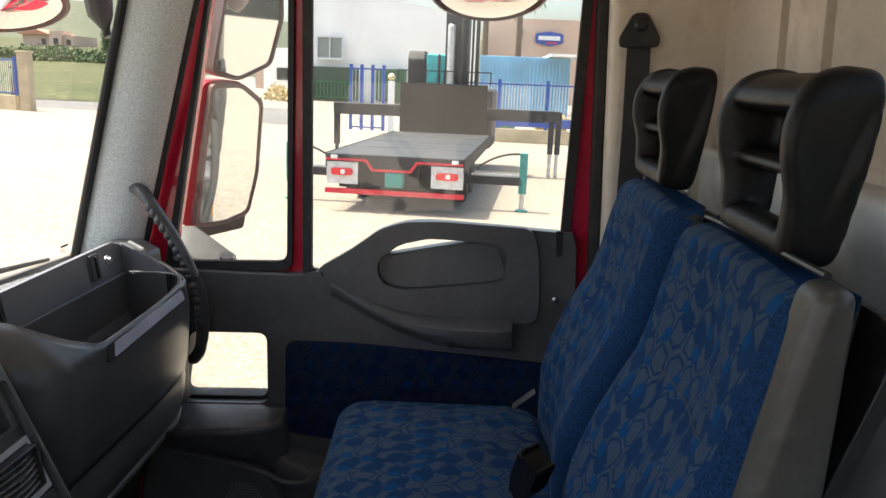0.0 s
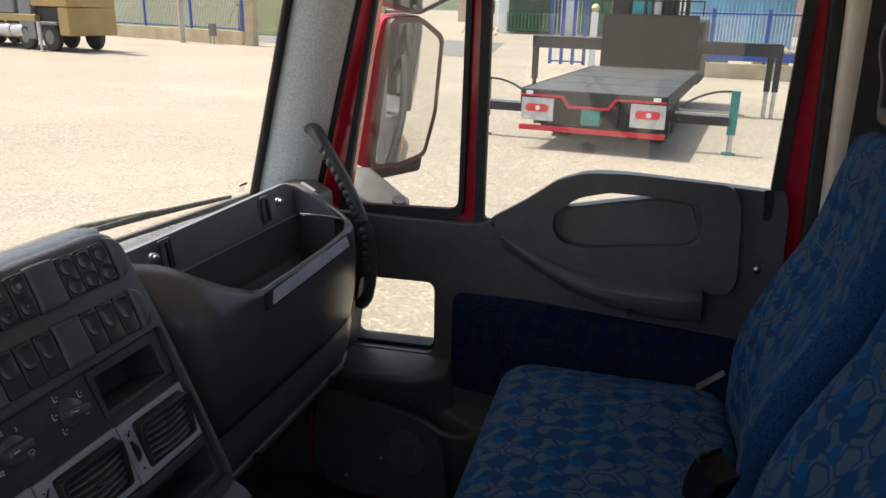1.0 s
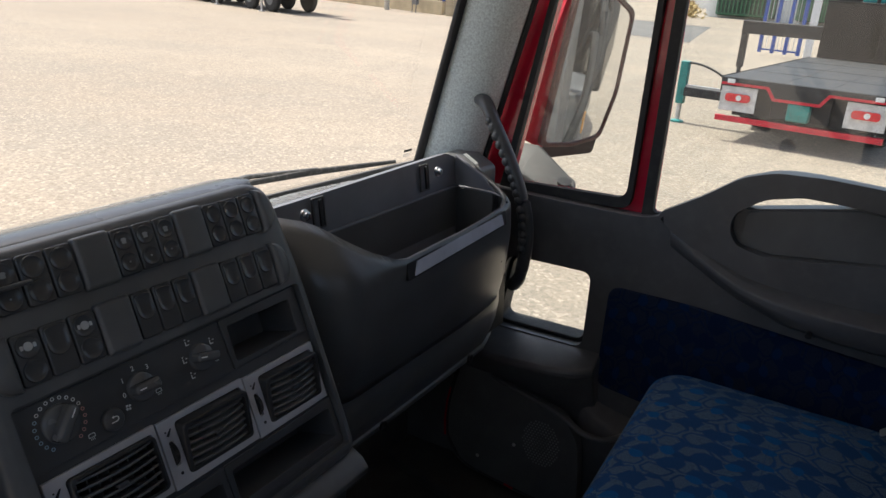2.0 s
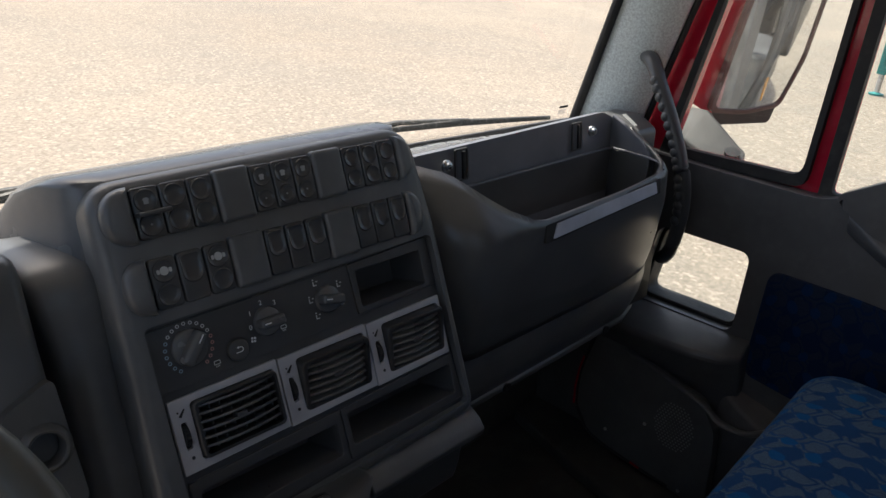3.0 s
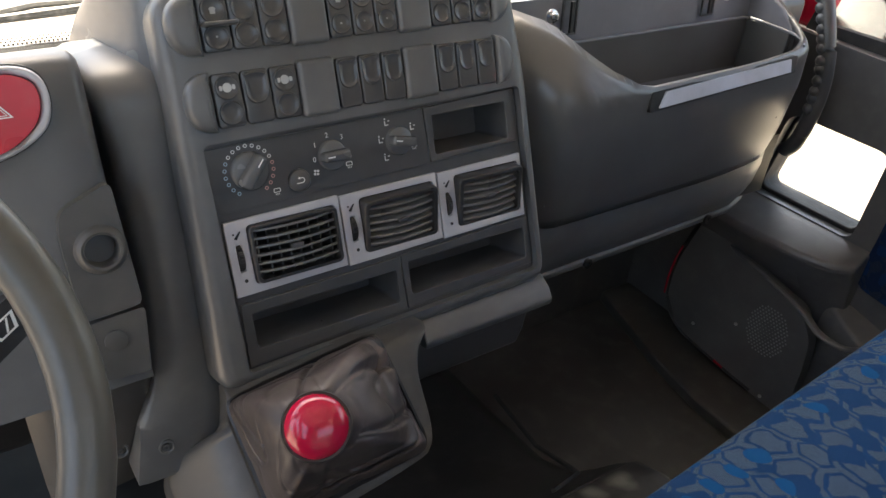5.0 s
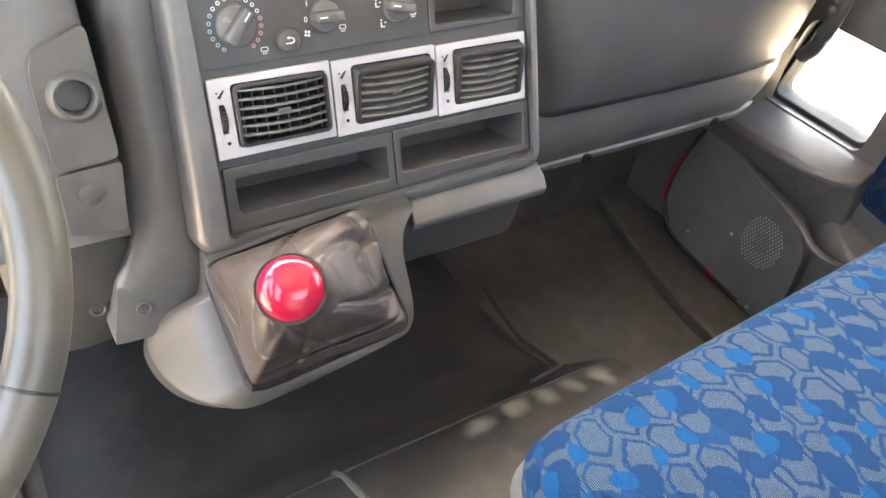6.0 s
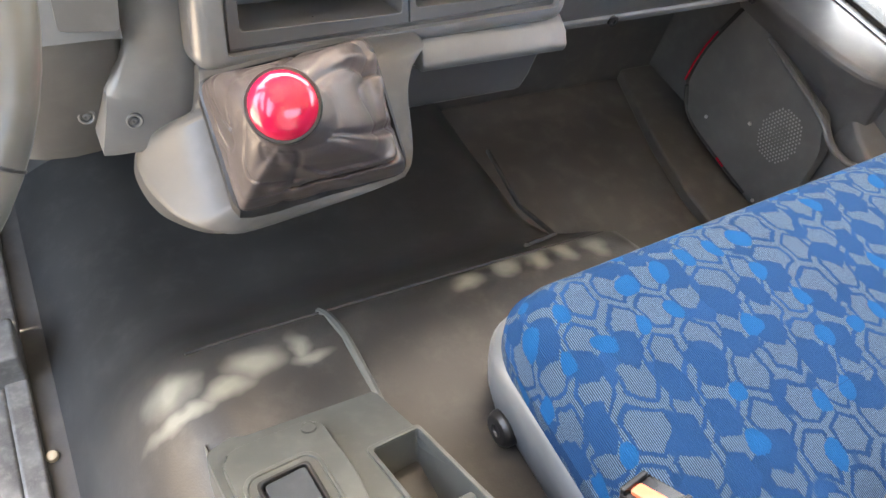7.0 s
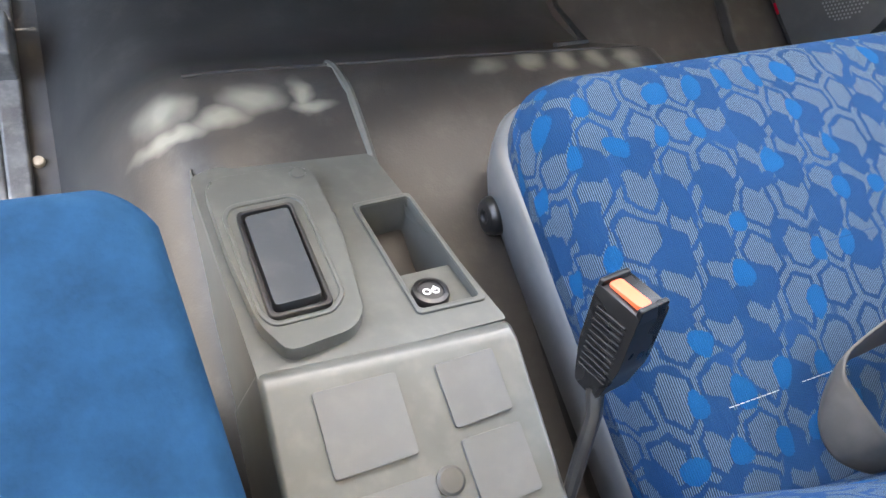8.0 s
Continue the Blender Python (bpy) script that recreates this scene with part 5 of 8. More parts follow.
for yl, zl, yr, zr, x0, x1 in ((0.611, 0.480, 0.614, 0.490, 0.5225, 0.6286), (0.609, 0.4745, 0.6045, 0.455, 0.5215, 0.620), (0.607, 0.468, 0.596, 0.428, 0.520, 0.602), (0.6045, 0.462, 0.593, 0.423, 0.519, 0.592), (0.590, 0.415, 0.588, 0.411, 0.507, 0.586), (0.592, 0.407, 0.591, 0.405, 0.507, 0.585), (0.640, 0.402, 0.640, 0.400, 0.508, 0.582)):
    rings.append([(x0 + (x1 - x0) * f, yl + (yr - yl) * f + b, zl + (zr - zl) * f) for f, b in ((0.0, 0.12), (0.003, 0.02), (0.012, 0.002), (0.16, 0.0), (0.45, 0.0), (0.75, 0.0), (0.97, 0.0), (1.0, 0.003), (1.0, 0.12))])
part("tower_side", lofted(rings), M_DASH, dash, "dark smooth shoulder and flank of the tower", sharp=50)
rings = [[(x, y + 0.006 * ((x - 0.48) / 0.04) ** 2 + 0.5 * max(0.0, x - 0.520), z) for x in (0.42, 0.45, 0.48, 0.505, 0.520, 0.532, 0.542)] for y, z in ((0.622, 0.585), (0.618, 0.560), (0.622, 0.520), (0.629, 0.47), (0.642, 0.41), (0.660, 0.362), (0.70, 0.345), (0.80, 0.34))]
ob = part("column_cover", lofted(rings, closed=False), M_PLINTH, dash, "dark steering column cover")
ob.modifiers.new("thick", "SOLIDIFY").thickness = 0.01
for x, y, z in ((0.5465, 0.5995, 0.447), (0.500, 0.626, 0.440)):
    part("screw_boss", lathed([(0.0095, -0.004), (0.0095, 0.001), (0.008, 0.002), (0.0066, 0.001), (0.006, -0.003), (0, -0.003)], axes((x, y, z), (1, 0, 0), (0, 0.2, 0.95)), 18), M_DASH, dash, "moulded screw recess")
    part("cover_screw", lathed([(0, -0.002), (0.0045, -0.002), (0.0045, 0.0006), (0.0025, 0.0014), (0, 0.0006)], axes((x, y, z), (1, 0, 0), (0, 0.2, 0.95)), 14), M_SWITCH, dash, "small dark cover screw")
part("foot_panel", boxes((-0.13, 0.55, 0.72, 0.98, 0.40, 0.60)), M_BLACK, dash, "dark underside of the driver side", 0.02)

# ---------------------------------------------------------------- tunnel, gear lever, console
prof = [(-0.70, 0.262), (0.26, 0.262), (0.36, 0.256), (0.41, 0.236), (0.445, 0.196), (0.49, 0.135), (0.545, 0.072), (0.65, 0.01), (0.90, -0.03), (1.10, -0.05)]
rings = []
for k in range(13):                                    # rounded driver side
    a = k / 12
    rings.append([(0.37 + 0.20 * a, y, FLOOR + (z - FLOOR) * (math.sin(a * math.pi / 2) ** 0.75)) for y, z in prof])
rings.append([(1.20, y, z) for y, z in prof])
for k in range(1, 9):
    a = k / 8
    rings.append([(1.20 + 0.12 * a, y, FLOOR + (z - FLOOR) * (math.cos(a * math.pi / 2) ** 0.7 if k < 8 else 0)) for y, z in prof])
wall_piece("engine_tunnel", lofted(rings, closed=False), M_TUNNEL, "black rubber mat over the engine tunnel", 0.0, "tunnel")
bm = bmesh.new()
tube(bm, [(1.10, 0.47, 0.165), (1.19, 0.50, 0.125), (1.222, 0.54, 0.080), (1.25, 0.66, 0.01), (1.285, 0.84, -0.02)], 0.005, 8)
tube(bm, [(0.54, 0.418, 0.226), (0.60, 0.422, 0.2235), (0.80, 0.424, 0.222), (1.0, 0.424, 0.222), (1.2, 0.42, 0.222)], 0.0022, 8)
wall_piece("mat_strip", tubed(smooth_loop([(0.721, 0.430, 0.214), (0.723, 0.408, 0.2335), (0.7255, 0.37, 0.2510), (0.727, 0.33, 0.2565), (0.730, 0.25, 0.2585)], 4, closed=False), 0.0062, 8), M_CONSOLE, "grey plastic strip joining the mats", 0.0, "strip")
wall_piece("mat_seam", bm, M_RUBBER, "raised seam in the rubber mat", 0.0, "seam")

wall_piece("trim_doorway", boxes((-0.15, 0.300, -0.30, 1.02, FLOOR, FLOOR + 0.012), (0.300, 0.336, -0.30, 1.02, FLOOR, FLOOR + 0.020), (-0.15, 0.336, 0.66, 0.74, FLOOR, FLOOR + 0.09)), surface("worn_sill_plastic", (0.11, 0.108, 0.10), 0.5, grain=500, bump=0.4, worn=0.5, dusty=0.3, blotch=22), "worn grey plastic doorway sill", 0.006, "sill")
tagged(link_mesh("bolt", lathed([(0, 0), (0.009, 0), (0.010, 0.004), (0.008, 0.010), (0.004, 0.012), (0, 0.012)], Matrix.Translation((0.345, 0.521, FLOOR)), 12), surface("pale_bolt", (0.5, 0.42, 0.3), 0.5)), "small pale bolt head beside the doorway sill", "bolt")

lever = tagged(base("gear_lever", 0.70, 0.50, 0.30), "gear lever with red knob in a grey leather boot", "gear lever")
PL = [Vector((0.622, 0.560, 0.512)), Vector((0.788, 0.545, 0.548)), Vector((0.812, 0.458, 0.438)), Vector((0.630, 0.458, 0.430))]


def quad_ring(c, k, n=40, sharp=5.0, drop=0.0):
    """A rounded ring in the plane of the four corners, scaled by k about the middle."""
    mid = sum(c, Vector()) / 4
    out = []
    for i in range(n):
        a = math.tau * i / n
        ca, sa = math.cos(a), math.sin(a)
        r = (abs(ca) ** sharp + abs(sa) ** sharp) ** (-1 / sharp)
        u, v = (ca * r * k + 1) / 2, (sa * r * k + 1) / 2
        p = (c[3] * (1 - u) + c[2] * u) * (1 - v) + (c[0] * (1 - u) + c[1] * u) * v
        out.append(p + Vector((0, 0, -drop)))
    return out


mid = sum(PL, Vector()) / 4
PN = Vector((-0.113, -0.765, 0.634))                      # out of the boot's plane
deck = [(0.615, 0.572, 0.516), (0.607, 0.560, 0.486), (0.580, 0.585, 0.450), (0.546, 0.604, 0.408), (0.539, 0.588, 0.388), (0.543, 0.548, 0.385), (0.556, 0.504, 0.390), (0.576, 0.470, 0.398), (0.604, 0.450, 0.396), (0.632, 0.444, 0.398), (0.812, 0.443, 0.430), (0.830, 0.452, 0.444), (0.836, 0.470, 0.466), (0.836, 0.505, 0.511), (0.846, 0.524, 0.533), (0.875, 0.545, 0.548), (0.875, 0.60, 0.530), (0.62, 0.61, 0.52)]
deck = [Vector(p) for p in deck]
for _ in range(2):
    deck = [q for i in range(len(deck)) for q in (deck[i].lerp(deck[(i + 1) % len(deck)], 0.22), deck[i].lerp(deck[(i + 1) % len(deck)], 0.78))]
dm = sum(deck, Vector()) / len(deck)
under = Vector((0, 0.62, -0.78))
inner = quad_ring(PL, 1.10, 160, 14.0)
near = [min(inner, key=lambda q: (q - p).length) for p in deck]
rings = [[dm + (p - dm) * 0.6 for p in near], near] + [[a.lerp(p, f) for a, p in zip(near, deck)] for f in (0.5, 0.9)]
rings += [[dm + (p - dm) * g - PN * d + under * u for p in deck] for g, d, u in ((0.995, 0.002, 0.0), (1.0, 0.006, 0.003), (1.0, 0.012, 0.014), (0.995, 0.014, 0.05), (0.97, 0.012, 0.12), (0.86, 0.012, 0.28))]
part("plinth", lofted(rings), M_PLINTH, lever, "dark grey plastic gear lever plinth", sharp=75)
ball = Vector((0.624, 0.350, 0.668))
neck = ball + (mid - ball) * 0.30
rings, NB, NR = [], 200, 84


def bell(d, w):
    d = (d + math.pi) % math.tau - math.pi
    return math.exp(-(d / w) ** 2)


for j in range(NR):
    t = (j / (NR - 1)) ** 1.6
    k = 1.12 * (1 - t) ** 0.72 + 0.17 * t
    c = mid * (1 - t) + neck * t
    lift = 0.020 * math.sin(math.pi * min(1, t * 1.2)) ** 0.7
    soft = math.sin(min(1, (t * 1.15) ** 0.7) * math.pi) ** 0.6 if t < 0.87 else 0.0
    ring = []
    for i, p in enumerate(quad_ring(PL, 1.0, NB, 14.0 - 11.5 * min(1, t * 1.3))):
        a = math.tau * i / NB
        up_ = sum(h * bell(a - at - turn * t, w) for at, turn, h, w in ((0.72, 0.5, 0.003, 0.14), (2.4, -0.3, 0.003, 0.14), (3.93, 0.15, 0.008, 0.07), (4.22, 0.35, -0.012, 0.06), (5.5, -0.3, 0.006, 0.12), (0.15, 0.9, -0.008, 0.07), (1.35, 0.6, -0.007, 0.06), (4.75, -0.9, -0.008, 0.14), (6.05, -0.6, -0.010, 0.06), (3.2, 0.3, -0.005, 0.18), (0.45, 0.5, 0.004, 0.06), (5.1, -1.2, 0.007, 0.08)))
        sag = t - 0.20 - 0.06 * math.cos((a - 5.0) * 1.6)
        up_ += bell(a - 5.0, 0.75) * (0.010 * math.exp(-((sag + 0.09) / 0.07) ** 2) - 0.016 * math.exp(-(sag / 0.020) ** 2) + 0.010 * math.exp(-((sag - 0.07) / 0.05) ** 2))
        ear = t - 0.24 + 0.10 * (a if a < math.pi else a - math.tau)
        up_ += bell(a - 0.30, 0.42) * (0.016 * math.exp(-((ear - 0.06) / 0.07) ** 2) - 0.016 * math.exp(-((ear + 0.06) / 0.020) ** 2) + 0.006 * math.exp(-((ear + 0.12) / 0.04) ** 2))
        up_ -= 0.008 * bell(a - 1.5, 0.7) * math.exp(-((t - 0.18 - 0.14 * (a - 1.5)) / 0.018) ** 2)
        up_ += 0.003 * noise.noise((p.x * 22, p.y * 22, t * 3))
        fold = noise.noise((math.cos(a) * 0.75 + t * 1.3, math.sin(a) * 0.75 - t * 0.5, 2.0 * t + 4.1))
        fold2 = noise.noise((math.cos(a) * 1.1 - t, math.sin(a) * 1.1 + t * 1.4, 9.3 - t * 1.6))
        up_ += 0.004 * abs(fold) - 0.0042 * math.exp(-(fold / 0.03) ** 2) * (0.5 + 0.5 * math.sin(a * 2 + 1.0)) - 0.0030 * math.exp(-(fold2 / 0.04) ** 2) * (0.5 - 0.5 * math.sin(a + 5 * t))
        ring.append(c + (p - mid) * k * (1 + 5.0 * soft * up_) + Vector((-0.1, -0.45, 0.9)).normalized() * (lift + soft * up_))
    rings.append(ring)
part("boot", lofted(rings), M_LEATHER, lever, "creased grey leather gear boot", sharp=80)
part("boot_edge", lofted([quad_ring(PL, 1.08, 64, 14.0, 0.0), quad_ring(PL, 1.12, 64, 14.0, -0.006), quad_ring(PL, 1.16, 64, 14.0, -0.004), quad_ring(PL, 1.17, 64, 14.0, 0.006)], caps=False), M_BLACK, lever, "dark rim round the boot")
way = (ball - mid).normalized()
KN = (Vector((0, 0, 1)).rotation_difference((Vector((0.40, -0.10, 1.20)) - ball).normalized())).to_matrix().to_4x4()
part("stem", tubed([neck - way * 0.03, neck + way * 0.02, ball], [0.016, 0.013, 0.011], 14), M_BLACK, lever, "black lever stem")
KM = Matrix.Translation(ball) @ KN
part("knob", lathed([(0.012, -0.032), (0.022, -0.024), (0.0285, -0.012), (0.0305, 0.000), (0.0305, 0.006), (0.0295, 0.009)], KM, 36), M_BLACK, lever, "black lower half of the knob")
part("knob_top", lathed([(0.0275, 0.008), (0.0274, 0.0105), (0.0255, 0.0158), (0.0205, 0.0206), (0.013, 0.0238), (0.005, 0.0252), (0.0, 0.0254)], KM, 36), M_RED, lever, "glossy red top of the knob")

# console between the seats
con = tagged(base("centre_console", 0.645, 0.0, 0.2), "grey plastic console with a lidded box and open tray", "console")
SL = axes((0, 0.261, 0.268), (1, 0, 0), (0, 0.8872, -0.4613))           # sloping front part: u across, v forward and down
HZ = lambda w=0.0: SL @ Matrix.Translation((0, 0, w))
sl = lambda y: (y - 0.261) / 0.8872
cup = round_corners([(0.681, sl(0.190)), (0.741, sl(0.196)), (0.755, sl(0.050)), (0.691, sl(0.048))], 0.006)
front = round_corners([(0.523, sl(0.268)), (0.58, sl(0.290)), (0.725, sl(0.290)), (0.768, sl(0.022)), (0.534, sl(0.012))], [0.012, 0.01, 0.018, 0.004, 0.004])
part("front_top", plated([front, cup], HZ(), 0.012), M_CONSOLE, con, "grey sloping top of the console", 0.004, 3)
body = [[(x0, y, z), (x1, y, z), (x1 + 0.006, y, 0.20), (x0 - 0.012, y, 0.20)] for y, z, x0, x1 in ((0.286, 0.246, 0.528, 0.724), (0.15, 0.316, 0.531, 0.744), (0.018, 0.386, 0.536, 0.766))]
bm = lofted([[body[j][i] for i in (1, 2, 3, 0)] for j in range(3)], closed=False)
loft(bm, [[body[0][0], body[0][1]], [body[0][3], body[0][2]]], closed=False)
part("front_body", bm, M_CONSOLE, con, "grey console side", 0.003)
part("rear_box", lofted([[(0.533, y, z - 0.0), (0.769, y, z), (0.775, y, 0.18), (0.522, y, 0.18)] for y, z in ((0.022, 0.390), (0.014, 0.399), (0.0, 0.403), (-0.62, 0.403))]), M_CONSOLE, con, "grey rear half of the console", 0.006, 3)
# cup tray walls
bm = bmesh.new()
deep = [HZ(-0.085) @ Vector((x + (0.004 if x < 0.72 else -0.004), y, 0)) for x, y in cup]
loft(bm, [[HZ(0.0) @ Vector((x, y, 0)) for x, y in cup], deep], True, False)
bm.faces.new([bm.verts.new(p + Vector((0, 0, 0))) for p in deep])
part("open_tray", bm, M_CONSOLE, con, "deep narrow open tray")
part("tray_rim", plated([grow(cup, 0.005), grow(cup, -0.001)], HZ(0.003), 0.004), M_CONSOLE, con, "raised rim of the open tray", 0.0012)
part("tray_stain", boxes((0.688, 0.712, sl(0.180), sl(0.125), -0.0835, -0.081), m=HZ()), surface("brown_stain", (0.14, 0.09, 0.05), 0.6), con, "brown rusty deposit in the tray")
shelf = round_corners([(0.684, sl(0.100)), (0.749, sl(0.104)), (0.754, sl(0.051)), (0.691, sl(0.049))], 0.004)
part("tray_shelf", plated([shelf], HZ(-0.010), 0.070), M_CONSOLE, con, "grey shelf with the power socket", 0.002)
LM = HZ(-0.008) @ Matrix.Translation((0.712, sl(0.069), 0))
lt = part("socket_cap", lathed([(0.0, -0.008), (0.0185, -0.008), (0.0190, 0.004), (0.0175, 0.008), (0.013, 0.009), (0.0125, 0.0065), (0, 0.0065)], LM, 30), M_BLACK, con, "black round power socket cap")
printed([[circle(-0.004, 0.0, 0.0042, 16), circle(-0.004, 0.0, 0.0026, 16)], [circle(0.005, 0.0, 0.0042, 16), circle(0.005, 0.0, 0.0026, 16)], rrect(0.0042, 0.0058, 0.0, 0.006, 0.0004, 1)], LM @ Matrix.Translation((0, 0, 0.0072)), M_WHITE, lt, "white symbol on the cap", 0.0005)
# raised lidded part
slw = lambda y, w: (y - 0.4613 * w - 0.261) / 0.8872
at_w = lambda w, *pts: [(x, slw(y, w)) for x, y in pts]
lid_hole = round_corners(at_w(0.0185, (0.557, 0.193), (0.610, 0.199), (0.611, 0.070), (0.557, 0.066)), 0.007)
raised = round_corners(at_w(0.014, (0.533, 0.240), (0.548, 0.252), (0.634, 0.257), (0.647, 0.244), (0.650, 0.16), (0.637, 0.056), (0.622, 0.040), (0.562, 0.030), (0.545, 0.064), (0.536, 0.153)), 0.012)
part("lid_base", plated([raised, lid_hole], HZ(0.014), 0.016), M_CONSOLE, con, "raised grey surround of the lid", 0.006, 4)
ring_o = round_corners(at_w(0.0175, (0.541, 0.197), (0.551, 0.209), (0.616, 0.215), (0.626, 0.204), (0.627, 0.078), (0.611, 0.061), (0.557, 0.057), (0.547, 0.070)), 0.008)
ring_i = [(x + (0.585 - x) * 0.10, y + (slw(0.135, 0.0175) - y) * 0.055) for x, y in ring_o]
part("lid_rim", plated([ring_o, ring_i], HZ(0.0165), 0.004), M_CONSOLE, con, "rounded grey rim round the lid", 0.0012)
lid_o = round_corners(at_w(0.0185, (0.554, 0.195), (0.612, 0.201), (0.613, 0.068), (0.555, 0.064)), 0.008)
lid_l = round_corners(at_w(0.019, (0.561, 0.188), (0.606, 0.194), (0.606, 0.081), (0.5625, 0.077)), 0.006)
part("lid_gasket", plated([lid_o, [(x + (0.584 - x) * 0.14, y + (slw(0.132, 0.0185) - y) * 0.06) for x, y in lid_o]], HZ(0.0195), 0.016), M_BLACK, con, "black gasket round the lid", 0.0015)
part("lid_well", plated([lid_o], HZ(0.008), 0.006), M_BLACK, con, "dark well under the lid")
part("lid", plated([lid_l], HZ(0.0185), 0.012), M_LID, con, "smooth dark blue-grey lid", 0.004, 3)
part("round_plug", lathed([(0.0094, -0.001), (0.0094, 0.0006), (0.0086, 0.0006), (0.0084, -0.0004), (0.008, 0.0009), (0, 0.0010)], HZ(0.0140) @ Matrix.Translation((0.631, slw(0.2445, 0.014), 0)), 26), M_CONSOLE, con, "round moulded plug")
M_BLANK = surface("blank_plate_plastic", (0.085, 0.089, 0.088), 0.4, grain=1300, bump=0.06, worn=0.1)
for name, q in (("blank_plate", [(0.572, -0.008), (0.645, -0.006), (0.648, -0.076), (0.575, -0.080)]), ("blank_plate", [(0.681, -0.008), (0.738, -0.004), (0.741, -0.060), (0.685, -0.065)]), ("blank_plate", [(0.686, -0.075), (0.743, -0.072), (0.746, -0.131), (0.690, -0.135)]), ("blank_plate", [(0.575, -0.098), (0.655, -0.095), (0.658, -0.17), (0.578, -0.175)])):
    part(name, plated([round_corners(q, 0.004)], Matrix.Translation((0, 0, 0.4065)), 0.004), M_BLANK, con, "smooth grey blanking plate", 0.0012)
part("round_stop", lathed([(0, 0), (0.0125, 0), (0.0125, 0.003), (0.010, 0.005), (0, 0.0055)], Matrix.Translation((0.668, -0.104, 0.403)), 24), M_SHELL, con, "round pale rubber stop")

# ---------------------------------------------------------------- seats
def pad(w, l, h, r, m, corner=0.06, crown=0.012, n=9, bulge=0.0):
    """A cushion: rounded rings rising to a crowned top, with cloth coordinates in metres."""
    bm = bmesh.new()
    levels = [(0.012, 0.0), (0.0, h * 0.25), (-bulge, h * 0.5), (0.0, h - r)]
    for k in range(1, 6):
        a = radians(90 * k / 5)
        levels.append((r * (1 - math.cos(a)), h - r + r * math.sin(a)))
    reach = min(w, l) / 2
    for k in range(1, 8):
        i = r + (reach - r - 0.0004) * k / 7
        levels.append((i, h + crown * (1 - ((reach - i) / (reach - r)) ** 2)))
    rings, uvs, arc = [], [], [0.0]
    for a, b in zip(levels, levels[1:]):
        arc.append(arc[-1] + math.hypot(b[0] - a[0], b[1] - a[1]))
    for (ins, z), s in zip(levels, arc):
        c = max(0.0002, min(corner - max(0, ins) * 0.6, (reach - ins) * 0.9))
        loop = rrect(-w / 2 + ins, w / 2 - ins, -l / 2 + ins, l / 2 - ins, c, n)
        rings.append([m @ Vector((x, y, z)) for x, y in loop])
        out = arc[-1] - s
        grow_l = rrect(-0.0004 - out - (w - 2 * reach) / 2, 0.0004 + out + (w - 2 * reach) / 2, -0.0004 - out - (l - 2 * reach) / 2, 0.0004 + out + (l - 2 * reach) / 2, c, n)
        o = m.translation
        uvs.append([(x + o.x + o.y, y + o.z * 2) for x, y in grow_l + grow_l[:1]])
    loft(bm, rings, True, True, uvs)
    return bm


bench = tagged(base("passenger_bench", 1.30, 0.0, 0.15), "blue figured cloth double passenger seat with black headrests", "seat")
CUSH = Matrix.Translation((1.352, 0.039, 0.316)) @ Matrix.Rotation(radians(3.5), 4, "Z") @ Matrix.Rotation(radians(3), 4, "X")
part("cushion", pad(1.0, 0.51, 0.125, 0.055, CUSH, 0.075, 0.022, bulge=0.004), M_CLOTH, bench, "blue seat cushion with grey honeycomb figures")
part("cushion_shell", lofted([[CUSH @ Vector((x, y, z)) for x, y in rrect(-0.50 - o, 0.50 + o, -0.255 - o, 0.255 + o, 0.07, 8)] for o, z in ((-0.04, -0.10), (-0.016, -0.07), (-0.003, -0.03), (0.003, 0.0), (0.006, 0.020), (0.004, 0.034), (-0.001, 0.042), (-0.008, 0.045))]), M_SHELL_GREY, bench, "grey plastic edge under the cushion")
for k in range(24):
    part("stitch", tubed([(0.930 + 0.0062 * k + d, -0.1120 + 0.00026 * k, 0.4440 + 0.00042 * k - 0.000008 * k * k) for d in (0.0, 0.0050)], 0.0005, 5), M_PALE, bench)
part("seat_base", boxes((0.862, 1.72, -0.22, 0.215, FLOOR, 0.285)), M_BLACK, bench, "black seat base", 0.02)
part("adjuster_knob", lathed([(0, 0), (0.021, 0), (0.0235, 0.006), (0.0235, 0.030), (0.019, 0.036), (0.008, 0.037), (0.007, 0.033), (0, 0.033)], axes((0.872, 0.168, 0.278), (0, 1, 0), (0, 0, 1)) @ Matrix.Rotation(radians(180), 4, "X"), 20), M_BLACK, bench, "black adjuster knob", 0.002)


def back_y(z):
    """How far forward the front of a backrest stands at a height."""
    return float(np.interp(z, [0.36, 0.46, 0.547, 0.61, 0.68, 0.745, 0.80, 0.857, 0.93, 0.98, 1.04], [-0.178, -0.179, -0.183, -0.199, -0.228, -0.262, -0.294, -0.315, -0.334, -0.350, -0.372]))


def back_rear(z):
    return float(np.interp(z, [0.38, 0.7, 0.9, 1.02], [-0.33, -0.384, -0.410, -0.424]))


def back_front(x, z, c, half):
    """Front of a backrest: hollow between two side bolsters, rounded at the sides and the top."""
    s = abs(x - c) / half
    hollow = 0.024 * (0.5 + 0.5 * math.cos(math.pi * min(1.0, s / 0.72))) * min(1.0, max(0.0, (1.02 - z) / 0.12))
    y = back_y(z) - hollow
    e, r = (1 - s) * half, 0.055
    if e < r:
        y -= r - math.sqrt(max(0.0, r * r - (r - e) ** 2))
    e, r = 1.016 - 0.016 * s ** 4 - z, 0.024
    if e < r:
        y -= r - math.sqrt(max(0.0, r * r - (r - max(0.0, e)) ** 2))
    return max(y, back_rear(z) + 0.004)


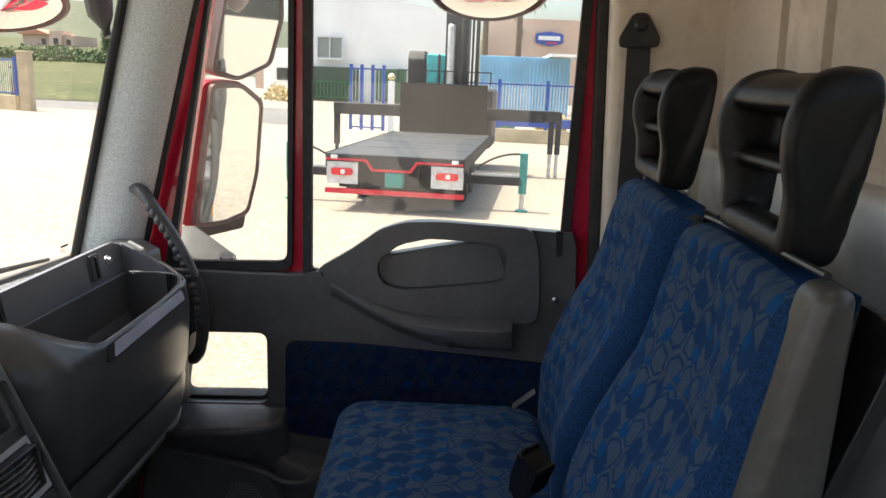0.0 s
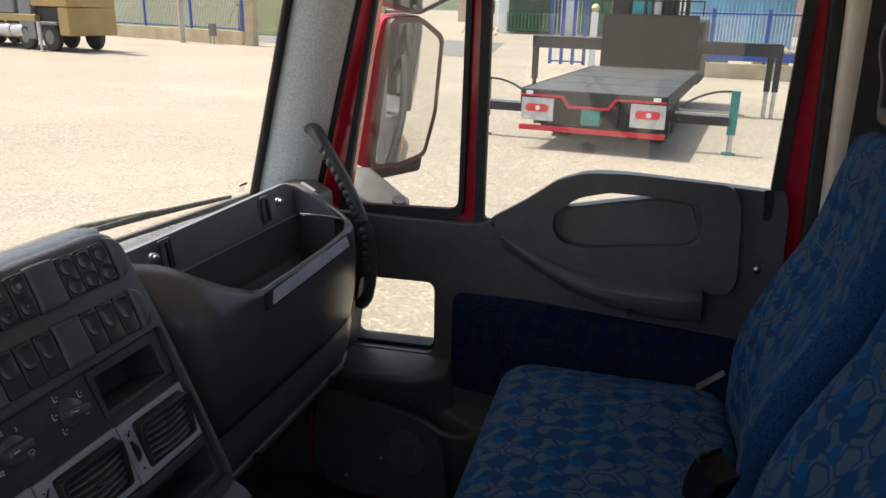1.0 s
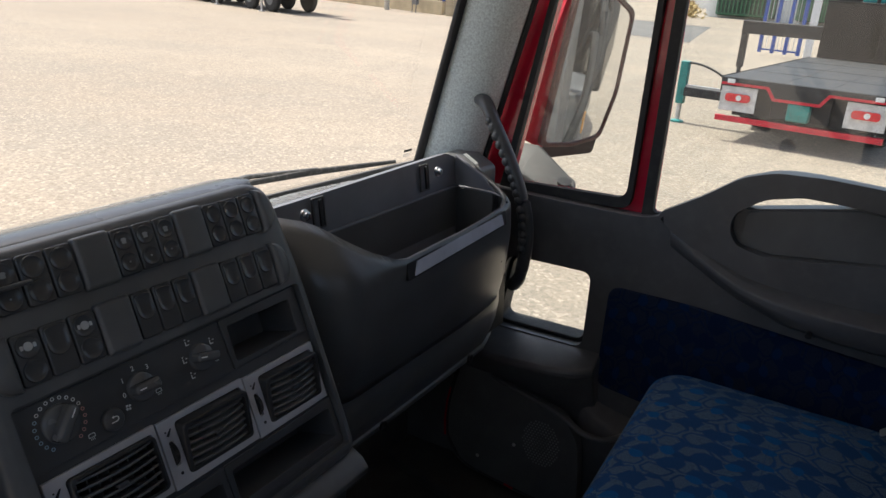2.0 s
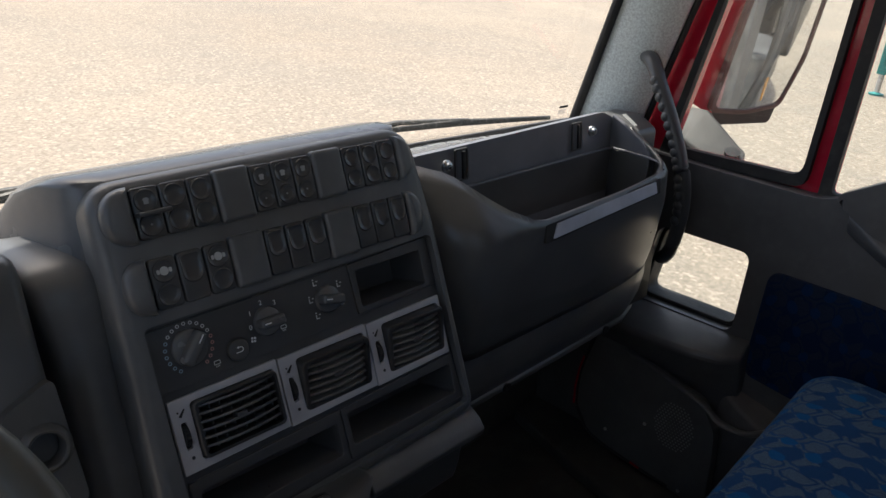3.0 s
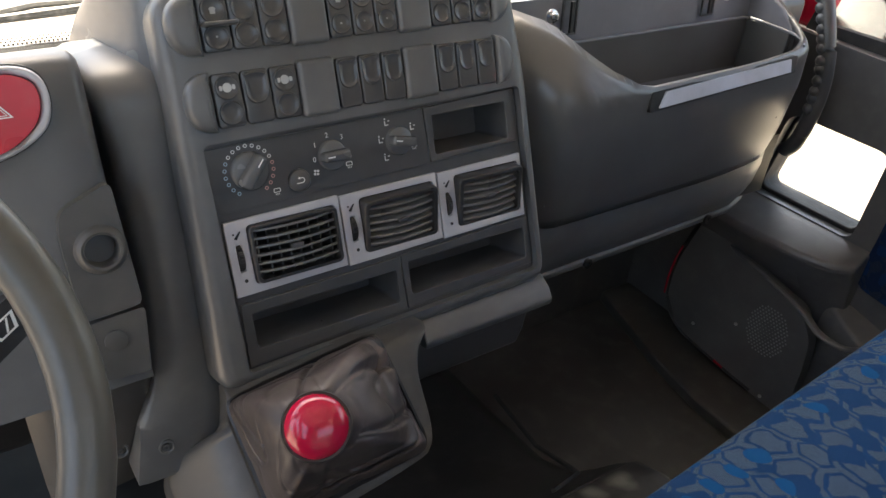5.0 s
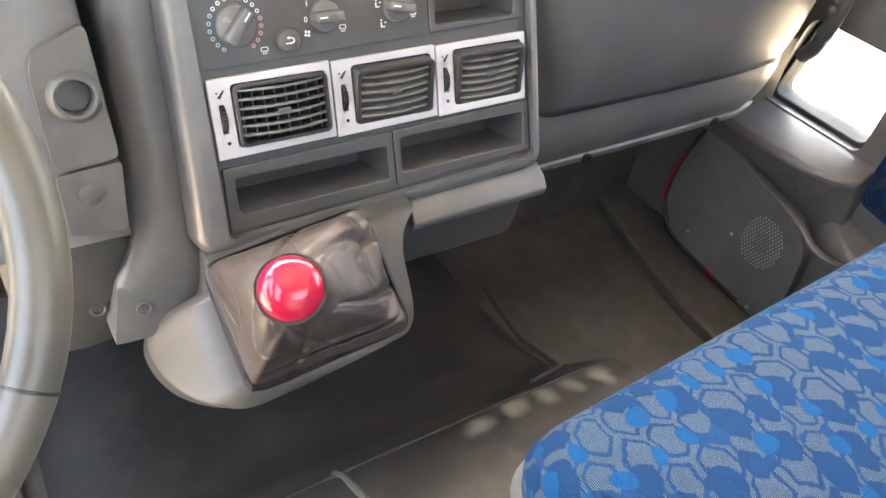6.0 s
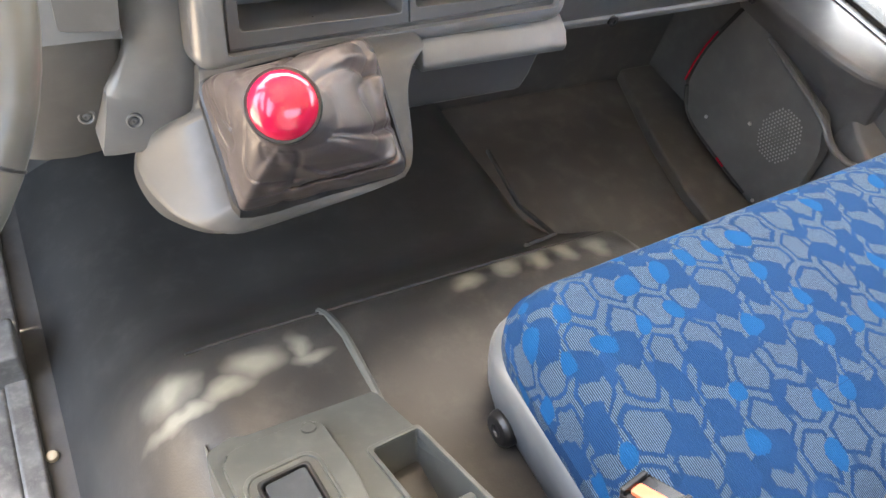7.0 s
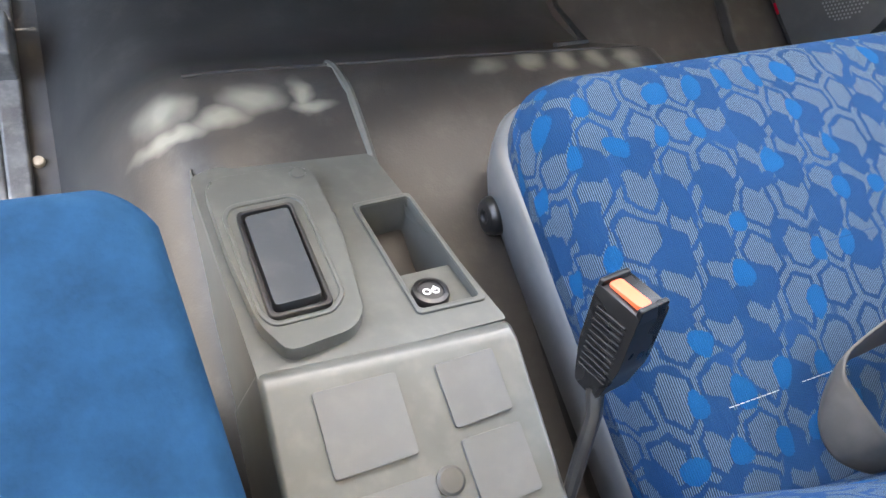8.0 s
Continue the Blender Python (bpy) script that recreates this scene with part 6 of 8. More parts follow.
def backrest(x0, x1, lab):
    c, half = (x0 + x1) / 2, (x1 - x0) / 2
    rings, uvs = [], []
    us = [-math.cos(math.pi * i / 44) * (0.72 + 0.28 * abs(math.cos(math.pi * i / 44)) ** 2) for i in range(45)]
    for j in range(37):
        t = j / 36
        ring, uv = [], []
        for u in us:
            top = 1.016 - 0.016 * abs(u) ** 4
            z = 0.38 + (top - 0.38) * (1 - (1 - t) ** 1.25)
            y = back_front(c + u * half, z, c, half)
            ring.append((c + u * half, y, z))
            uv.append((-(c + u * half) * 1.05 + (0 if x0 > 1.2 else 0.31), z * 1.12 + 0.5))
        for u in (1, 0.5, 0, -0.5, -1):
            z = ring[22][2]
            ring.append((c + u * half * 0.98, back_rear(z), z))
            uv.append((-(c + u * half) * 1.05, z * 1.12 + 0.8))
        rings.append(ring)
        uvs.append(uv + uv[:1])
    bm = bmesh.new()
    loft(bm, rings, True, True, uvs)
    b = part("backrest", bm, M_CLOTH, bench, lab, sharp=80)
    b.data.materials.append(M_MESHCLOTH)                   # plain mesh cloth down both flanks, darker to hold their shade too
    for p in b.data.polygons:
        if abs(p.center.x - c) > half - 0.042:
            p.material_index = 1
    b.data.materials.append(M_BLACK)                       # top and rear faces set to black
    for p in b.data.polygons:
        if p.center.y < -0.402:
            p.material_index = 2
    m = axes((c, -0.268, 0.735), (-1, 0, 0), (0, -0.33, 0.944)) @ Matrix.Translation((0, 0, -0.10))
    part("back_shell", plated([rrect(-half + 0.006, half - 0.006, -0.30, 0.300, 0.06)], m @ Matrix.Translation((0, 0, -0.012)), 0.02), M_BLACK, bench, "black plastic seat back shell", 0.008)
    part("seam", tubed([(x, back_front(x, z, c, half) + 0.0004, z) for x, z in [(c - 0.16 + 0.02 * k, 0.806 + 0.012 * ((k - 8) / 8) ** 2) for k in range(17)]], 0.0012, 6), M_STRAP, b, "stitched cross seam")
    # headrest: a thick frame with two openings
    c = (x0 + x1) / 2
    hm = axes((c + (0.012 if x0 > 1.2 else 0), -0.437 + (0.014 if x0 > 1.2 else 0), 1.128 + (0.009 if x0 > 1.2 else 0)), (-1, 0, 0), (0, -0.10, 0.995))
    side = smooth_loop([(-0.034, -0.092), (-0.020, -0.112), (0.030, -0.113), (0.058, -0.100), (0.064, -0.066), (0.068, -0.035), (0.086, 0.005), (0.092, 0.040), (0.082, 0.074), (0.058, 0.100), (0.018, 0.113), (-0.020, 0.114), (-0.042, 0.110), (-0.048, 0.092), (-0.046, 0.05), (-0.040, -0.03)], 4)
    bm = bmesh.new()
    for s in (-1, 1):
        def at(x, z, y):
            lean_in = 0.016 * max(0.0, -y / 0.11) + 0.018 * max(0.0, (y - 0.055) / 0.06) ** 2
            return hm @ Vector((s * (x - lean_in + 0.04 * max(0.0, -z)), y, z * 0.70))
        loft(bm, [[at(x, z * g, y * g) for z, y in side] for x, g in ((0.107, 0.95), (0.111, 1.0), (0.129, 1.0), (0.136, 0.975), (0.140, 0.91))])
    bars_ = [[(0.058, -0.030), (0.056, 0.020), (0.060, 0.046), (0.070, 0.054), (0.084, 0.049), (0.098, 0.034), (0.107, 0.012), (0.109, -0.020), (0.104, -0.030)],
             [(-0.016, -0.020), (-0.018, 0.020), (-0.012, 0.038), (-0.002, 0.038), (0.005, 0.022), (0.005, -0.020)],
             [(-0.112, -0.004), (-0.112, 0.030), (-0.102, 0.042), (-0.082, 0.042), (-0.072, 0.026), (-0.072, -0.004)],
             [(-0.008, -0.034), (0.10, -0.034), (0.10, -0.014), (-0.008, -0.014)]]
    for outline in bars_:
        loft(bm, [[hm @ Vector((x, y, z)) for y, z in outline] for x in (-0.120, -0.05, 0.05, 0.120)])
    hr = part("headrest", bm, M_HEAD, bench, "black foam headrest frame with two openings", sharp=180)
    fuse = hr.modifiers.new("fuse", "REMESH")
    fuse.mode, fuse.voxel_size, fuse.use_smooth_shade = "VOXEL", 0.0045, True
    ease = hr.modifiers.new("ease", "SMOOTH")
    ease.factor, ease.iterations = 0.5, 15
    for dx in (-0.06, 0.06):
        part("post", tubed([hm @ Vector((dx, -0.15, -0.03)), hm @ Vector((dx, -0.09, -0.03))], 0.006, 10), M_STEEL, hr, "bright steel headrest post")


backrest(0.790, 1.278, "blue figured cloth backrest nearer the middle")
backrest(1.342, 1.830, "blue figured cloth backrest by the door")
part("back_rail", tubed([(0.800, -0.390, 1.036), (1.03, -0.394, 1.029), (1.240, -0.396, 1.018)], 0.0045, 8), M_BLACK, bench, "thin dark rail on the seat back")
YZ = axes((0.764, 0, 0), (0, -1, 0), (0, 0, 1))
part("side_shell", cushion(round_corners([(0.20, 0.40), (0.34, 0.40), (0.392, 0.70), (0.404, 0.90), (0.410, 1.030), (0.372, 1.028), (0.322, 0.815)], [0.02, 0.02, 0.04, 0.04, 0.024, 0.024, 0.06], 7), [], YZ, 0.018, 0.055), M_SHELL, bench, "thick beige-grey plastic side of the seat back", sharp=60)

M_BUCKLE = surface("buckle_plastic", (0.007, 0.007, 0.0075), 0.28, grain=1200, bump=0.1, worn=0.2, dusty=0.03, spec=0.25)
buckle = tagged(base("seat_buckle", 0.76, -0.05, 0.40), "black seat belt buckle with an orange release button", "buckle")
BK = axes((0.794, -0.028, 0.522), (0.60, -0.69, 0.40), (-0.005, 0.56, 0.82)) @ Matrix.Rotation(radians(-24), 4, "Y")
part("housing", plated([round_corners([(-0.014, -0.068), (0.012, -0.070), (0.022, -0.03), (0.0225, 0.028), (-0.0225, 0.030), (-0.022, -0.03)], 0.006)], BK @ Matrix.Translation((0, 0, 0.011)), 0.036), M_BUCKLE, buckle, "ribbed black buckle housing", 0.004, 3)
for i in range(11):
    part("rib", boxes((-0.015, 0.015, -0.050 + i * 0.006, -0.0472 + i * 0.006, 0.0105, 0.0128), m=BK), M_BUCKLE, buckle, "", 0.0008)
part("release_button", plated([rrect(-0.0165, 0.0165, -0.002, 0.012, 0.003)], BK @ Matrix.Translation((0, 0.031, 0.0)) @ Matrix.Rotation(radians(-90), 4, "X") @ Matrix.Translation((0, -0.003, 0.001)), 0.008), M_ORANGE, buckle, "orange release button", 0.0015)
for dx in (-0.0200, 0.0200):
    part("prong", boxes((dx - 0.0026, dx + 0.0026, 0.020, 0.0345, -0.022, 0.0105), m=BK), M_BUCKLE, buckle, "", 0.0015)
part("stem", tubed([BK @ Vector((-0.002, -0.06, 0)), (0.784, -0.085, 0.462), (0.775, -0.15, 0.38)], [0.009, 0.007, 0.007], 10), M_BLACK, buckle, "black buckle stem")
second = copy_thing(buckle, Matrix.Translation((1.306, -0.165, 0.425)) @ Matrix.Rotation(radians(115), 4, "Z") @ Matrix.Scale(1.15, 4))
for ob in list(second.children):
    if ob.name.startswith("release_button"):
        bpy.data.objects.remove(ob)
tagged(second, "black seat belt buckle standing between the two backrests", "buckle")
loopb = tagged(base("lap_belt", 1.02, -0.05, 0.47), "grey lap belt webbing looped on the seat", "seat belt")
up_edge = smooth_loop([(1.30, -0.085, 0.474), (1.20, -0.074, 0.492), (1.12, -0.074, 0.500), (1.088, -0.079, 0.502), (1.048, -0.090, 0.502), (1.027, -0.099, 0.501), (1.017, -0.113, 0.500), (1.019, -0.128, 0.500), (1.025, -0.151, 0.500), (1.036, -0.175, 0.499), (1.075, -0.200, 0.494), (1.16, -0.205, 0.482)], 5, closed=False)
low_edge = smooth_loop([(1.31, -0.098, 0.440), (1.20, -0.096, 0.449), (1.13, -0.096, 0.455), (1.100, -0.099, 0.456), (1.070, -0.103, 0.456), (1.040, -0.118, 0.456), (1.022, -0.133, 0.456), (1.010, -0.149, 0.456), (1.008, -0.171, 0.456), (1.022, -0.189, 0.456), (1.063, -0.206, 0.456), (1.16, -0.212, 0.452)], 5, closed=False)
band = []
for k in range(17):                                    # fine ribs along the webbing
    f = k / 16
    band.append([Vector(a).lerp(Vector(b), f) + Vector((-0.0007 * (k % 2) - 0.004 * math.sin(math.pi * f), 0, 0)) for a, b in zip(low_edge, up_edge)])
bm = lofted(band, closed=False)
ob = part("webbing", bm, M_STRAP_GREY, loopb, "grey ribbed webbing")
ob.modifiers.new("thick", "SOLIDIFY").thickness = 0.0025
part("tongue", plated([rrect(-0.036, 0.036, -0.009, 0.009, 0.004)], axes((1.812, -0.145, 0.456), (-0.1, -0.75, 0.66), (0.9, 0.1, 0.25)), 0.003), M_STEEL, loopb, "bright belt tongue", 0.001)

driver = tagged(base("driver_seat", 0.22, -0.1, 0.1), "plain blue velour covered driver seat", "seat")
bm = pad(0.59, 0.52, 0.13, 0.030, Matrix.Translation((0.238, -0.10, 0.372)) @ Matrix.Rotation(radians(3), 4, "X"), 0.035, 0.010)
for v in bm.verts:                                     # the cover narrows towards its front
    v.co.x = 0.238 + (v.co.x - 0.238) * (1 - 0.24 * max(0.0, (v.co.y + 0.12) / 0.27) ** 2)
part("cushion", bm, M_VELOUR, driver, "worn plain blue velour cushion cover")
part("seat_base", boxes((0.03, 0.42, -0.32, 0.06, FLOOR, 0.37)), M_BLACK, driver, "black driver seat base", 0.02)

# steering wheel
wheel = tagged(base("steering_wheel", 0.24, 0.322, 0.83), "grey-brown moulded steering wheel", "steering wheel")
SW = axes((0.240, 0.322, 0.830), (1, 0, 0), (0, math.cos(radians(50.8)), math.sin(radians(50.8))))
ring = [SW @ Vector((0.218 * math.cos(a), 0.218 * math.sin(a), 0)) for a in [math.tau * i / 72 for i in range(72)]]
bm = bmesh.new()
rings = []
for i in range(73):
    a = math.tau * i / 72
    c, e = Vector((math.cos(a), math.sin(a), 0)), Vector((0, 0, 1))
    rings.append([SW @ (c * (0.213 + 0.0165 * math.cos(b)) + e * (0.0165 * math.sin(b))) for b in [math.tau * k / 16 for k in range(16)]])
loft(bm, rings, True, False)
bmesh.ops.remove_doubles(bm, verts=bm.verts, dist=1e-5)
part("rim", bm, M_STEER, wheel, "grey-brown moulded wheel rim")
for k, a in enumerate((-38, 218, 250, 290)):
    d = Vector((math.cos(radians(a)), math.sin(radians(a)), 0))
    part("spoke", tubed([SW @ (d * 0.05 + Vector((0, 0, -0.03))), SW @ (d * 0.13 + Vector((0, 0, -0.02))), SW @ (d * 0.208)], [0.03, 0.022, 0.016], 12, 0.6), M_STEER, wheel, "moulded spoke")
for a in (-29, 209):                                   # moulding joints where the lower rim begins
    c = Vector((math.cos(radians(a)), math.sin(radians(a)), 0))
    part("rim_joint", lathed([(0.0162, -0.0012), (0.0171, -0.0008), (0.0171, 0.0008), (0.0162, 0.0012)], axes(SW @ (c * 0.213), (SW.to_3x3() @ c), SW.to_3x3() @ Vector((0, 0, 1))), 20, False), M_BLACK, wheel, "dark joint line in the rim")
part("hub", lathed([(0, -0.06), (0.06, -0.06), (0.075, -0.03), (0.07, -0.005), (0.04, 0.006), (0, 0.008)], SW, 28), M_STEER, wheel, "round moulded hub pad")
stalk = tagged(base("column_stalk", 0.36, 0.48, 0.70), "dark column stalk with pale wiper marks", "stalk")
SK = axes((0.412, 0.518, 0.724), (0.84, 0.42, 0.34), (-0.25, 0.35, 0.90))
part("arm", plated([round_corners([(-0.10, -0.020), (0.048, -0.017), (0.058, 0.0), (0.050, 0.017), (-0.10, 0.020)], 0.006)], SK, 0.018), M_BLACK, stalk, "dark flat stalk arm", 0.004)
marks = [[[(0.004, -0.006), (0.022, -0.006), (0.028, 0.008), (-0.002, 0.008)], [(0.0065, -0.0045), (0.0195, -0.0045), (0.0245, 0.0065), (0.0015, 0.0065)]], [(0.012, -0.004), (0.014, -0.004), (0.021, 0.006), (0.019, 0.006)]]
printed(marks + [rrect(-0.045 + 0.012 * i, -0.037 + 0.012 * i, -0.002, 0.0, 0.0005, 1) for i in range(3)], SK @ Matrix.Translation((0, 0, 0.0008)), M_WHITE, stalk, "pale printed stalk mark", 0.0006)

# ---------------------------------------------------------------- outside the cab: mirrors, wipers
M_MIRRORRED = surface("mirror_red_paint", (0.50, 0.014, 0.035), 0.5, grain=300, bump=0.02, worn=0.10, dusty=0.08, spec=0.3)
M_BROWN = surface("mirror_rim", (0.10, 0.055, 0.045), 0.4, grain=800, bump=0.1)
M_GREYPLASTIC = surface("grey_bracket", (0.16, 0.165, 0.17), 0.5, grain=800, bump=0.25)
mirror = tagged(base("door_mirror", 2.2, 0.80, 0.75), "tall red framed double door mirror outside the passenger window", "mirror")
MG = axes((2.32, 0.73, 1.0), (0.8085, -0.5885, 0), (-0.045, -0.064, 1))
main_g = round_corners([(-0.125, -0.188), (-0.03, -0.192), (0.055, -0.172), (0.092, -0.05), (0.112, 0.165), (0.04, 0.216), (-0.062, 0.214)], 0.02)
upper_g = round_corners([(-0.055, 0.262), (0.03, 0.240), (0.145, 0.285), (0.190, 0.42), (0.186, 0.55), (0.03, 0.58), (-0.01, 0.46)], 0.02)
for loop in (main_g, upper_g):
    part("glass", plated([grow(loop, -0.004)], MG @ Matrix.Translation((0, 0, 0.004)), 0.006), M_MIRROR, mirror, "silvered mirror glass", smooth=False)
    part("rim", plated([grow(loop, 0.010), grow(loop, -0.004)], MG @ Matrix.Translation((0, 0, 0.010)), 0.03), M_BROWN, mirror, "dark brown mirror rim", 0.003)
red_h = round_corners([(-0.20, -0.165), (-0.125, -0.205), (0.06, -0.18), (0.10, -0.04), (0.118, 0.18), (0.04, 0.232), (-0.078, 0.228)], 0.02)
part("housing", plated([red_h], MG @ Matrix.Translation((0, 0, -0.012)), 0.09), M_MIRRORRED, mirror, "red painted mirror housing", 0.02, 3)
part("upper_housing", plated([grow(upper_g, 0.006)], MG @ Matrix.Translation((0, 0, -0.012)), 0.07), M_BROWN, mirror, "dark upper mirror housing", 0.02, 3)
part("foot", plated([round_corners([(-0.10, -0.235), (0.05, -0.228), (0.06, -0.18), (-0.12, -0.19)], 0.012)], MG @ Matrix.Translation((0, 0, -0.01)), 0.08), M_BLACK, mirror, "black lower mirror foot", 0.01)
M_BRACKET = surface("pale_bracket", (0.055, 0.054, 0.053), 0.6, grain=800, bump=0.25)
rings = [[(x, y, z) for y, z in prof] for x, prof in ((2.068, [(0.87, 0.68), (0.87, 0.752), (0.80, 0.748), (0.71, 0.712), (0.655, 0.708), (0.645, 0.68)]), (2.075, [(0.87, 0.68), (0.87, 0.764), (0.80, 0.760), (0.705, 0.722), (0.65, 0.718), (0.640, 0.68)]), (2.165, [(0.87, 0.68), (0.87, 0.820), (0.795, 0.820), (0.700, 0.748), (0.680, 0.735), (0.676, 0.68)]), (2.185, [(0.87, 0.68), (0.87, 0.815), (0.80, 0.814), (0.71, 0.744), (0.69, 0.730), (0.686, 0.68)]))]
part("bracket", lofted(rings), M_BRACKET, mirror, "pale grey wedge shaped mirror bracket", 0.006, 3)
part("bracket_recess", lathed([(0, 0.004), (0.012, 0.0045), (0.017, 0.0055), (0.019, 0.003), (0.019, -0.01)], axes((2.122, 0.694, 0.7345), (0, 1, 0.25), (1, 0, 0.35)), 24), M_BLACK, mirror, "dark oval recess of the bracket")


def dome_mirror(name, o, n, a, b, label, material=M_MIRROR):
    top = tagged(base(name, *o), label, "mirror")
    up = Vector((0, 0, 1)) if abs(n[2]) < 0.95 else Vector((1, 0, 0))
    m = axes(o, up.cross(Vector(n)), Vector(n).cross(up.cross(Vector(n)))) @ Matrix.Diagonal((a, b, 1, 1))
    part("glass", lathed([(0.96, 0.0), (0.9, 0.012), (0.7, 0.03), (0.4, 0.043), (0, 0.048)], m, 36), material, top, "bulging mirror glass")
    part("rim", lathed([(0.90, 0.004), (0.96, 0.014), (1.02, 0.006), (1.03, -0.02), (0.9, -0.06), (0.5, -0.08), (0, -0.085)], m, 36), M_BROWN, top, "brown mirror shell")
    part("arm", tubed([Vector(o) - Vector(n) * 0.06, Vector(o) - Vector(n) * 0.10 + Vector((-0.02, 0.02, 0.16)), Vector(o) + Vector((-0.1, -0.05, 0.30))], 0.014, 10), M_BLACK, top, "black mirror arm")


dome_mirror("kerb_mirror", (2.26, -0.055, 1.475), Vector((-0.62, 0.0, -0.55)).normalized(), 0.165, 0.10, "round bulging kerb mirror above the passenger window")
dome_mirror("front_mirror", (2.33, 1.415, 1.463), Vector((-0.55, -0.50, -0.50)).normalized(), 0.20, 0.095, "round bulging mirror hung outside the windscreen")
part("visor_arm", tubed([(2.08, 0.97, 1.66), (2.075, 0.975, 1.50), (2.065, 0.965, 1.40), (2.058, 0.945, 1.345)], [0.045, 0.042, 0.032, 0.012], 10), M_BLACK, bpy.data.objects["front_mirror"], "dark mirror bracket by the pillar")


M_WIPER = surface("dusty_wiper_rubber", (0.035, 0.034, 0.030), 0.5, grain=900, bump=0.1, dusty=0.35, blotch=20)


def wiper(x0, y0, z0, x1, y1, z1, px, pz):
    w = tagged(base("wiper", x0, y0, z0), "black windscreen wiper lying along the lower edge", "wiper", "windscreen wipers")
    a, b = Vector((x0, y0, z0)), Vector((x1, y1, z1))
    part("blade", tubed([a, a.lerp(b, 0.5) + Vector((0, 0, 0.006)), b], [0.004, 0.0065, 0.004], 8, 1.3), M_WIPER, w, "thin black rubber blade")
    part("arm", tubed([Vector((px, y0 + 0.03, pz)), a.lerp(b, 0.25) + Vector((0, 0.02, 0.012)), a.lerp(b, 0.55) + Vector((0, 0.0, 0.012))], [0.016, 0.010, 0.006], 8, 0.6), M_WIPER, w, "black wiper arm")


wiper(1.30, 1.155, 0.808, 1.90, 1.085, 0.780, 1.22, 0.798)
wiper(0.42, 1.135, 0.800, 1.02, 1.16, 0.812, 0.42, 0.79)
cowl = lofted([[(x, y + b, z) for y, z in ((1.10, 0.72), (1.11, 0.768), (1.20, 0.74), (1.30, 0.68), (1.30, 0.60))] for x, b in ((-0.15, -0.03), (0.4, 0.02), (0.95, 0.03), (1.5, 0.02), (2.05, -0.03))])
wall_piece("trim_cowl", cowl, M_BLACK, "black plastic cowl below the windscreen", 0.004, "cowl")
st = tagged(base("screen_sticker", 1.866, 1.013, 0.82), "small dark printed sticker on the windscreen", "sticker")
SM = axes((1.852, 1.012, 0.822), (1, -0.04, 0), (0, -0.30, 0.95)) @ Matrix.Diagonal((0.66, 0.66, 1, 1))
part("print", boxes((-0.024, 0.024, 0.004, 0.013, 0, 0.0006), m=SM), M_BLACK, st, "bold dark printed bar")
for k in range(3):
    part("line", boxes((-0.024, 0.020 - 0.01 * (k % 2), -0.006 - 0.006 * k, -0.004 - 0.006 * k, 0, 0.0006), m=SM), M_PALE, st, "fine printed line")

# own truck behind the cab, as the mirrors show it
rig = tagged(base("truck_body", 1.0, -3.0, -1.2), "dark grey machinery body behind the cab", "truck body")
part("chassis", boxes((0.2, 1.8, -7.0, -0.75, -0.55, -0.25)), M_BLACK, rig, "black chassis rails", 0.02)
part("column", boxes((1.55, 2.12, -1.35, -0.85, -0.3, 1.9)), surface("machine_grey", (0.12, 0.12, 0.12), 0.55, grain=200, bump=0.2, worn=0.3), rig, "dark grey machine column", 0.03)
part("outrigger_box", boxes((1.5, 2.20, -1.9, -1.4, -0.6, 0.4)), bpy.data.materials["machine_grey"], rig, "dark outrigger housing", 0.03)
part("side_units", boxes((1.7, 2.14, -2.9, -2.0, -0.5, 1.1), (1.75, 2.10, -4.4, -3.0, -0.5, 1.5), (1.6, 2.16, -6.8, -4.6, -0.4, 1.3)), M_BLACK, rig, "dark machine units along the flank", 0.03)
part("bed", boxes((0.0, 2.12, -7.0, -2.0, -0.2, 0.0)), bpy.data.materials["machine_grey"], rig, "dark grey load bed", 0.02)
for k in range(7):
    part("hose", tubed(smooth_loop([(2.16, -1.0 - 0.42 * k, 0.2 + 0.1 * (k % 3)), (2.22, -1.1 - 0.42 * k, 0.45), (2.21, -1.25 - 0.42 * k, 0.75 + 0.12 * (k % 2)), (2.14, -1.35 - 0.42 * k, 0.6)], 4, closed=False), 0.022, 8), M_RUBBER, rig, "black hydraulic hose")
for x_, y_ in ((0.15, 0.62), (1.95, 0.62), (0.25, -3.4), (1.85, -3.4), (0.25, -4.7), (1.85, -4.7)):
    part("wheel", lathed([(0, -0.15), (0.28, -0.15), (0.45, -0.13), (0.48, -0.08), (0.48, 0.08), (0.45, 0.13), (0.28, 0.15), (0, 0.15)], Matrix.Translation((x_, y_, -0.72 + 0.0437 * y_)) @ Euler((0, radians(90), 0)).to_matrix().to_4x4(), 24), M_RUBBER, rig, "black truck wheel")
part("reflector", boxes((2.20, 2.206, -1.75, -1.62, 0.1, 0.2)), surface("amber_plastic", (0.8, 0.35, 0.02), 0.3, bump=0), rig, "amber reflector")
wall_piece("wall_outer", boxes((2.06, 2.09, -0.72, -0.37, -0.9, 1.72), (2.06, 2.09, 0.93, 1.2, -0.9, 0.70), (2.06, 2.09, -0.72, 1.2, -0.9, -0.16)), M_REDPAINT, "red painted outer cab side", 0.01)

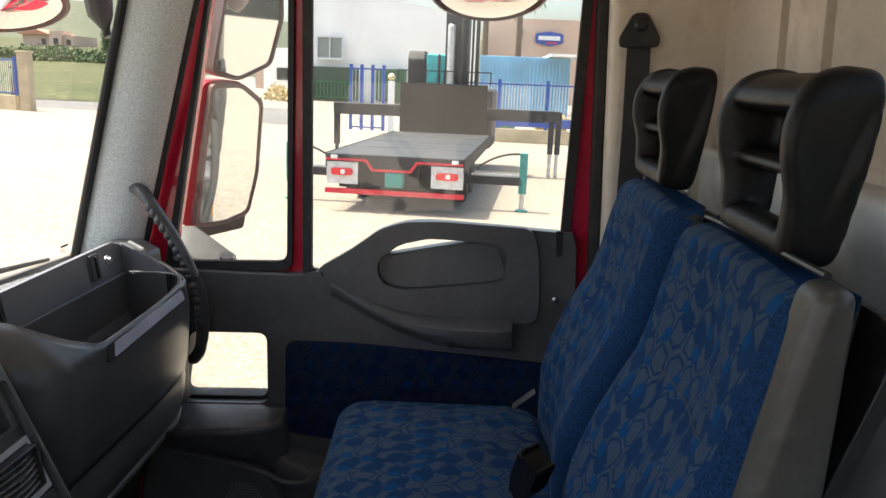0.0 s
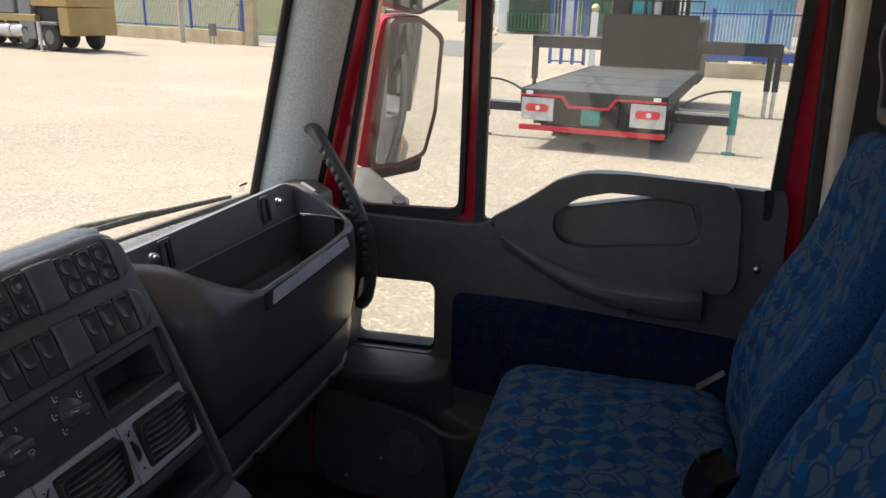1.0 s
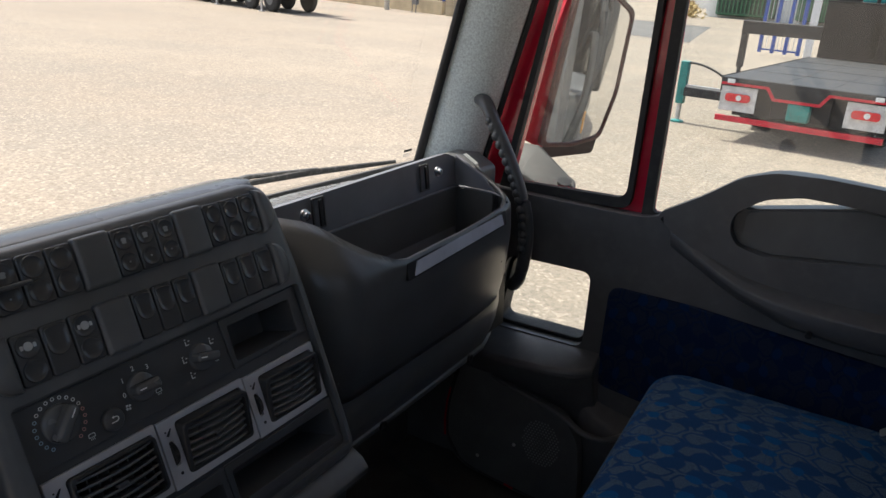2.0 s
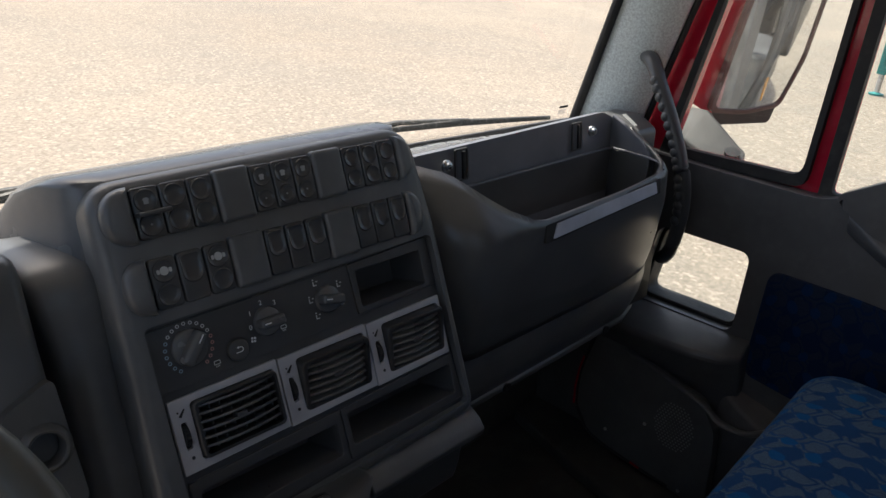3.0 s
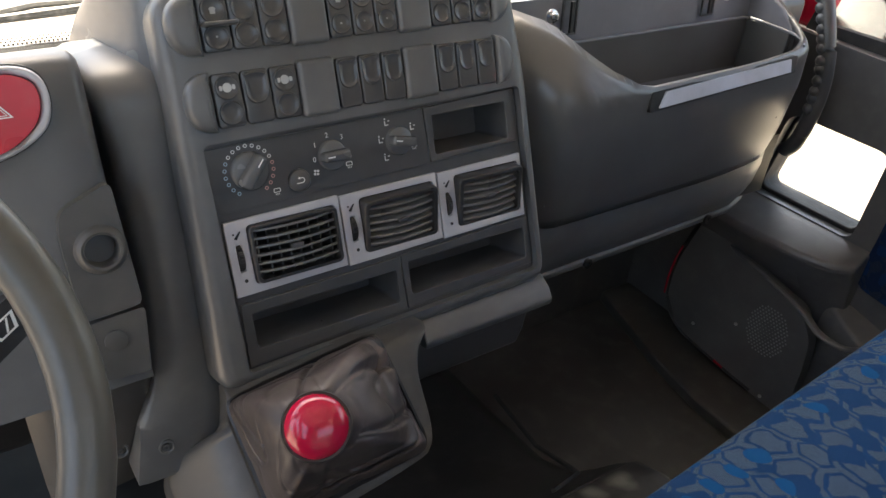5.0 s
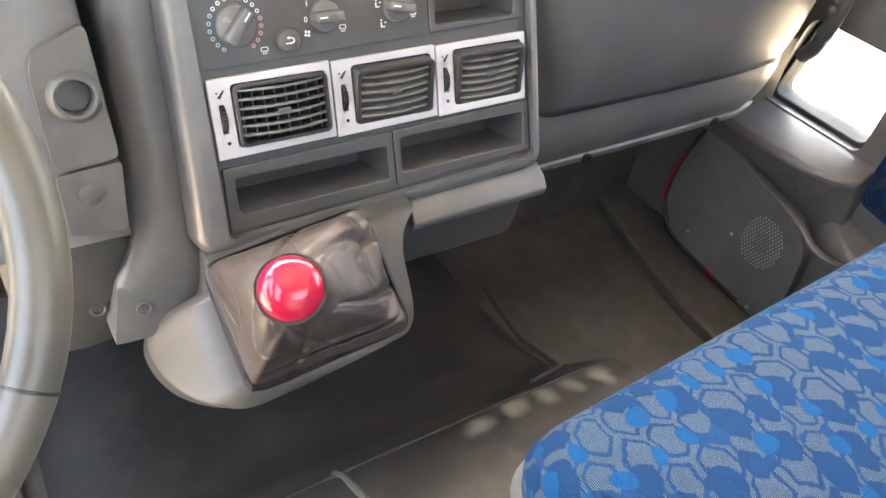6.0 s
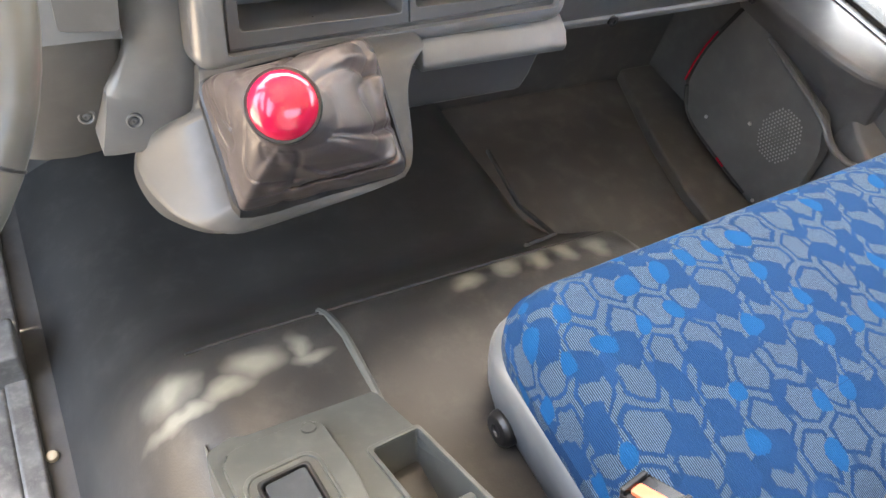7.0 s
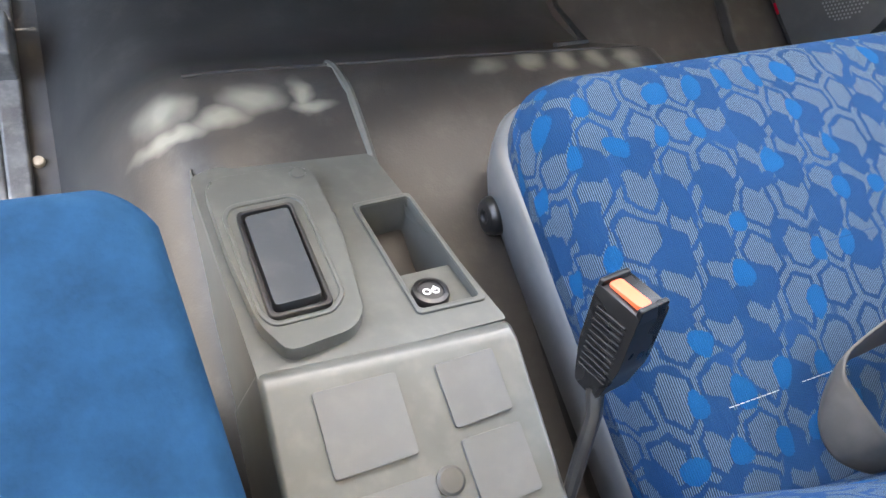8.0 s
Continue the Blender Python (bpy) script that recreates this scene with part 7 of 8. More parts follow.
# ---------------------------------------------------------------- the yard
YARD = pose(0, 0, -1.2, 2.5, 0, 0)
M_GROUND = ground_stuff("yard_ground", (0.320, 0.268, 0.212), (0.385, 0.326, 0.256), (0.272, 0.242, 0.204), fine=32, grit=0.85)
M_ROAD = ground_stuff("road_asphalt", (0.17, 0.165, 0.16), (0.21, 0.20, 0.19), (0.14, 0.14, 0.135))
M_FIELD = ground_stuff("field_grass", (0.072, 0.084, 0.030), (0.118, 0.114, 0.050), (0.046, 0.058, 0.022), fine=2.6, coarse=0.11)
M_HILL = ground_stuff("hill_scrub", (0.085, 0.098, 0.062), (0.125, 0.125, 0.088), (0.052, 0.072, 0.038), fine=0.25, coarse=0.008, grit=0.25)
M_WALLWHITE = surface("white_render", (0.86, 0.85, 0.82), 0.85, grain=20, bump=0.2, worn=0.06, blotch=0.3, dusty=0.08)
M_WALLPINK = surface("salmon_render", (0.55, 0.40, 0.31), 0.85, grain=20, bump=0.2, worn=0.08, blotch=0.3)
M_TAN = surface("tan_stone", (0.46, 0.38, 0.25), 0.85, grain=25, bump=0.4, worn=0.2, blotch=1.5)
M_BLUEPAINT = surface("blue_fence_paint", (0.02, 0.07, 0.33), 0.45, grain=80, bump=0.05)
M_PALEBAR = surface("white_fence_paint", (0.6, 0.62, 0.64), 0.5, grain=80, bump=0.05)
M_GREENPAINT = surface("green_gate_paint", (0.05, 0.17, 0.08), 0.5, grain=60, bump=0.1)
M_DARKGLASS = surface("dark_window", (0.03, 0.033, 0.035), 0.15, grain=50, bump=0)
M_BLUEBOX = surface("container_blue", (0.17, 0.38, 0.55), 0.5, grain=30, bump=0.1, worn=0.2, blotch=0.6)
M_TEAL = surface("teal_paint", (0.02, 0.22, 0.20), 0.4, grain=90, bump=0.1, worn=0.25)
M_TEALBOX = surface("turquoise_paint", (0.02, 0.40, 0.42), 0.4, grain=90, bump=0.1)
M_BED = surface("bed_steel", (0.026, 0.028, 0.031), 0.65, 0.0, grain=120, bump=0.3, worn=0.3, blotch=2)
M_TRUCKBLACK = surface("truck_black", (0.012, 0.012, 0.013), 0.6, grain=90, bump=0.2, worn=0.3, blotch=3)
M_TAILRED = surface("tail_red", (0.55, 0.01, 0.03), 0.4, grain=90, bump=0)
M_LAMP = surface("lamp_red", (0.7, 0.02, 0.03), 0.2, grain=90, bump=0)
# yellow darkened: the truck's shadow side is put into the base colour
M_YELLOW = surface("crane_yellow", (0.34, 0.235, 0.075), 0.45, grain=900, bump=0.1, worn=0.12, blotch=2)
M_TYRE = surface("tyre_rubber", (0.022, 0.022, 0.022), 0.8, grain=60, bump=0.3)
M_ALU = surface("tank_alloy", (0.55, 0.55, 0.55), 0.4, 0.7, grain=60, bump=0.05)
M_LEAF = surface("palm_leaf", (0.09, 0.13, 0.03), 0.6, grain=30, bump=0.2, worn=0.4)
M_TRUNK = surface("palm_trunk", (0.14, 0.095, 0.06), 0.9, grain=40, bump=0.5, worn=0.4)
M_TILE = surface("clay_roof", (0.45, 0.20, 0.11), 0.8, grain=10, bump=0.3)
M_SHRUB = surface("shrub_leaf", (0.070, 0.108, 0.036), 0.8, grain=4, bump=0.3, worn=0.5, blotch=1)
M_DRYGRASS = surface("dry_scrub", (0.36, 0.27, 0.12), 0.9, grain=6, bump=0.3, worn=0.4)


def yard(bm):
    bmesh.ops.transform(bm, matrix=YARD, verts=bm.verts)
    return bm


def yplace(name, x, y, z=0.0):
    p = YARD @ Vector((x, y, z))
    return base(name, *p)


def flat(name, loop, z, material, label, cat):
    bm = bmesh.new()
    bm.faces.new([bm.verts.new(YARD @ Vector((x, y, z))) for x, y in loop])
    return tagged(link_mesh(name, bm, material), label, cat, kind="structure")


flat("ground", [(-300, -600), (1500, -600), (1500, 1500), (-300, 1500)], 0.0, M_GROUND, "pale sunlit gravel yard", "ground")
flat("road", [(36, 9.5), (52, 12.5), (56, 40), (90, 140), (76, 150), (44, 44), (41.5, 23.5)], 0.012, M_ROAD, "grey asphalt road beyond the yard", "road")
flat("road_side", [(52, 12.0), (120, 30), (118, 36), (53, 17.5)], 0.016, M_GROUND, "pale dusty side street", "road")


def slope(x):
    return max(0.0, (x - 50.0) * 0.047)


bm = bmesh.new()
bm.faces.new([bm.verts.new(YARD @ Vector((x, y, 0.03 + (x - 50.0) * 0.047))) for x, y in ((50, 25.0), (62, 26), (260, 100), (420, 420), (150, 420), (62, 70), (51.5, 42))])
tagged(link_mesh("field", bm, M_FIELD), "green grassy field rising across the road", "field", kind="structure")

# hills as an uneven ridge far off
def ridge(name, cx, cy, r0, r1, a0, a1, h, seed, material, label):
    bm = bmesh.new()
    rows = []
    for j in range(9):
        r = r0 + (r1 - r0) * j / 8
        row = []
        for i in range(61):
            a = radians(a0 + (a1 - a0) * i / 60)
            hh = h * (j / 8) ** 1.2 * (0.55 + 0.6 * noise.fractal((i * 0.09 + seed, j * 0.10, seed), 1.0, 2.0, 4) + 0.25 * math.sin(i * 0.16 + seed))
            row.append(YARD @ Vector((cx + r * math.cos(a), cy + r * math.sin(a), max(-1, hh))))
        rows.append(row)
    loft(bm, rows, closed=False)
    return tagged(link_mesh(name, bm, material, sharp=180), label, "hill", kind="structure")


ridge("backdrop", 0, 0, 330, 760, -25, 80, 76, 3.3, M_HILL, "hazy scrub covered hills far off")


def put(name, bm, material, parent, label="", bevel=0.0):
    return part(name, yard(bm), material, parent, label, bevel)


# ---- flatbed truck with its load bed towards the cab
flatbed = tagged(yplace("flatbed_truck", 13.5, 1.65), "black flatbed crane truck with red tail marking, legs spread", "truck")
TK = Matrix.Translation((13.5, 1.65, 0)) @ Matrix.Rotation(radians(-4.35), 4, "Z")


def tput(name, bm, material, label="", bevel=0.01, parent=None):
    bmesh.ops.transform(bm, matrix=TK, verts=bm.verts)
    return part(name, yard(bm), material, parent or flatbed, label, bevel)


tput("bed", boxes((0.0, 6.3, -1.25, 1.25, 0.95, 1.05)), M_BED, "worn dark steel load bed", 0.01)
tput("bed_seam", boxes((0.02, 6.2, 0.30, 0.31, 1.050, 1.054), (0.02, 6.2, -0.41, -0.40, 1.050, 1.054)), M_TRUCKBLACK, "seams in the bed", 0.0)
for x in (1.55, 3.1, 4.65):
    tput("cross_seam", boxes((x, x + 0.02, -1.2, 1.2, 1.050, 1.054)), M_TRUCKBLACK, "cross seam in the bed", 0.0)
for y in (-0.9, 0.9):
    tput("mud_flap", boxes((1.22, 1.26, y - 0.30, y + 0.30, 0.20, 0.92)), M_TYRE, "black rubber mud flap", 0.01)
tput("side_rail", boxes((0.0, 6.3, -1.27, -1.25, 0.80, 1.06)), M_TRUCKBLACK, "dark side rail")
tput("side_rail", boxes((0.0, 6.3, 1.25, 1.27, 0.80, 1.06)), M_TRUCKBLACK, "dark side rail")
tail = [(-1.25, 0.925), (-1.25, 1.04), (1.25, 1.04), (1.25, 0.925), (0.42, 0.925), (0.30, 0.76), (-0.40, 0.76), (-0.52, 0.925)]
TAILP = axes((-0.02, 0, 0), (0, -1, 0), (0, 0, 1))
tput("tail_plate", plated([tail], TAILP, 0.02), M_TRUCKBLACK, "black tail plate with a stepped lower edge", 0.004)
strip = [(-1.25, 0.925), (-1.25, 0.965), (-0.50, 0.965), (-0.38, 0.80), (0.28, 0.80), (0.40, 0.965), (1.25, 0.965), (1.25, 0.925), (0.43, 0.925), (0.31, 0.755), (-0.41, 0.755), (-0.53, 0.925)]
tput("tail_strip", plated([strip], Matrix.Translation((-0.004, 0, 0)) @ TAILP, 0.006), M_TAILRED, "bright red stepped tail strip", 0.0)
for y in (-1.1, 1.1):
    tput("marker_lamp", boxes((-0.035, -0.015, y - 0.06, y + 0.06, 0.955, 1.02)), M_WHITE, "small white and red marker lamp", 0.004)
for y in (-0.96, 0.96):
    pl = tput("lamp_board", boxes((0.02, 0.05, y - 0.29, y + 0.29, 0.50, 0.90)), surface("lamp_board_white", (0.6, 0.6, 0.58), 0.6, grain=100, bump=0), "pale lamp board", 0.004)
    tput("tail_lamp", plated([rrect(-y - 0.20, -y + 0.20, 0.66, 0.79, 0.05)], Matrix.Translation((0.0, 0, 0)) @ TAILP, 0.03), M_LAMP, "red tail lamp", 0.01, pl)
    tput("lamp_lens", plated([circle(-y + 0.02, 0.725, 0.045, 16)], Matrix.Translation((-0.006, 0, 0)) @ TAILP, 0.01), M_WHITE, "white lens in the tail lamp", 0.0, pl)
tput("bumper_bar", boxes((-0.03, 0.05, -1.27, 1.27, 0.33, 0.42)), M_TAILRED, "red and white bumper bar", 0.006)
tput("underframe", boxes((0.15, 6.0, -0.45, 0.45, 0.45, 0.95), (0.3, 0.5, -1.1, 1.1, 0.40, 0.9)), M_TRUCKBLACK, "black underframe", 0.02)
tput("coupling", boxes((-0.01, 0.2, -0.17, 0.17, 0.47, 0.76)), M_TEAL, "teal trailer coupling", 0.03)
for x in (1.9, 3.1):
    for y in (-1.0, 1.0):
        tput("wheel", lathed([(0, -0.14), (0.30, -0.14), (0.46, -0.13), (0.49, -0.08), (0.49, 0.08), (0.46, 0.13), (0.30, 0.14), (0, 0.14)], Matrix.Translation((x, y, 0.49)) @ Euler((radians(90), 0, 0)).to_matrix().to_4x4(), 28), M_TYRE, "black truck tyre", 0.0)
for s, yy in ((-1, -2.28), (1, 2.28)):
    arm = tput("stabiliser_arm", boxes((1.0, 1.14, min(s * 0.4, yy), max(s * 0.4, yy), 0.50, 0.66)), M_TRUCKBLACK, "black stabiliser arm", 0.01)
    tput("arm_inner", boxes((1.03, 1.11, min(s * 1.3, yy), max(s * 1.3, yy), 0.66, 0.70)), M_ALU, "bright sliding arm edge", 0.0, arm)
    tput("leg", boxes((1.0, 1.14, yy - 0.075, yy + 0.075, 0.35, 1.12)), M_TEAL, "teal stabiliser leg", 0.015, arm)
    tput("foot_tube", lathed([(0.045, 0.03), (0.045, 0.5), (0.02, 0.5)], Matrix.Translation((1.07, yy, 0)), 14), M_ALU, "bright foot tube", 0.0, arm)
    tput("foot_pad", lathed([(0, 0), (0.12, 0), (0.12, 0.03), (0.05, 0.05), (0, 0.05)], Matrix.Translation((1.07, yy, 0)), 16), M_TEAL, "foot pad", 0.0, arm)
    tput("hose", tubed(smooth_loop([(1.05, yy, 1.1), (1.05, yy - s * 0.3, 1.08), (1.05, yy - s * 0.6, 0.98), (1.05, yy - s * 0.9, 0.8)], 4, closed=False), 0.02, 8), M_TRUCKBLACK, "black hydraulic hose", 0.0, arm)
tput("headboard", boxes((6.3, 6.40, -1.13, 1.13, 1.05, 2.30)), surface("headboard_black", (0.009, 0.009, 0.010), 0.75, grain=60, bump=0.2, worn=0.15, blotch=2, dusty=0.0, spec=0.12), "tall dull black headboard", 0.015)
tput("headboard_ladder", boxes((6.28, 6.30, -0.06, 0.10, 1.15, 1.95), *[(6.27, 6.30, -0.11, 0.12, 1.45 + 0.11 * k, 1.49 + 0.11 * k) for k in range(5)]), surface("dark_slots", (0.003, 0.003, 0.003), 0.9, grain=60, bump=0.1, worn=0.05, dusty=0.0, spec=0.1), "dark ladder on the headboard", 0.0)
tput("front_beam", boxes((6.5, 6.75, -3.0, 2.95, 1.42, 1.72)), M_TRUCKBLACK, "long black front stabiliser beam", 0.02)
for y, n in ((2.88, 1), (-2.80, 1), (-2.98, 1)):
    lg = tput("front_leg", boxes((6.55, 6.70, y - 0.07, y + 0.07, 0.62, 1.70)), M_TRUCKBLACK, "black stabiliser leg", 0.01)
    tput("foot_tube", lathed([(0.05, 0.0), (0.05, 0.7), (0.0, 0.7)], Matrix.Translation((6.62, y, 0)), 14), M_ALU if y < 0 else M_TRUCKBLACK, "foot tube", 0.0, lg)
tput("cab", boxes((7.4, 9.2, -1.2, 1.2, 0.6, 2.2)), M_TRUCKBLACK, "dark truck cab behind the headboard", 0.1)
tput("turquoise_box", boxes((6.8, 7.3, -0.06, 0.54, 2.3, 3.05)), M_TEALBOX, "turquoise oil tank", 0.04)
tput("black_box", lofted([[(x, 0.58, z), (x, 1.04, z), (x + 0.4, 1.04, z), (x + 0.4, 0.58, z)] for x, z in ((6.8, 2.2), (6.8, 2.9), (6.95, 3.12))]), M_TRUCKBLACK, "black ribbed box", 0.05)
for k in range(8):
    tput("box_rib", boxes((6.77, 6.80, 0.60, 0.85, 2.32 + 0.075 * k, 2.36 + 0.075 * k)), M_TYRE, "rib of the black box", 0.0)
crane = tput("crane_column", boxes((6.7, 7.3, -0.55, 0.05, 1.7, 4.3)), M_TRUCKBLACK, "dark folded crane column", 0.04)
for y, r, z0, z1, mt in ((-0.12, 0.10, 2.3, 3.75, M_ALU), (-0.42, 0.05, 2.3, 4.4, M_TRUCKBLACK), (0.18, 0.04, 2.3, 3.0, M_TRUCKBLACK), (-0.80, 0.05, 2.2, 4.2, M_TRUCKBLACK), (-0.68, 0.03, 2.2, 4.2, M_TRUCKBLACK)):
    tput("crane_tube", lathed([(r, z0), (r, z1), (r * 0.7, z1 + 0.04), (0, z1 + 0.04)], Matrix.Translation((6.6, y, 0)), 14), mt, "crane cylinder tube", 0.0, crane)
for i in range(5):
    tput("guard_rail_post", boxes((6.45, 6.48, -1.2 + 0.6 * i, -1.17 + 0.6 * i, 2.3, 2.62)), M_TRUCKBLACK, "dark guard rail post", 0.0)
tput("guard_rail", boxes((6.45, 6.48, -1.2, 1.25, 2.60, 2.63)), M_TRUCKBLACK, "dark guard rail", 0.0)

# ---- fences
def fence(name, p, q, wall_h, h, posts, bars, label, wall=True, bar=0.014, plate_h=0.03):
    f = tagged(yplace(name, p[0], p[1]), label, "fence")
    d = Vector((q[0] - p[0], q[1] - p[1], 0))
    L = d.length
    m = Matrix.Translation((p[0], p[1], 0)) @ Matrix.Rotation(math.atan2(d.y, d.x), 4, "Z")

    def fp(nm, bm, mt, lab, bev=0.0):
        bmesh.ops.transform(bm, matrix=m, verts=bm.verts)
        return part(nm, yard(bm), mt, f, lab, bev)
    if wall:
        fp("base_wall", boxes((0, L, -0.12, 0.12, 0, wall_h)), M_TAN, "low tan base wall", 0.02)
    for i in range(posts + 1):
        x = L * i / posts
        fp("post", boxes((x - 0.06, x + 0.06, -0.06, 0.06, wall_h, h)), M_BLUEPAINT, "blue fence post")
    for z, e in ((wall_h + 0.09 + plate_h, plate_h), (h - 0.18, 0.03)):
        fp("rail", boxes((0, L, -0.025, 0.025, z - e, z + e)), M_BLUEPAINT, "blue fence rail")
    bm = bmesh.new()
    for i in range(bars):
        x = L * (i + 0.5) / bars
        box(bm, x - bar, x + bar, -bar, bar, wall_h + 0.1, h - 0.1)
    fp("bars", bm, M_PALEBAR, "thin pale upright bars")["kind"] = "stuff"
    return f


fence("yard_fence", (31.5, 1.5), (30.3, -14), 0.55, 2.5, 8, 130, "blue and white bar fence on a tan wall", plate_h=0.17)
fence("gate_fence", (33.2, 5.95), (33.0, 4.5), 0.12, 2.9, 3, 10, "blue barred gate between posts", wall=False, bar=0.008)
fence("road_fence", (38.4, 24.2), (46.5, 50.0), 0.75, 2.7, 6, 190, "blue barred fence on a low tan wall", bar=0.008)
pil = tagged(yplace("gate_pillar", 38.2, 23.5), "tan brick gate pillar at the fence end", "pillar")
for k in range(18):
    put("course", boxes((37.95, 38.45, 23.25, 23.80, 0.16 * k, 0.16 * k + 0.145)), M_TAN, pil, "", 0.01)
put("core", boxes((37.98, 38.42, 23.28, 23.77, 0, 2.9)), M_WALLPINK, pil, "mortar core")
put("cap", boxes((37.9, 38.5, 23.2, 23.85, 2.88, 3.0)), M_TAN, pil, "pillar cap", 0.02)
gp = tagged(yplace("gate_post", 33.7, 4.25), "pale gate pillar with a round lamp globe", "gate pillar")
put("pillar", boxes((33.55, 33.85, 4.12, 4.38, 0, 2.25)), M_WALLWHITE, gp, "pale rendered pillar", 0.02)
put("globe", lathed([(0.0, -0.17), (0.09, -0.14), (0.15, -0.06), (0.17, 0), (0.15, 0.06), (0.09, 0.14), (0, 0.17)], Matrix.Translation((33.7, 4.25, 2.42)), 18), surface("aged_globe", (0.62, 0.52, 0.30), 0.4, grain=60, bump=0), gp, "round yellowed lamp globe")
pole = tagged(yplace("lamp_pole", 38.6, 28.0), "pale tall lamp pole by the fence", "pole")
put("shaft", lathed([(0.16, 0), (0.15, 1.2), (0.13, 8), (0.0, 8)], Matrix.Translation((38.4, 28.2, 0)), 14), surface("pole_concrete", (0.45, 0.42, 0.36), 0.8, grain=20), pole, "concrete shaft")
binb = tagged(yplace("litter_bin", 38.3, 26.0), "dark grey litter bin on legs", "bin")
put("box", boxes((38.05, 38.35, 25.85, 26.2, 0.45, 1.15)), M_GREYPLASTIC, binb, "grey bin box", 0.04)
put("leg", boxes((38.08, 38.12, 25.87, 25.91, 0, 0.45), (38.08, 38.12, 26.14, 26.18, 0, 0.45)), M_GREYPLASTIC, binb, "thin legs")
for x, y, mt, lab in ((36.0, -0.6, M_GREENPAINT, "green recycling bin"), (36.2, -3.0, M_YELLOW, "yellow recycling bin"), (36.6, -4.8, M_BLUEPAINT, "blue recycling bin")):
    b_ = tagged(yplace("recycling_bin", x, y), lab + " behind the fence", "bin", "recycling bins")
    put("body", lofted([[(x + 0.6 * s * a, y + 0.7 * s * b, z) for a, b in ((-1, -1), (1, -1), (1, 1), (-1, 1))] for s, z in ((0.9, 0), (1.0, 0.2), (1.0, 0.85), (0.7, 1.05))]), mt, b_, lab, 0.05)

# ---- buildings
white = tagged(yplace("white_building", 72, 9), "large white rendered industrial building", "building")
bm = bmesh.new()
gable = [(70.5, 17.6, 0.0), (70.5, 17.6, 9.6), (71.5, 9.0, 9.4), (72.5, 1.2, 7.8), (72.5, 1.2, 0.0)]
loft(bm, [gable, [(x + 24, y, z) for x, y, z in gable]])
put("wall", bm, M_WALLWHITE, white, "white rendered wall")
for y0, y1, z0, z1 in ((13.4, 15.6, 3.9, 5.7),):
    wn_ = put("window", boxes((70.25, 70.6, y0, y1, z0, z1)), surface("shuttered_pane", (0.20, 0.23, 0.21), 0.4, grain=50, bump=0), white, "grey-green window", 0.02)
    for a0, a1, b0, b1 in ((y0 - 0.12, y1 + 0.12, z0 - 0.16, z0), (y0 - 0.12, y1 + 0.12, z1, z1 + 0.12), (y0 - 0.12, y0, z0, z1), (y1, y1 + 0.12, z0, z1), ((y0 + y1) / 2 - 0.05, (y0 + y1) / 2 + 0.05, z0, z1)):
        put("frame_bar", boxes((70.1, 70.24, a0, a1, b0, b1)), M_PALEBAR, wn_, "pale window frame")
for y0, y1 in ((12.0, 16.6), (7.6, 10.2)):
    dr = put("door", boxes((70.2, 71.6, y0, y1, 0.2, 3.1)), surface("green_shade", (0.045, 0.075, 0.050), 0.8, grain=40, bump=0.1), white, "dark doorway behind green bars")
    put("grating", boxes(*[(70.05, 70.12, y0 + (y1 - y0) * k / 14, y0 + (y1 - y0) * k / 14 + 0.1, 0.3, 3.1 if y0 < 10 else 1.9) for k in range(15)], (70.05, 70.12, y0, y1, 0.3, 0.45), (70.05, 70.12, y0, y1, 1.7, 1.85)), M_GREENPAINT, dr, "green barred grating")
pink = tagged(yplace("salmon_building", 90, -8), "salmon rendered warehouse with a blue sign", "building")
put("wall", boxes((88, 110, -26, 0.5, 0, 9.3)), M_WALLPINK, pink, "salmon rendered wall")
sg = put("sign", plated([round_corners([(-8.1, 6.75), (-6.6, 6.4), (-5.0, 6.75), (-5.0, 7.75), (-6.6, 8.0), (-8.1, 7.75)], 0.25)], axes((87.8, 0, 0), (0, 1, 0), (0, 0, 1)), 0.1), M_BLUEPAINT, pink, "blue six-sided sign")
put("sign_bar", boxes((87.62, 87.72, -7.75, -5.35, 7.05, 7.5)), M_WHITE, sg, "white bar across the sign")
put("sign_swoosh", boxes((87.62, 87.72, -7.4, -6.2, 6.72, 6.85)), M_LAMP, sg, "red line under the bar")
for y in (-3.4, -10.2):
    put("wall_lamp", boxes((87.6, 88, y - 0.2, y + 0.2, 7.4, 8.2)), M_GREYPLASTIC, pink, "grey wall lamp")
put("window", boxes((87.9, 88.1, -11.8, -10.8, 0.5, 2.6)), M_DARKGLASS, pink, "dark window")
boxc = tagged(yplace("blue_container", 50, -3), "weathered light blue shipping container behind the fence", "container")
put("body", boxes((48.5, 54, -5.0, 0.6, 0, 3.95)), M_BLUEBOX, boxc, "blue corrugated body", 0.02)
for k in range(24):
    put("rib", boxes((48.44, 48.5, -4.9 + 0.23 * k, -4.79 + 0.23 * k, 0.15, 3.8)), M_BLUEBOX, boxc)
canopy = tagged(yplace("pale_canopy", 50, -6.5), "pale canopy beside the container", "canopy")
put("roof", boxes((46.5, 54, -9.2, -3.6, 3.98, 4.12)), M_WALLWHITE, canopy, "thin pale roof")
for y in (-5.2, -9.0):
    put("post", boxes((46.7, 46.8, y - 0.05, y + 0.05, 0, 3.98)), M_PALEBAR, canopy, "slim post")
far = tagged(yplace("far_sheds", 120, 30), "row of low white sheds along the side street", "building")
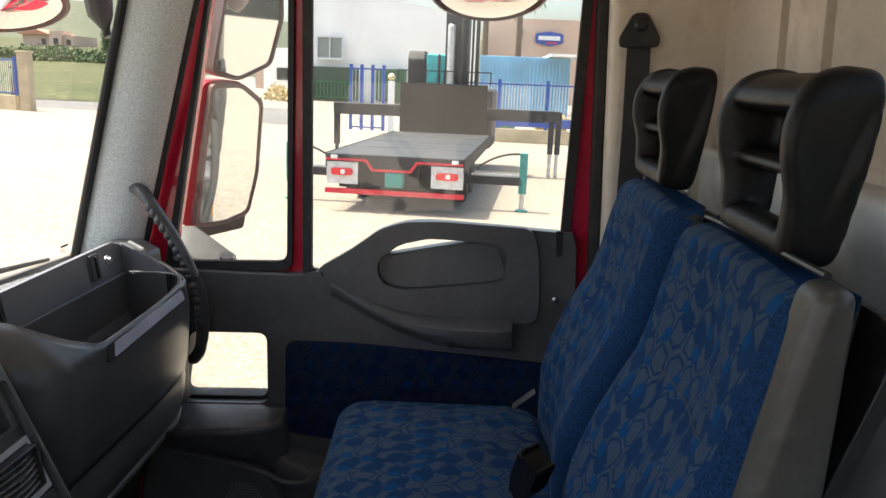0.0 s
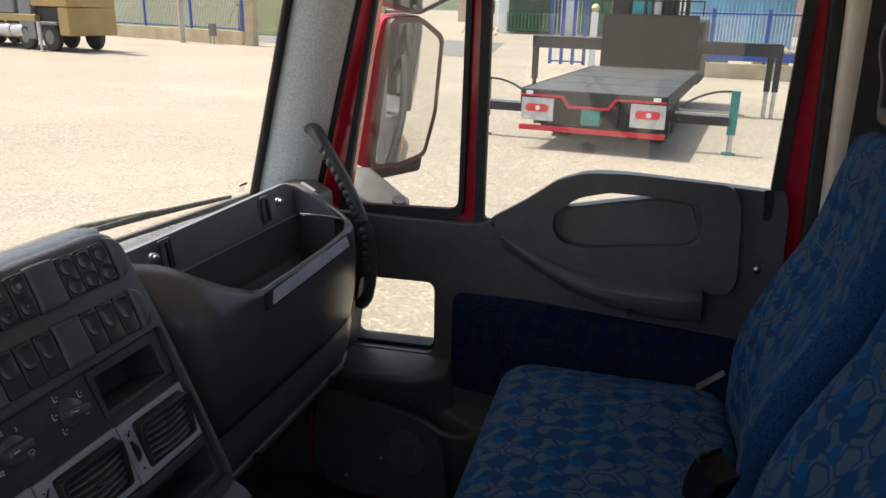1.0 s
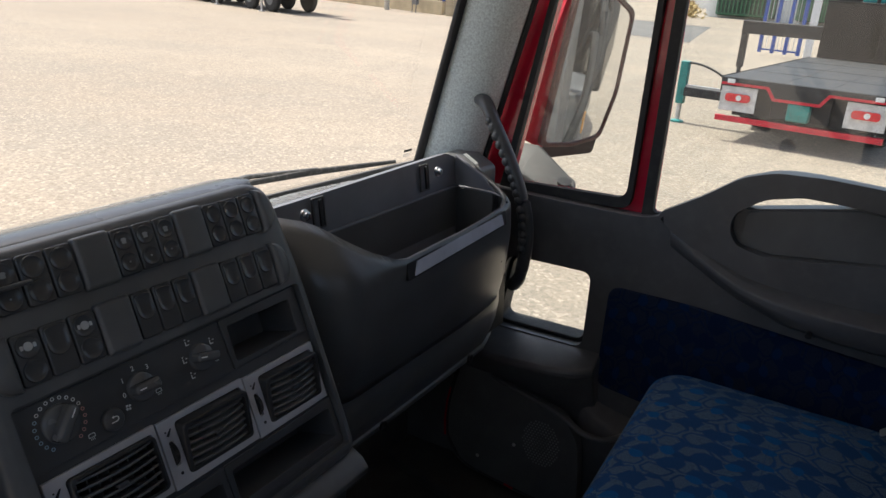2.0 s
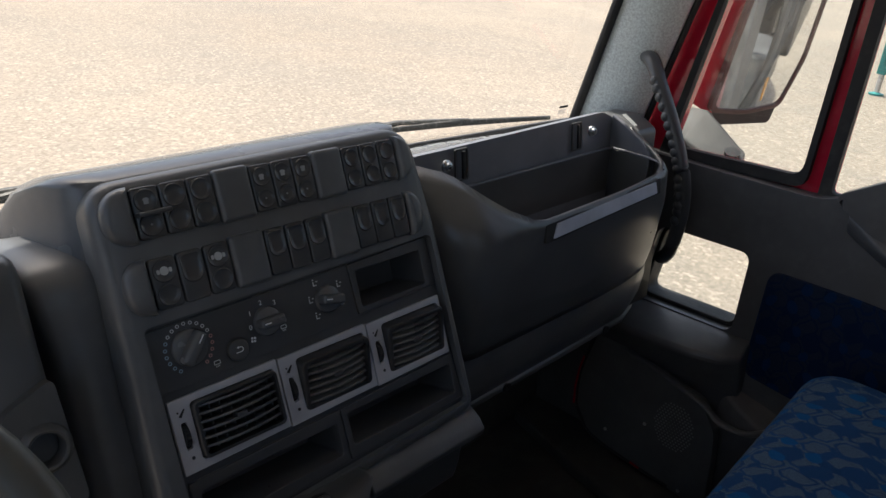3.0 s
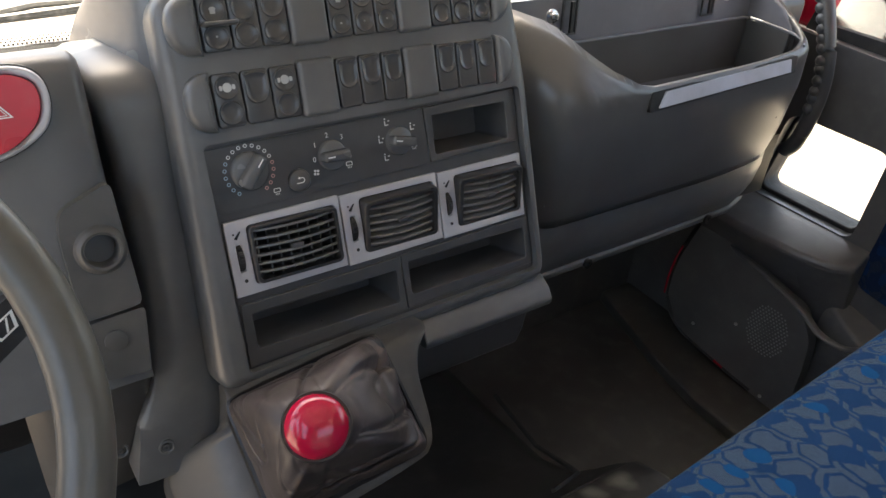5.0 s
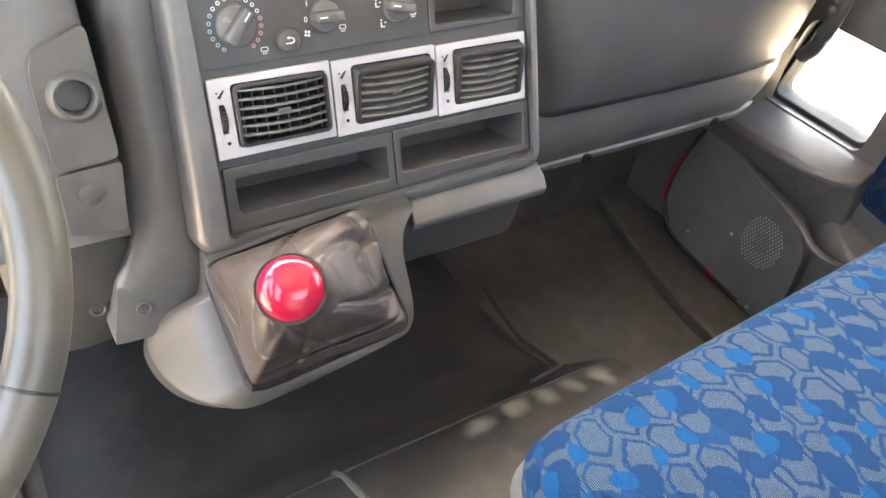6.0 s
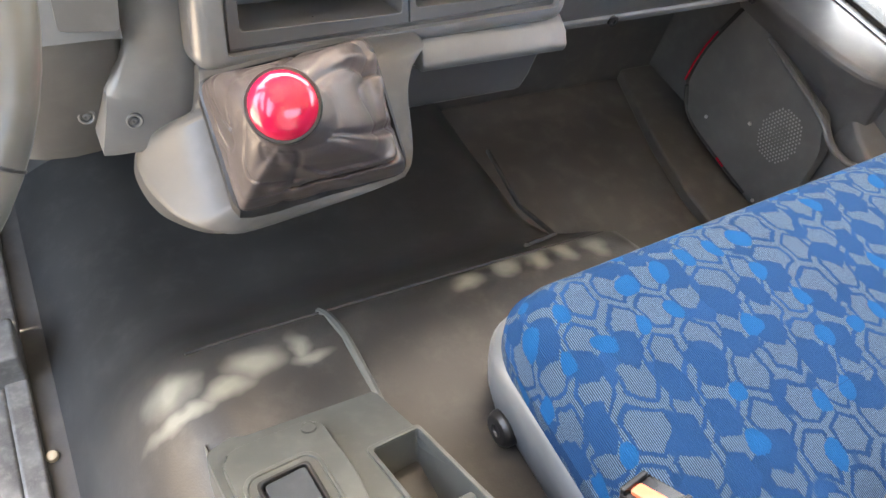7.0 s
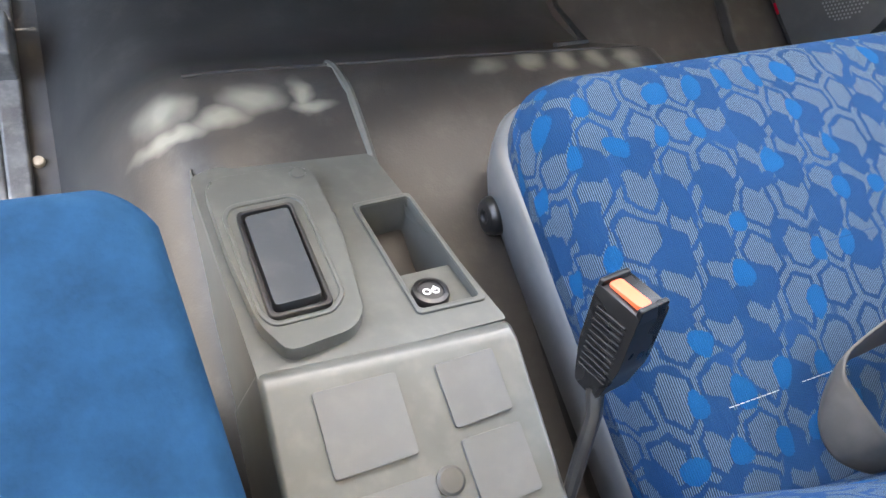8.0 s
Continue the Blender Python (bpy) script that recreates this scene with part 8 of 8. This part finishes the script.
for k, (x, y, w, h) in enumerate(((96, 25.5, 6, 5.4), (112, 31, 7, 5.0), (134, 36, 9, 6.0))):
    s_ = put("shed", boxes((x, x + 10, y - w * 0.5, y + w * 0.45, 0, h)), M_WALLWHITE if k != 1 else M_WALLPINK, far, "white shed")
    put("window", boxes((x - 0.1, x, y - 1, y + 1, 1.5, 3)), M_DARKGLASS, s_, "dark window")
HZ0 = 6.4
house = tagged(yplace("far_house", 190, 110, HZ0), "low salmon house with tiled roof beyond the field", "house")
put("wall", boxes((190, 202, 104, 117, HZ0 - 1, HZ0 + 3.0), (189, 194, 106.5, 109.5, HZ0 - 1, HZ0 + 4.0)), M_WALLPINK, house, "salmon wall")
put("roof", lofted([[(x, 109, HZ0 + 3.0), (x, 118, HZ0 + 3.0), (x, 113.5, HZ0 + 4.4)] for x in (189, 203)]), M_TILE, house, "clay tile roof")
for y in (104.6, 107.3, 111):
    put("window", boxes((188.8, 189.0, y, y + 1.1, HZ0 + 0.3, HZ0 + 2.2)) if 106 < y < 109 else boxes((189.8, 190.0, y, y + 1.0, HZ0 + 0.6, HZ0 + 2.0)), M_DARKGLASS, house, "dark window")


def clump_mesh(n, sx, sy, sz, leaf, seed):
    """Many small leaf faces in an uneven cloud."""
    rnd = random.Random(seed)
    bm = bmesh.new()
    for _ in range(n):
        a, b, r = rnd.uniform(0, math.tau), rnd.uniform(0, 1), rnd.uniform(0.5, 1) ** 0.6
        k = 1 + 0.35 * math.sin(3 * a + seed) + 0.2 * math.sin(7 * a)
        p = Vector((sx * k * r * math.cos(a) * math.sqrt(1 - b * b * 0.7), sy * k * r * math.sin(a) * math.sqrt(1 - b * b * 0.7), sz * b * r))
        d, e = Vector((rnd.gauss(0, 1), rnd.gauss(0, 1), rnd.gauss(0, 1))).normalized(), Vector((rnd.gauss(0, 1), rnd.gauss(0, 1), rnd.gauss(0, 1))).normalized()
        s = leaf * rnd.uniform(0.6, 1.3)
        bm.faces.new([bm.verts.new(p + d * s), bm.verts.new(p + e * s * 0.5), bm.verts.new(p - d * s), bm.verts.new(p - e * s * 0.5)])
    return bm


bm = bmesh.new()
rnd = random.Random(4)
for k in range(58):
    t = k / 57
    cx, cy = 110 + rnd.uniform(-3, 9), 42 + 40 * t + rnd.uniform(-2, 2)
    c = clump_mesh(300, rnd.uniform(1.2, 2.6), rnd.uniform(1.2, 2.6), rnd.uniform(1.0, 2.4), 0.24, k)
    bmesh.ops.translate(c, vec=(cx, cy, slope(cx)), verts=c.verts)
    tmp = bpy.data.meshes.new("tmp")
    c.to_mesh(tmp)
    c.free()
    bm.from_mesh(tmp)
    bpy.data.meshes.remove(tmp)
tagged(link_mesh("hedge", yard(bm), M_SHRUB, smooth=False), "uneven dark green shrubs along the field", "shrubs", kind="stuff")
bm = bmesh.new()
for k in range(18):
    c = clump_mesh(60, 0.9, 0.9, rnd.uniform(0.6, 1.2), 0.25, 70 + k)
    bmesh.ops.translate(c, vec=(64 + 1.9 * k, 17.5 + 0.52 * k + rnd.uniform(-0.4, 0.4), 0), verts=c.verts)
    tmp = bpy.data.meshes.new("tmp")
    c.to_mesh(tmp)
    c.free()
    bm.from_mesh(tmp)
    bpy.data.meshes.remove(tmp)
tagged(link_mesh("dry_scrub", yard(bm), M_DRYGRASS, smooth=False), "dry brown scrub along the side street", "scrub", kind="stuff")
for x, y, h in ((130, 65.3, 6.5),):
    cy_ = tagged(yplace("cypress_tree", x, y, slope(x)), "slender dark cypress beyond the field", "tree")
    put("trunk", lathed([(0.2, 0), (0.12, h * 0.6), (0, h * 0.6)], Matrix.Translation((x, y, slope(x))), 8), M_TRUNK, cy_, "thin trunk")
    c = clump_mesh(500, 0.7, 0.7, h, 0.35, 9)
    bmesh.ops.translate(c, vec=(x, y, slope(x) + 0.3), verts=c.verts)
    put("crown", c, M_SHRUB, cy_, "narrow dark crown")


def palm(x, y, h, n, length, seed, label):
    p = tagged(yplace("palm_tree", x, y), label, "tree")
    put("trunk", lathed([(0.32, 0), (0.24, h * 0.3), (0.2, h * 0.9), (0.28, h), (0, h + 0.1)], Matrix.Translation((x, y, 0)), 12), M_TRUNK, p, "rough brown palm trunk")
    rnd = random.Random(seed)
    bm = bmesh.new()
    for k in range(n):
        a, el = math.tau * k / n + rnd.uniform(-0.2, 0.2), rnd.uniform(-0.5, 1.2)
        prev = None
        for s in range(9):
            t = s / 8
            c = Vector((x, y, h)) + Vector((math.cos(a) * length * t, math.sin(a) * length * t, length * (el * t - 1.0 * t * t)))
            side = Vector((-math.sin(a), math.cos(a), 0))
            if prev is not None:
                for sg_ in (-1, 1):
                    for q in (0.2, 0.6):
                        b0 = prev.lerp(c, q)
                        w = length * 0.26 * (1 - 0.6 * t)
                        bm.faces.new([bm.verts.new(v) for v in (b0, b0 + (c - prev) * 0.35, b0 + side * sg_ * w + (c - prev) * 0.9 + Vector((0, 0, -w * 0.35)))])
            prev = c
    put("crown", bm, M_LEAF, p, "arching green fronds")


palm(60, 0.4, 10.7, 26, 2.6, 5, "tall palm beyond the fence")
palm(61, -2.2, 10.4, 24, 2.4, 6, "tall palm beyond the fence")
palm(39.9, 25.2, 2.2, 14, 0.9, 8, "low palm behind the road fence")
light = tagged(yplace("steel_mast", 62, 3), "tall pale steel mast", "mast")
put("shaft", lathed([(0.22, 0), (0.18, 10), (0, 10)], Matrix.Translation((58, 2.2, 0)), 12), M_PALEBAR, light, "pale round shaft")

# ---- yellow crane truck
yt = tagged(yplace("yellow_truck", 29.6, 30), "yellow crane truck with alloy tanks parked across the yard", "truck")
YM = Matrix.Translation((29.4, 26.95, 0)) @ Matrix.Rotation(radians(76), 4, "Z")


def yput(name, bm, material, label="", bevel=0.02, parent=None):
    bmesh.ops.transform(bm, matrix=YM, verts=bm.verts)
    return part(name, yard(bm), material, parent or yt, label, bevel)


yput("cab", boxes((-0.9, 1.9, -1.2, 1.2, 1.95, 3.0)), M_YELLOW, "yellow cab", 0.06)
yput("front_panel", boxes((-0.9, -0.12, -1.2, 1.2, 0.72, 1.93)), M_YELLOW, "yellow front panel", 0.06)
yput("engine_bay", boxes((-0.10, 1.85, -1.0, 1.0, 0.95, 1.93)), M_TRUCKBLACK, "dark engine bay over the front wheel", 0.05)
yput("side_plate", boxes((1.9, 2.9, -1.22, 1.22, 1.0, 2.3)), M_GREYPLASTIC, "grey side plate", 0.05)
yput("chassis", boxes((-0.6, 10.0, -0.5, 0.5, 0.7, 1.05)), M_TRUCKBLACK, "black chassis")
yput("deck", boxes((1.6, 10.0, -1.25, 1.25, 1.25, 1.6)), M_YELLOW, "yellow crane deck", 0.05)
yput("body", boxes((3.2, 9.6, -1.25, 1.25, 1.6, 3.0)), M_GREYPLASTIC, "grey machine house", 0.1)
yput("boom", boxes((-2.5, 9.0, -0.3, 0.3, 3.3, 3.9)), M_YELLOW, "long yellow boom", 0.03)
for k in range(3):
    yput("tank", lathed([(0, -0.5), (0.3, -0.48), (0.34, -0.4), (0.34, 0.4), (0.3, 0.48), (0, 0.5)], Matrix.Translation((3.2 + 1.05 * k, 1.0, 0.85)) @ Euler((0, radians(90), 0)).to_matrix().to_4x4(), 20), M_ALU, "alloy air tank", 0.0)
yput("fender", boxes((0.0, 1.3, 0.85, 1.25, 1.15, 1.3), (1.7, 2.3, 0.9, 1.25, 0.5, 1.3)), M_GREYPLASTIC, "grey fender", 0.05)
for x in (0.65, 2.6, 6.2, 7.5, 8.9):
    for y in (-1.05, 1.05):
        w_ = yput("wheel", lathed([(0, -0.17), (0.34, -0.17), (0.57, -0.15), (0.63, -0.09), (0.63, 0.09), (0.57, 0.15), (0.34, 0.17), (0, 0.17)], Matrix.Translation((x, y, 0.63)) @ Euler((radians(90), 0, 0)).to_matrix().to_4x4(), 24), M_TYRE, "black tyre", 0.0)
        yput("rim", lathed([(0, 0.175), (0.31, 0.178), (0.33, 0.16), (0.29, 0.13)], Matrix.Translation((x, y, 0.63)) @ Euler((radians(-90 if y > 0 else 90), 0, 0)).to_matrix().to_4x4(), 18), M_GREYPLASTIC, "grey rim", 0.0, w_)
for x in (0.9, 5.4):
    yput("support_leg", lathed([(0.16, 0), (0.16, 0.05), (0.06, 0.06), (0.06, 0.5), (0.1, 0.5), (0.1, 1.3), (0, 1.3)], Matrix.Translation((x, 1.5, 0)), 12), M_ALU, "alloy support leg", 0.0)
